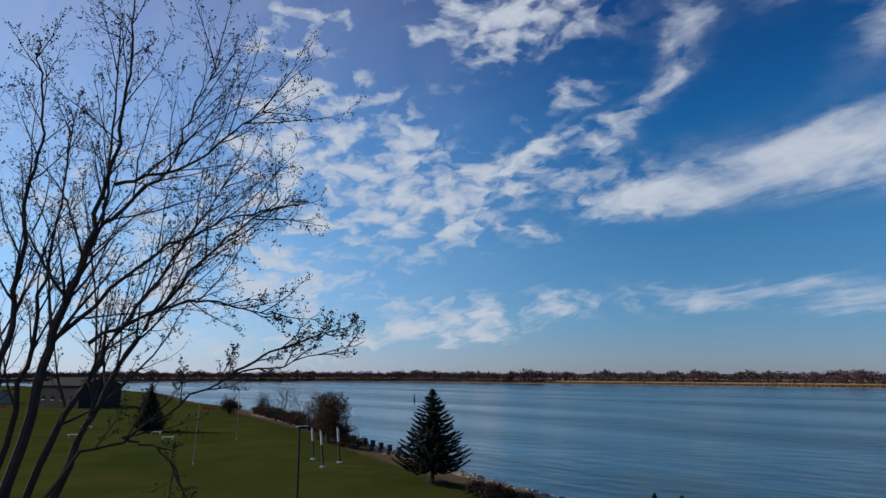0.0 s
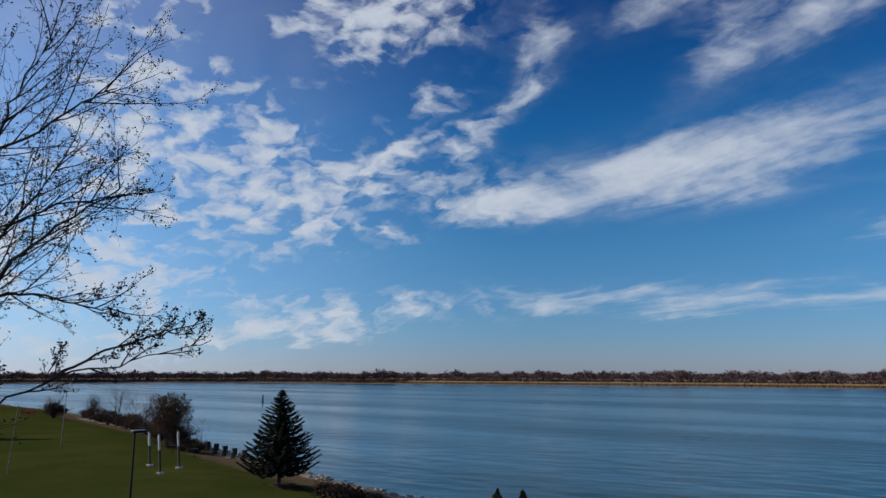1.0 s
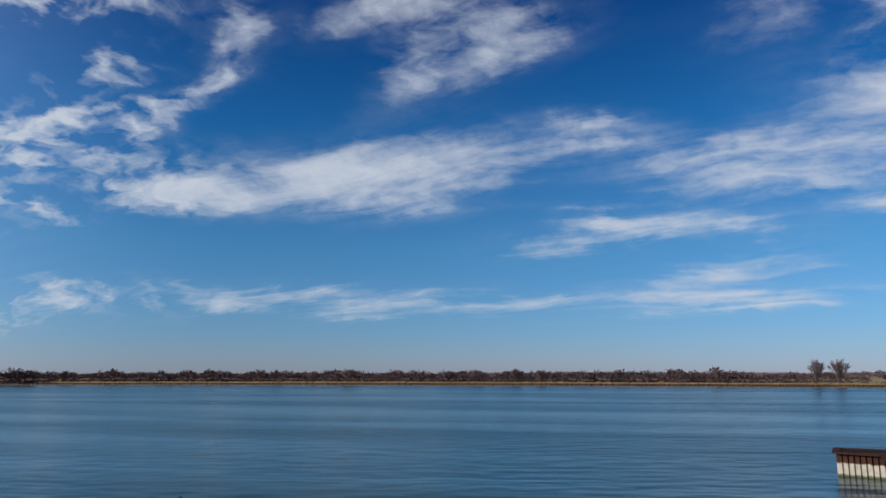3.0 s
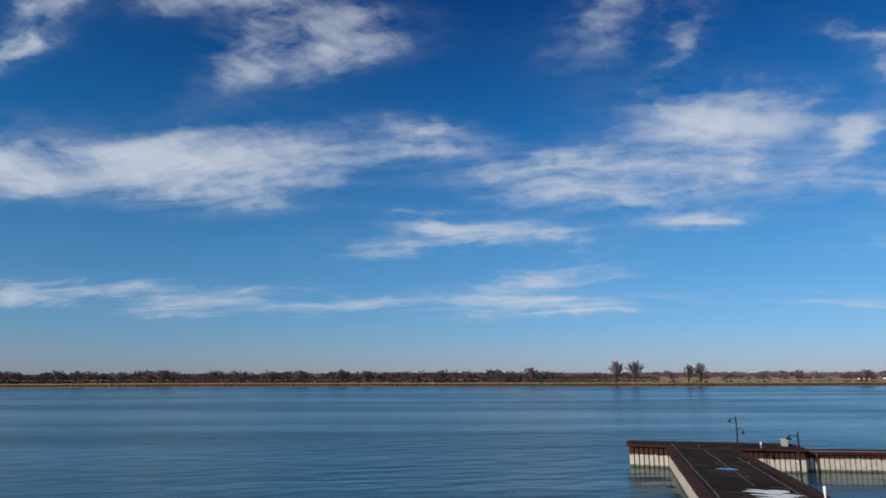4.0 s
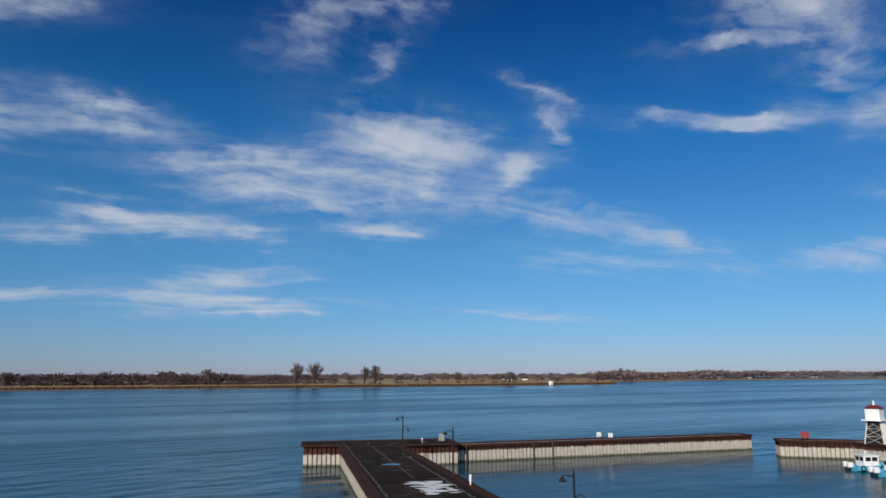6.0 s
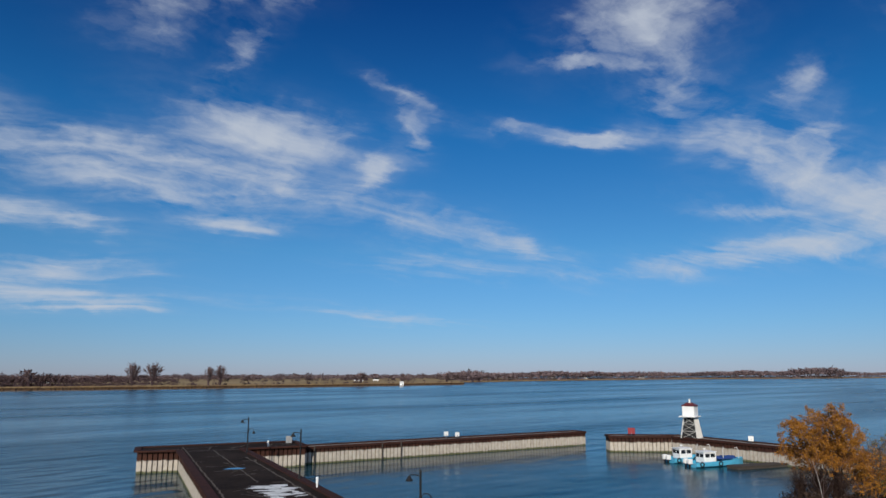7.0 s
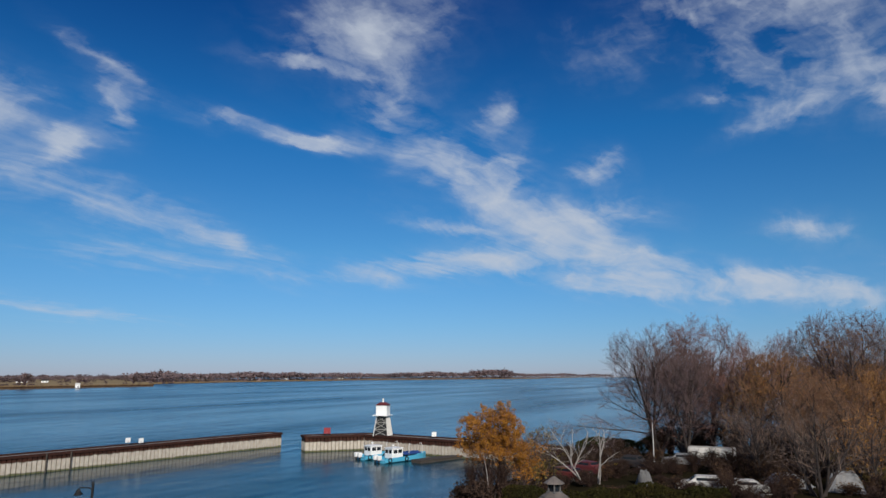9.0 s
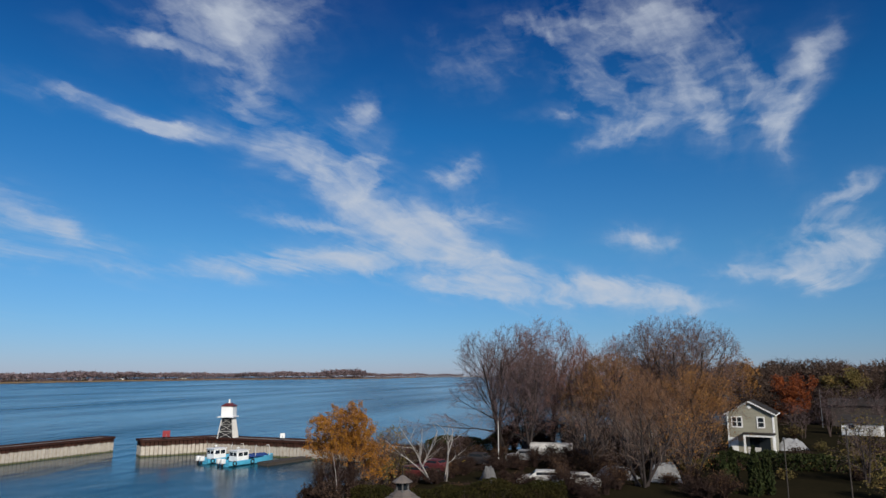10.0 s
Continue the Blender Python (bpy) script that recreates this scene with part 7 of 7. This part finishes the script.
for k, (az, dd, h) in enumerate(((155.6, 140, 8.5), (158.6, 152, 9.5), (160.4, 138, 8.0), (156.8, 158, 10.0), (153.9, 134, 6.5))):
    bare_tree("bare_tree", on_land(az, dd), 680 + k, h, S_SMALL, "bare dark tree beside the houses", BARK_DARK, TWIG, 0.13, stems=3, fork=0.3)
spruce("spruce_tree", on_land(159.7, 176), 17.0, 6.0, 64, "tall dark pine above the houses", 2.0)
spruce("spruce_tree", on_land(162.3, 178), 15.0, 7.0, 65, "dark pine at the edge of the woods", 2.0)
bare_tree("bare_tree", on_land(157.5, 80), 66, 7.5, S_SMALL, "small bare brown tree in the yard", BARK_GREY, TWIG, 0.12, stems=3, fork=0.3, leaves=(LEAF_OLIVE, 500, 0.22))
bare_tree("bare_tree", on_land(122.6, 72), 67, 6.5, S_SMALL, "thin bare tree beside the birch", BARK_GREY, TWIG, 0.1, stems=3, fork=0.25)

# small buildings across the river


def far_house(az, d, w, h, mat, label):
    p = polar(az, d)
    t = empty("far_house", pose(p.x, p.y, 2.0, 0, 0, -az), label, "house", "houses across the river")
    gable_block(t, w, w * 0.7, h, h * 1.5, mat, SHINGLE)
    for k in (-1, 1):
        part("window", box((w * 0.15, 0.1, h * 0.35), at=(k * w * 0.25, -w * 0.35 - 0.05, h * 0.55)), DARK_GLASS, t)
    return t


hut = empty("duck_blind", pose(*polar(87.3, 826)[:2], 0.6, 0, 0, -87), "small white hut on the river bank", "hut")
gable_block(hut, 4.4, 3.6, 3.0, 4.6, WHITE, WHITE_DULL, 0.2)
part("doorway", box((0.9, 0.1, 1.7), at=(0.6, -1.82, 1.0)), DARK_GLASS, hut)
far_house(83.8, 1150, 14, 3.5, WHITE, "white farm building across the river")
far_house(85.2, 1180, 9, 3.5, WHITE, "white farm shed across the river")
far_house(102.0, 1680, 20, 4, WHITE, "pale house on the far shore")
far_house(99.5, 1600, 16, 4, WHITE_DULL, "pale house on the far shore")
far_house(106.5, 1900, 16, 4, WHITE, "pale house on the far shore")
far_house(61.0, 1010, 10, 3, WHITE, "white house among the far trees")
far_house(45.0, 1050, 12, 4, WHITE_DULL, "pale house among the far trees")
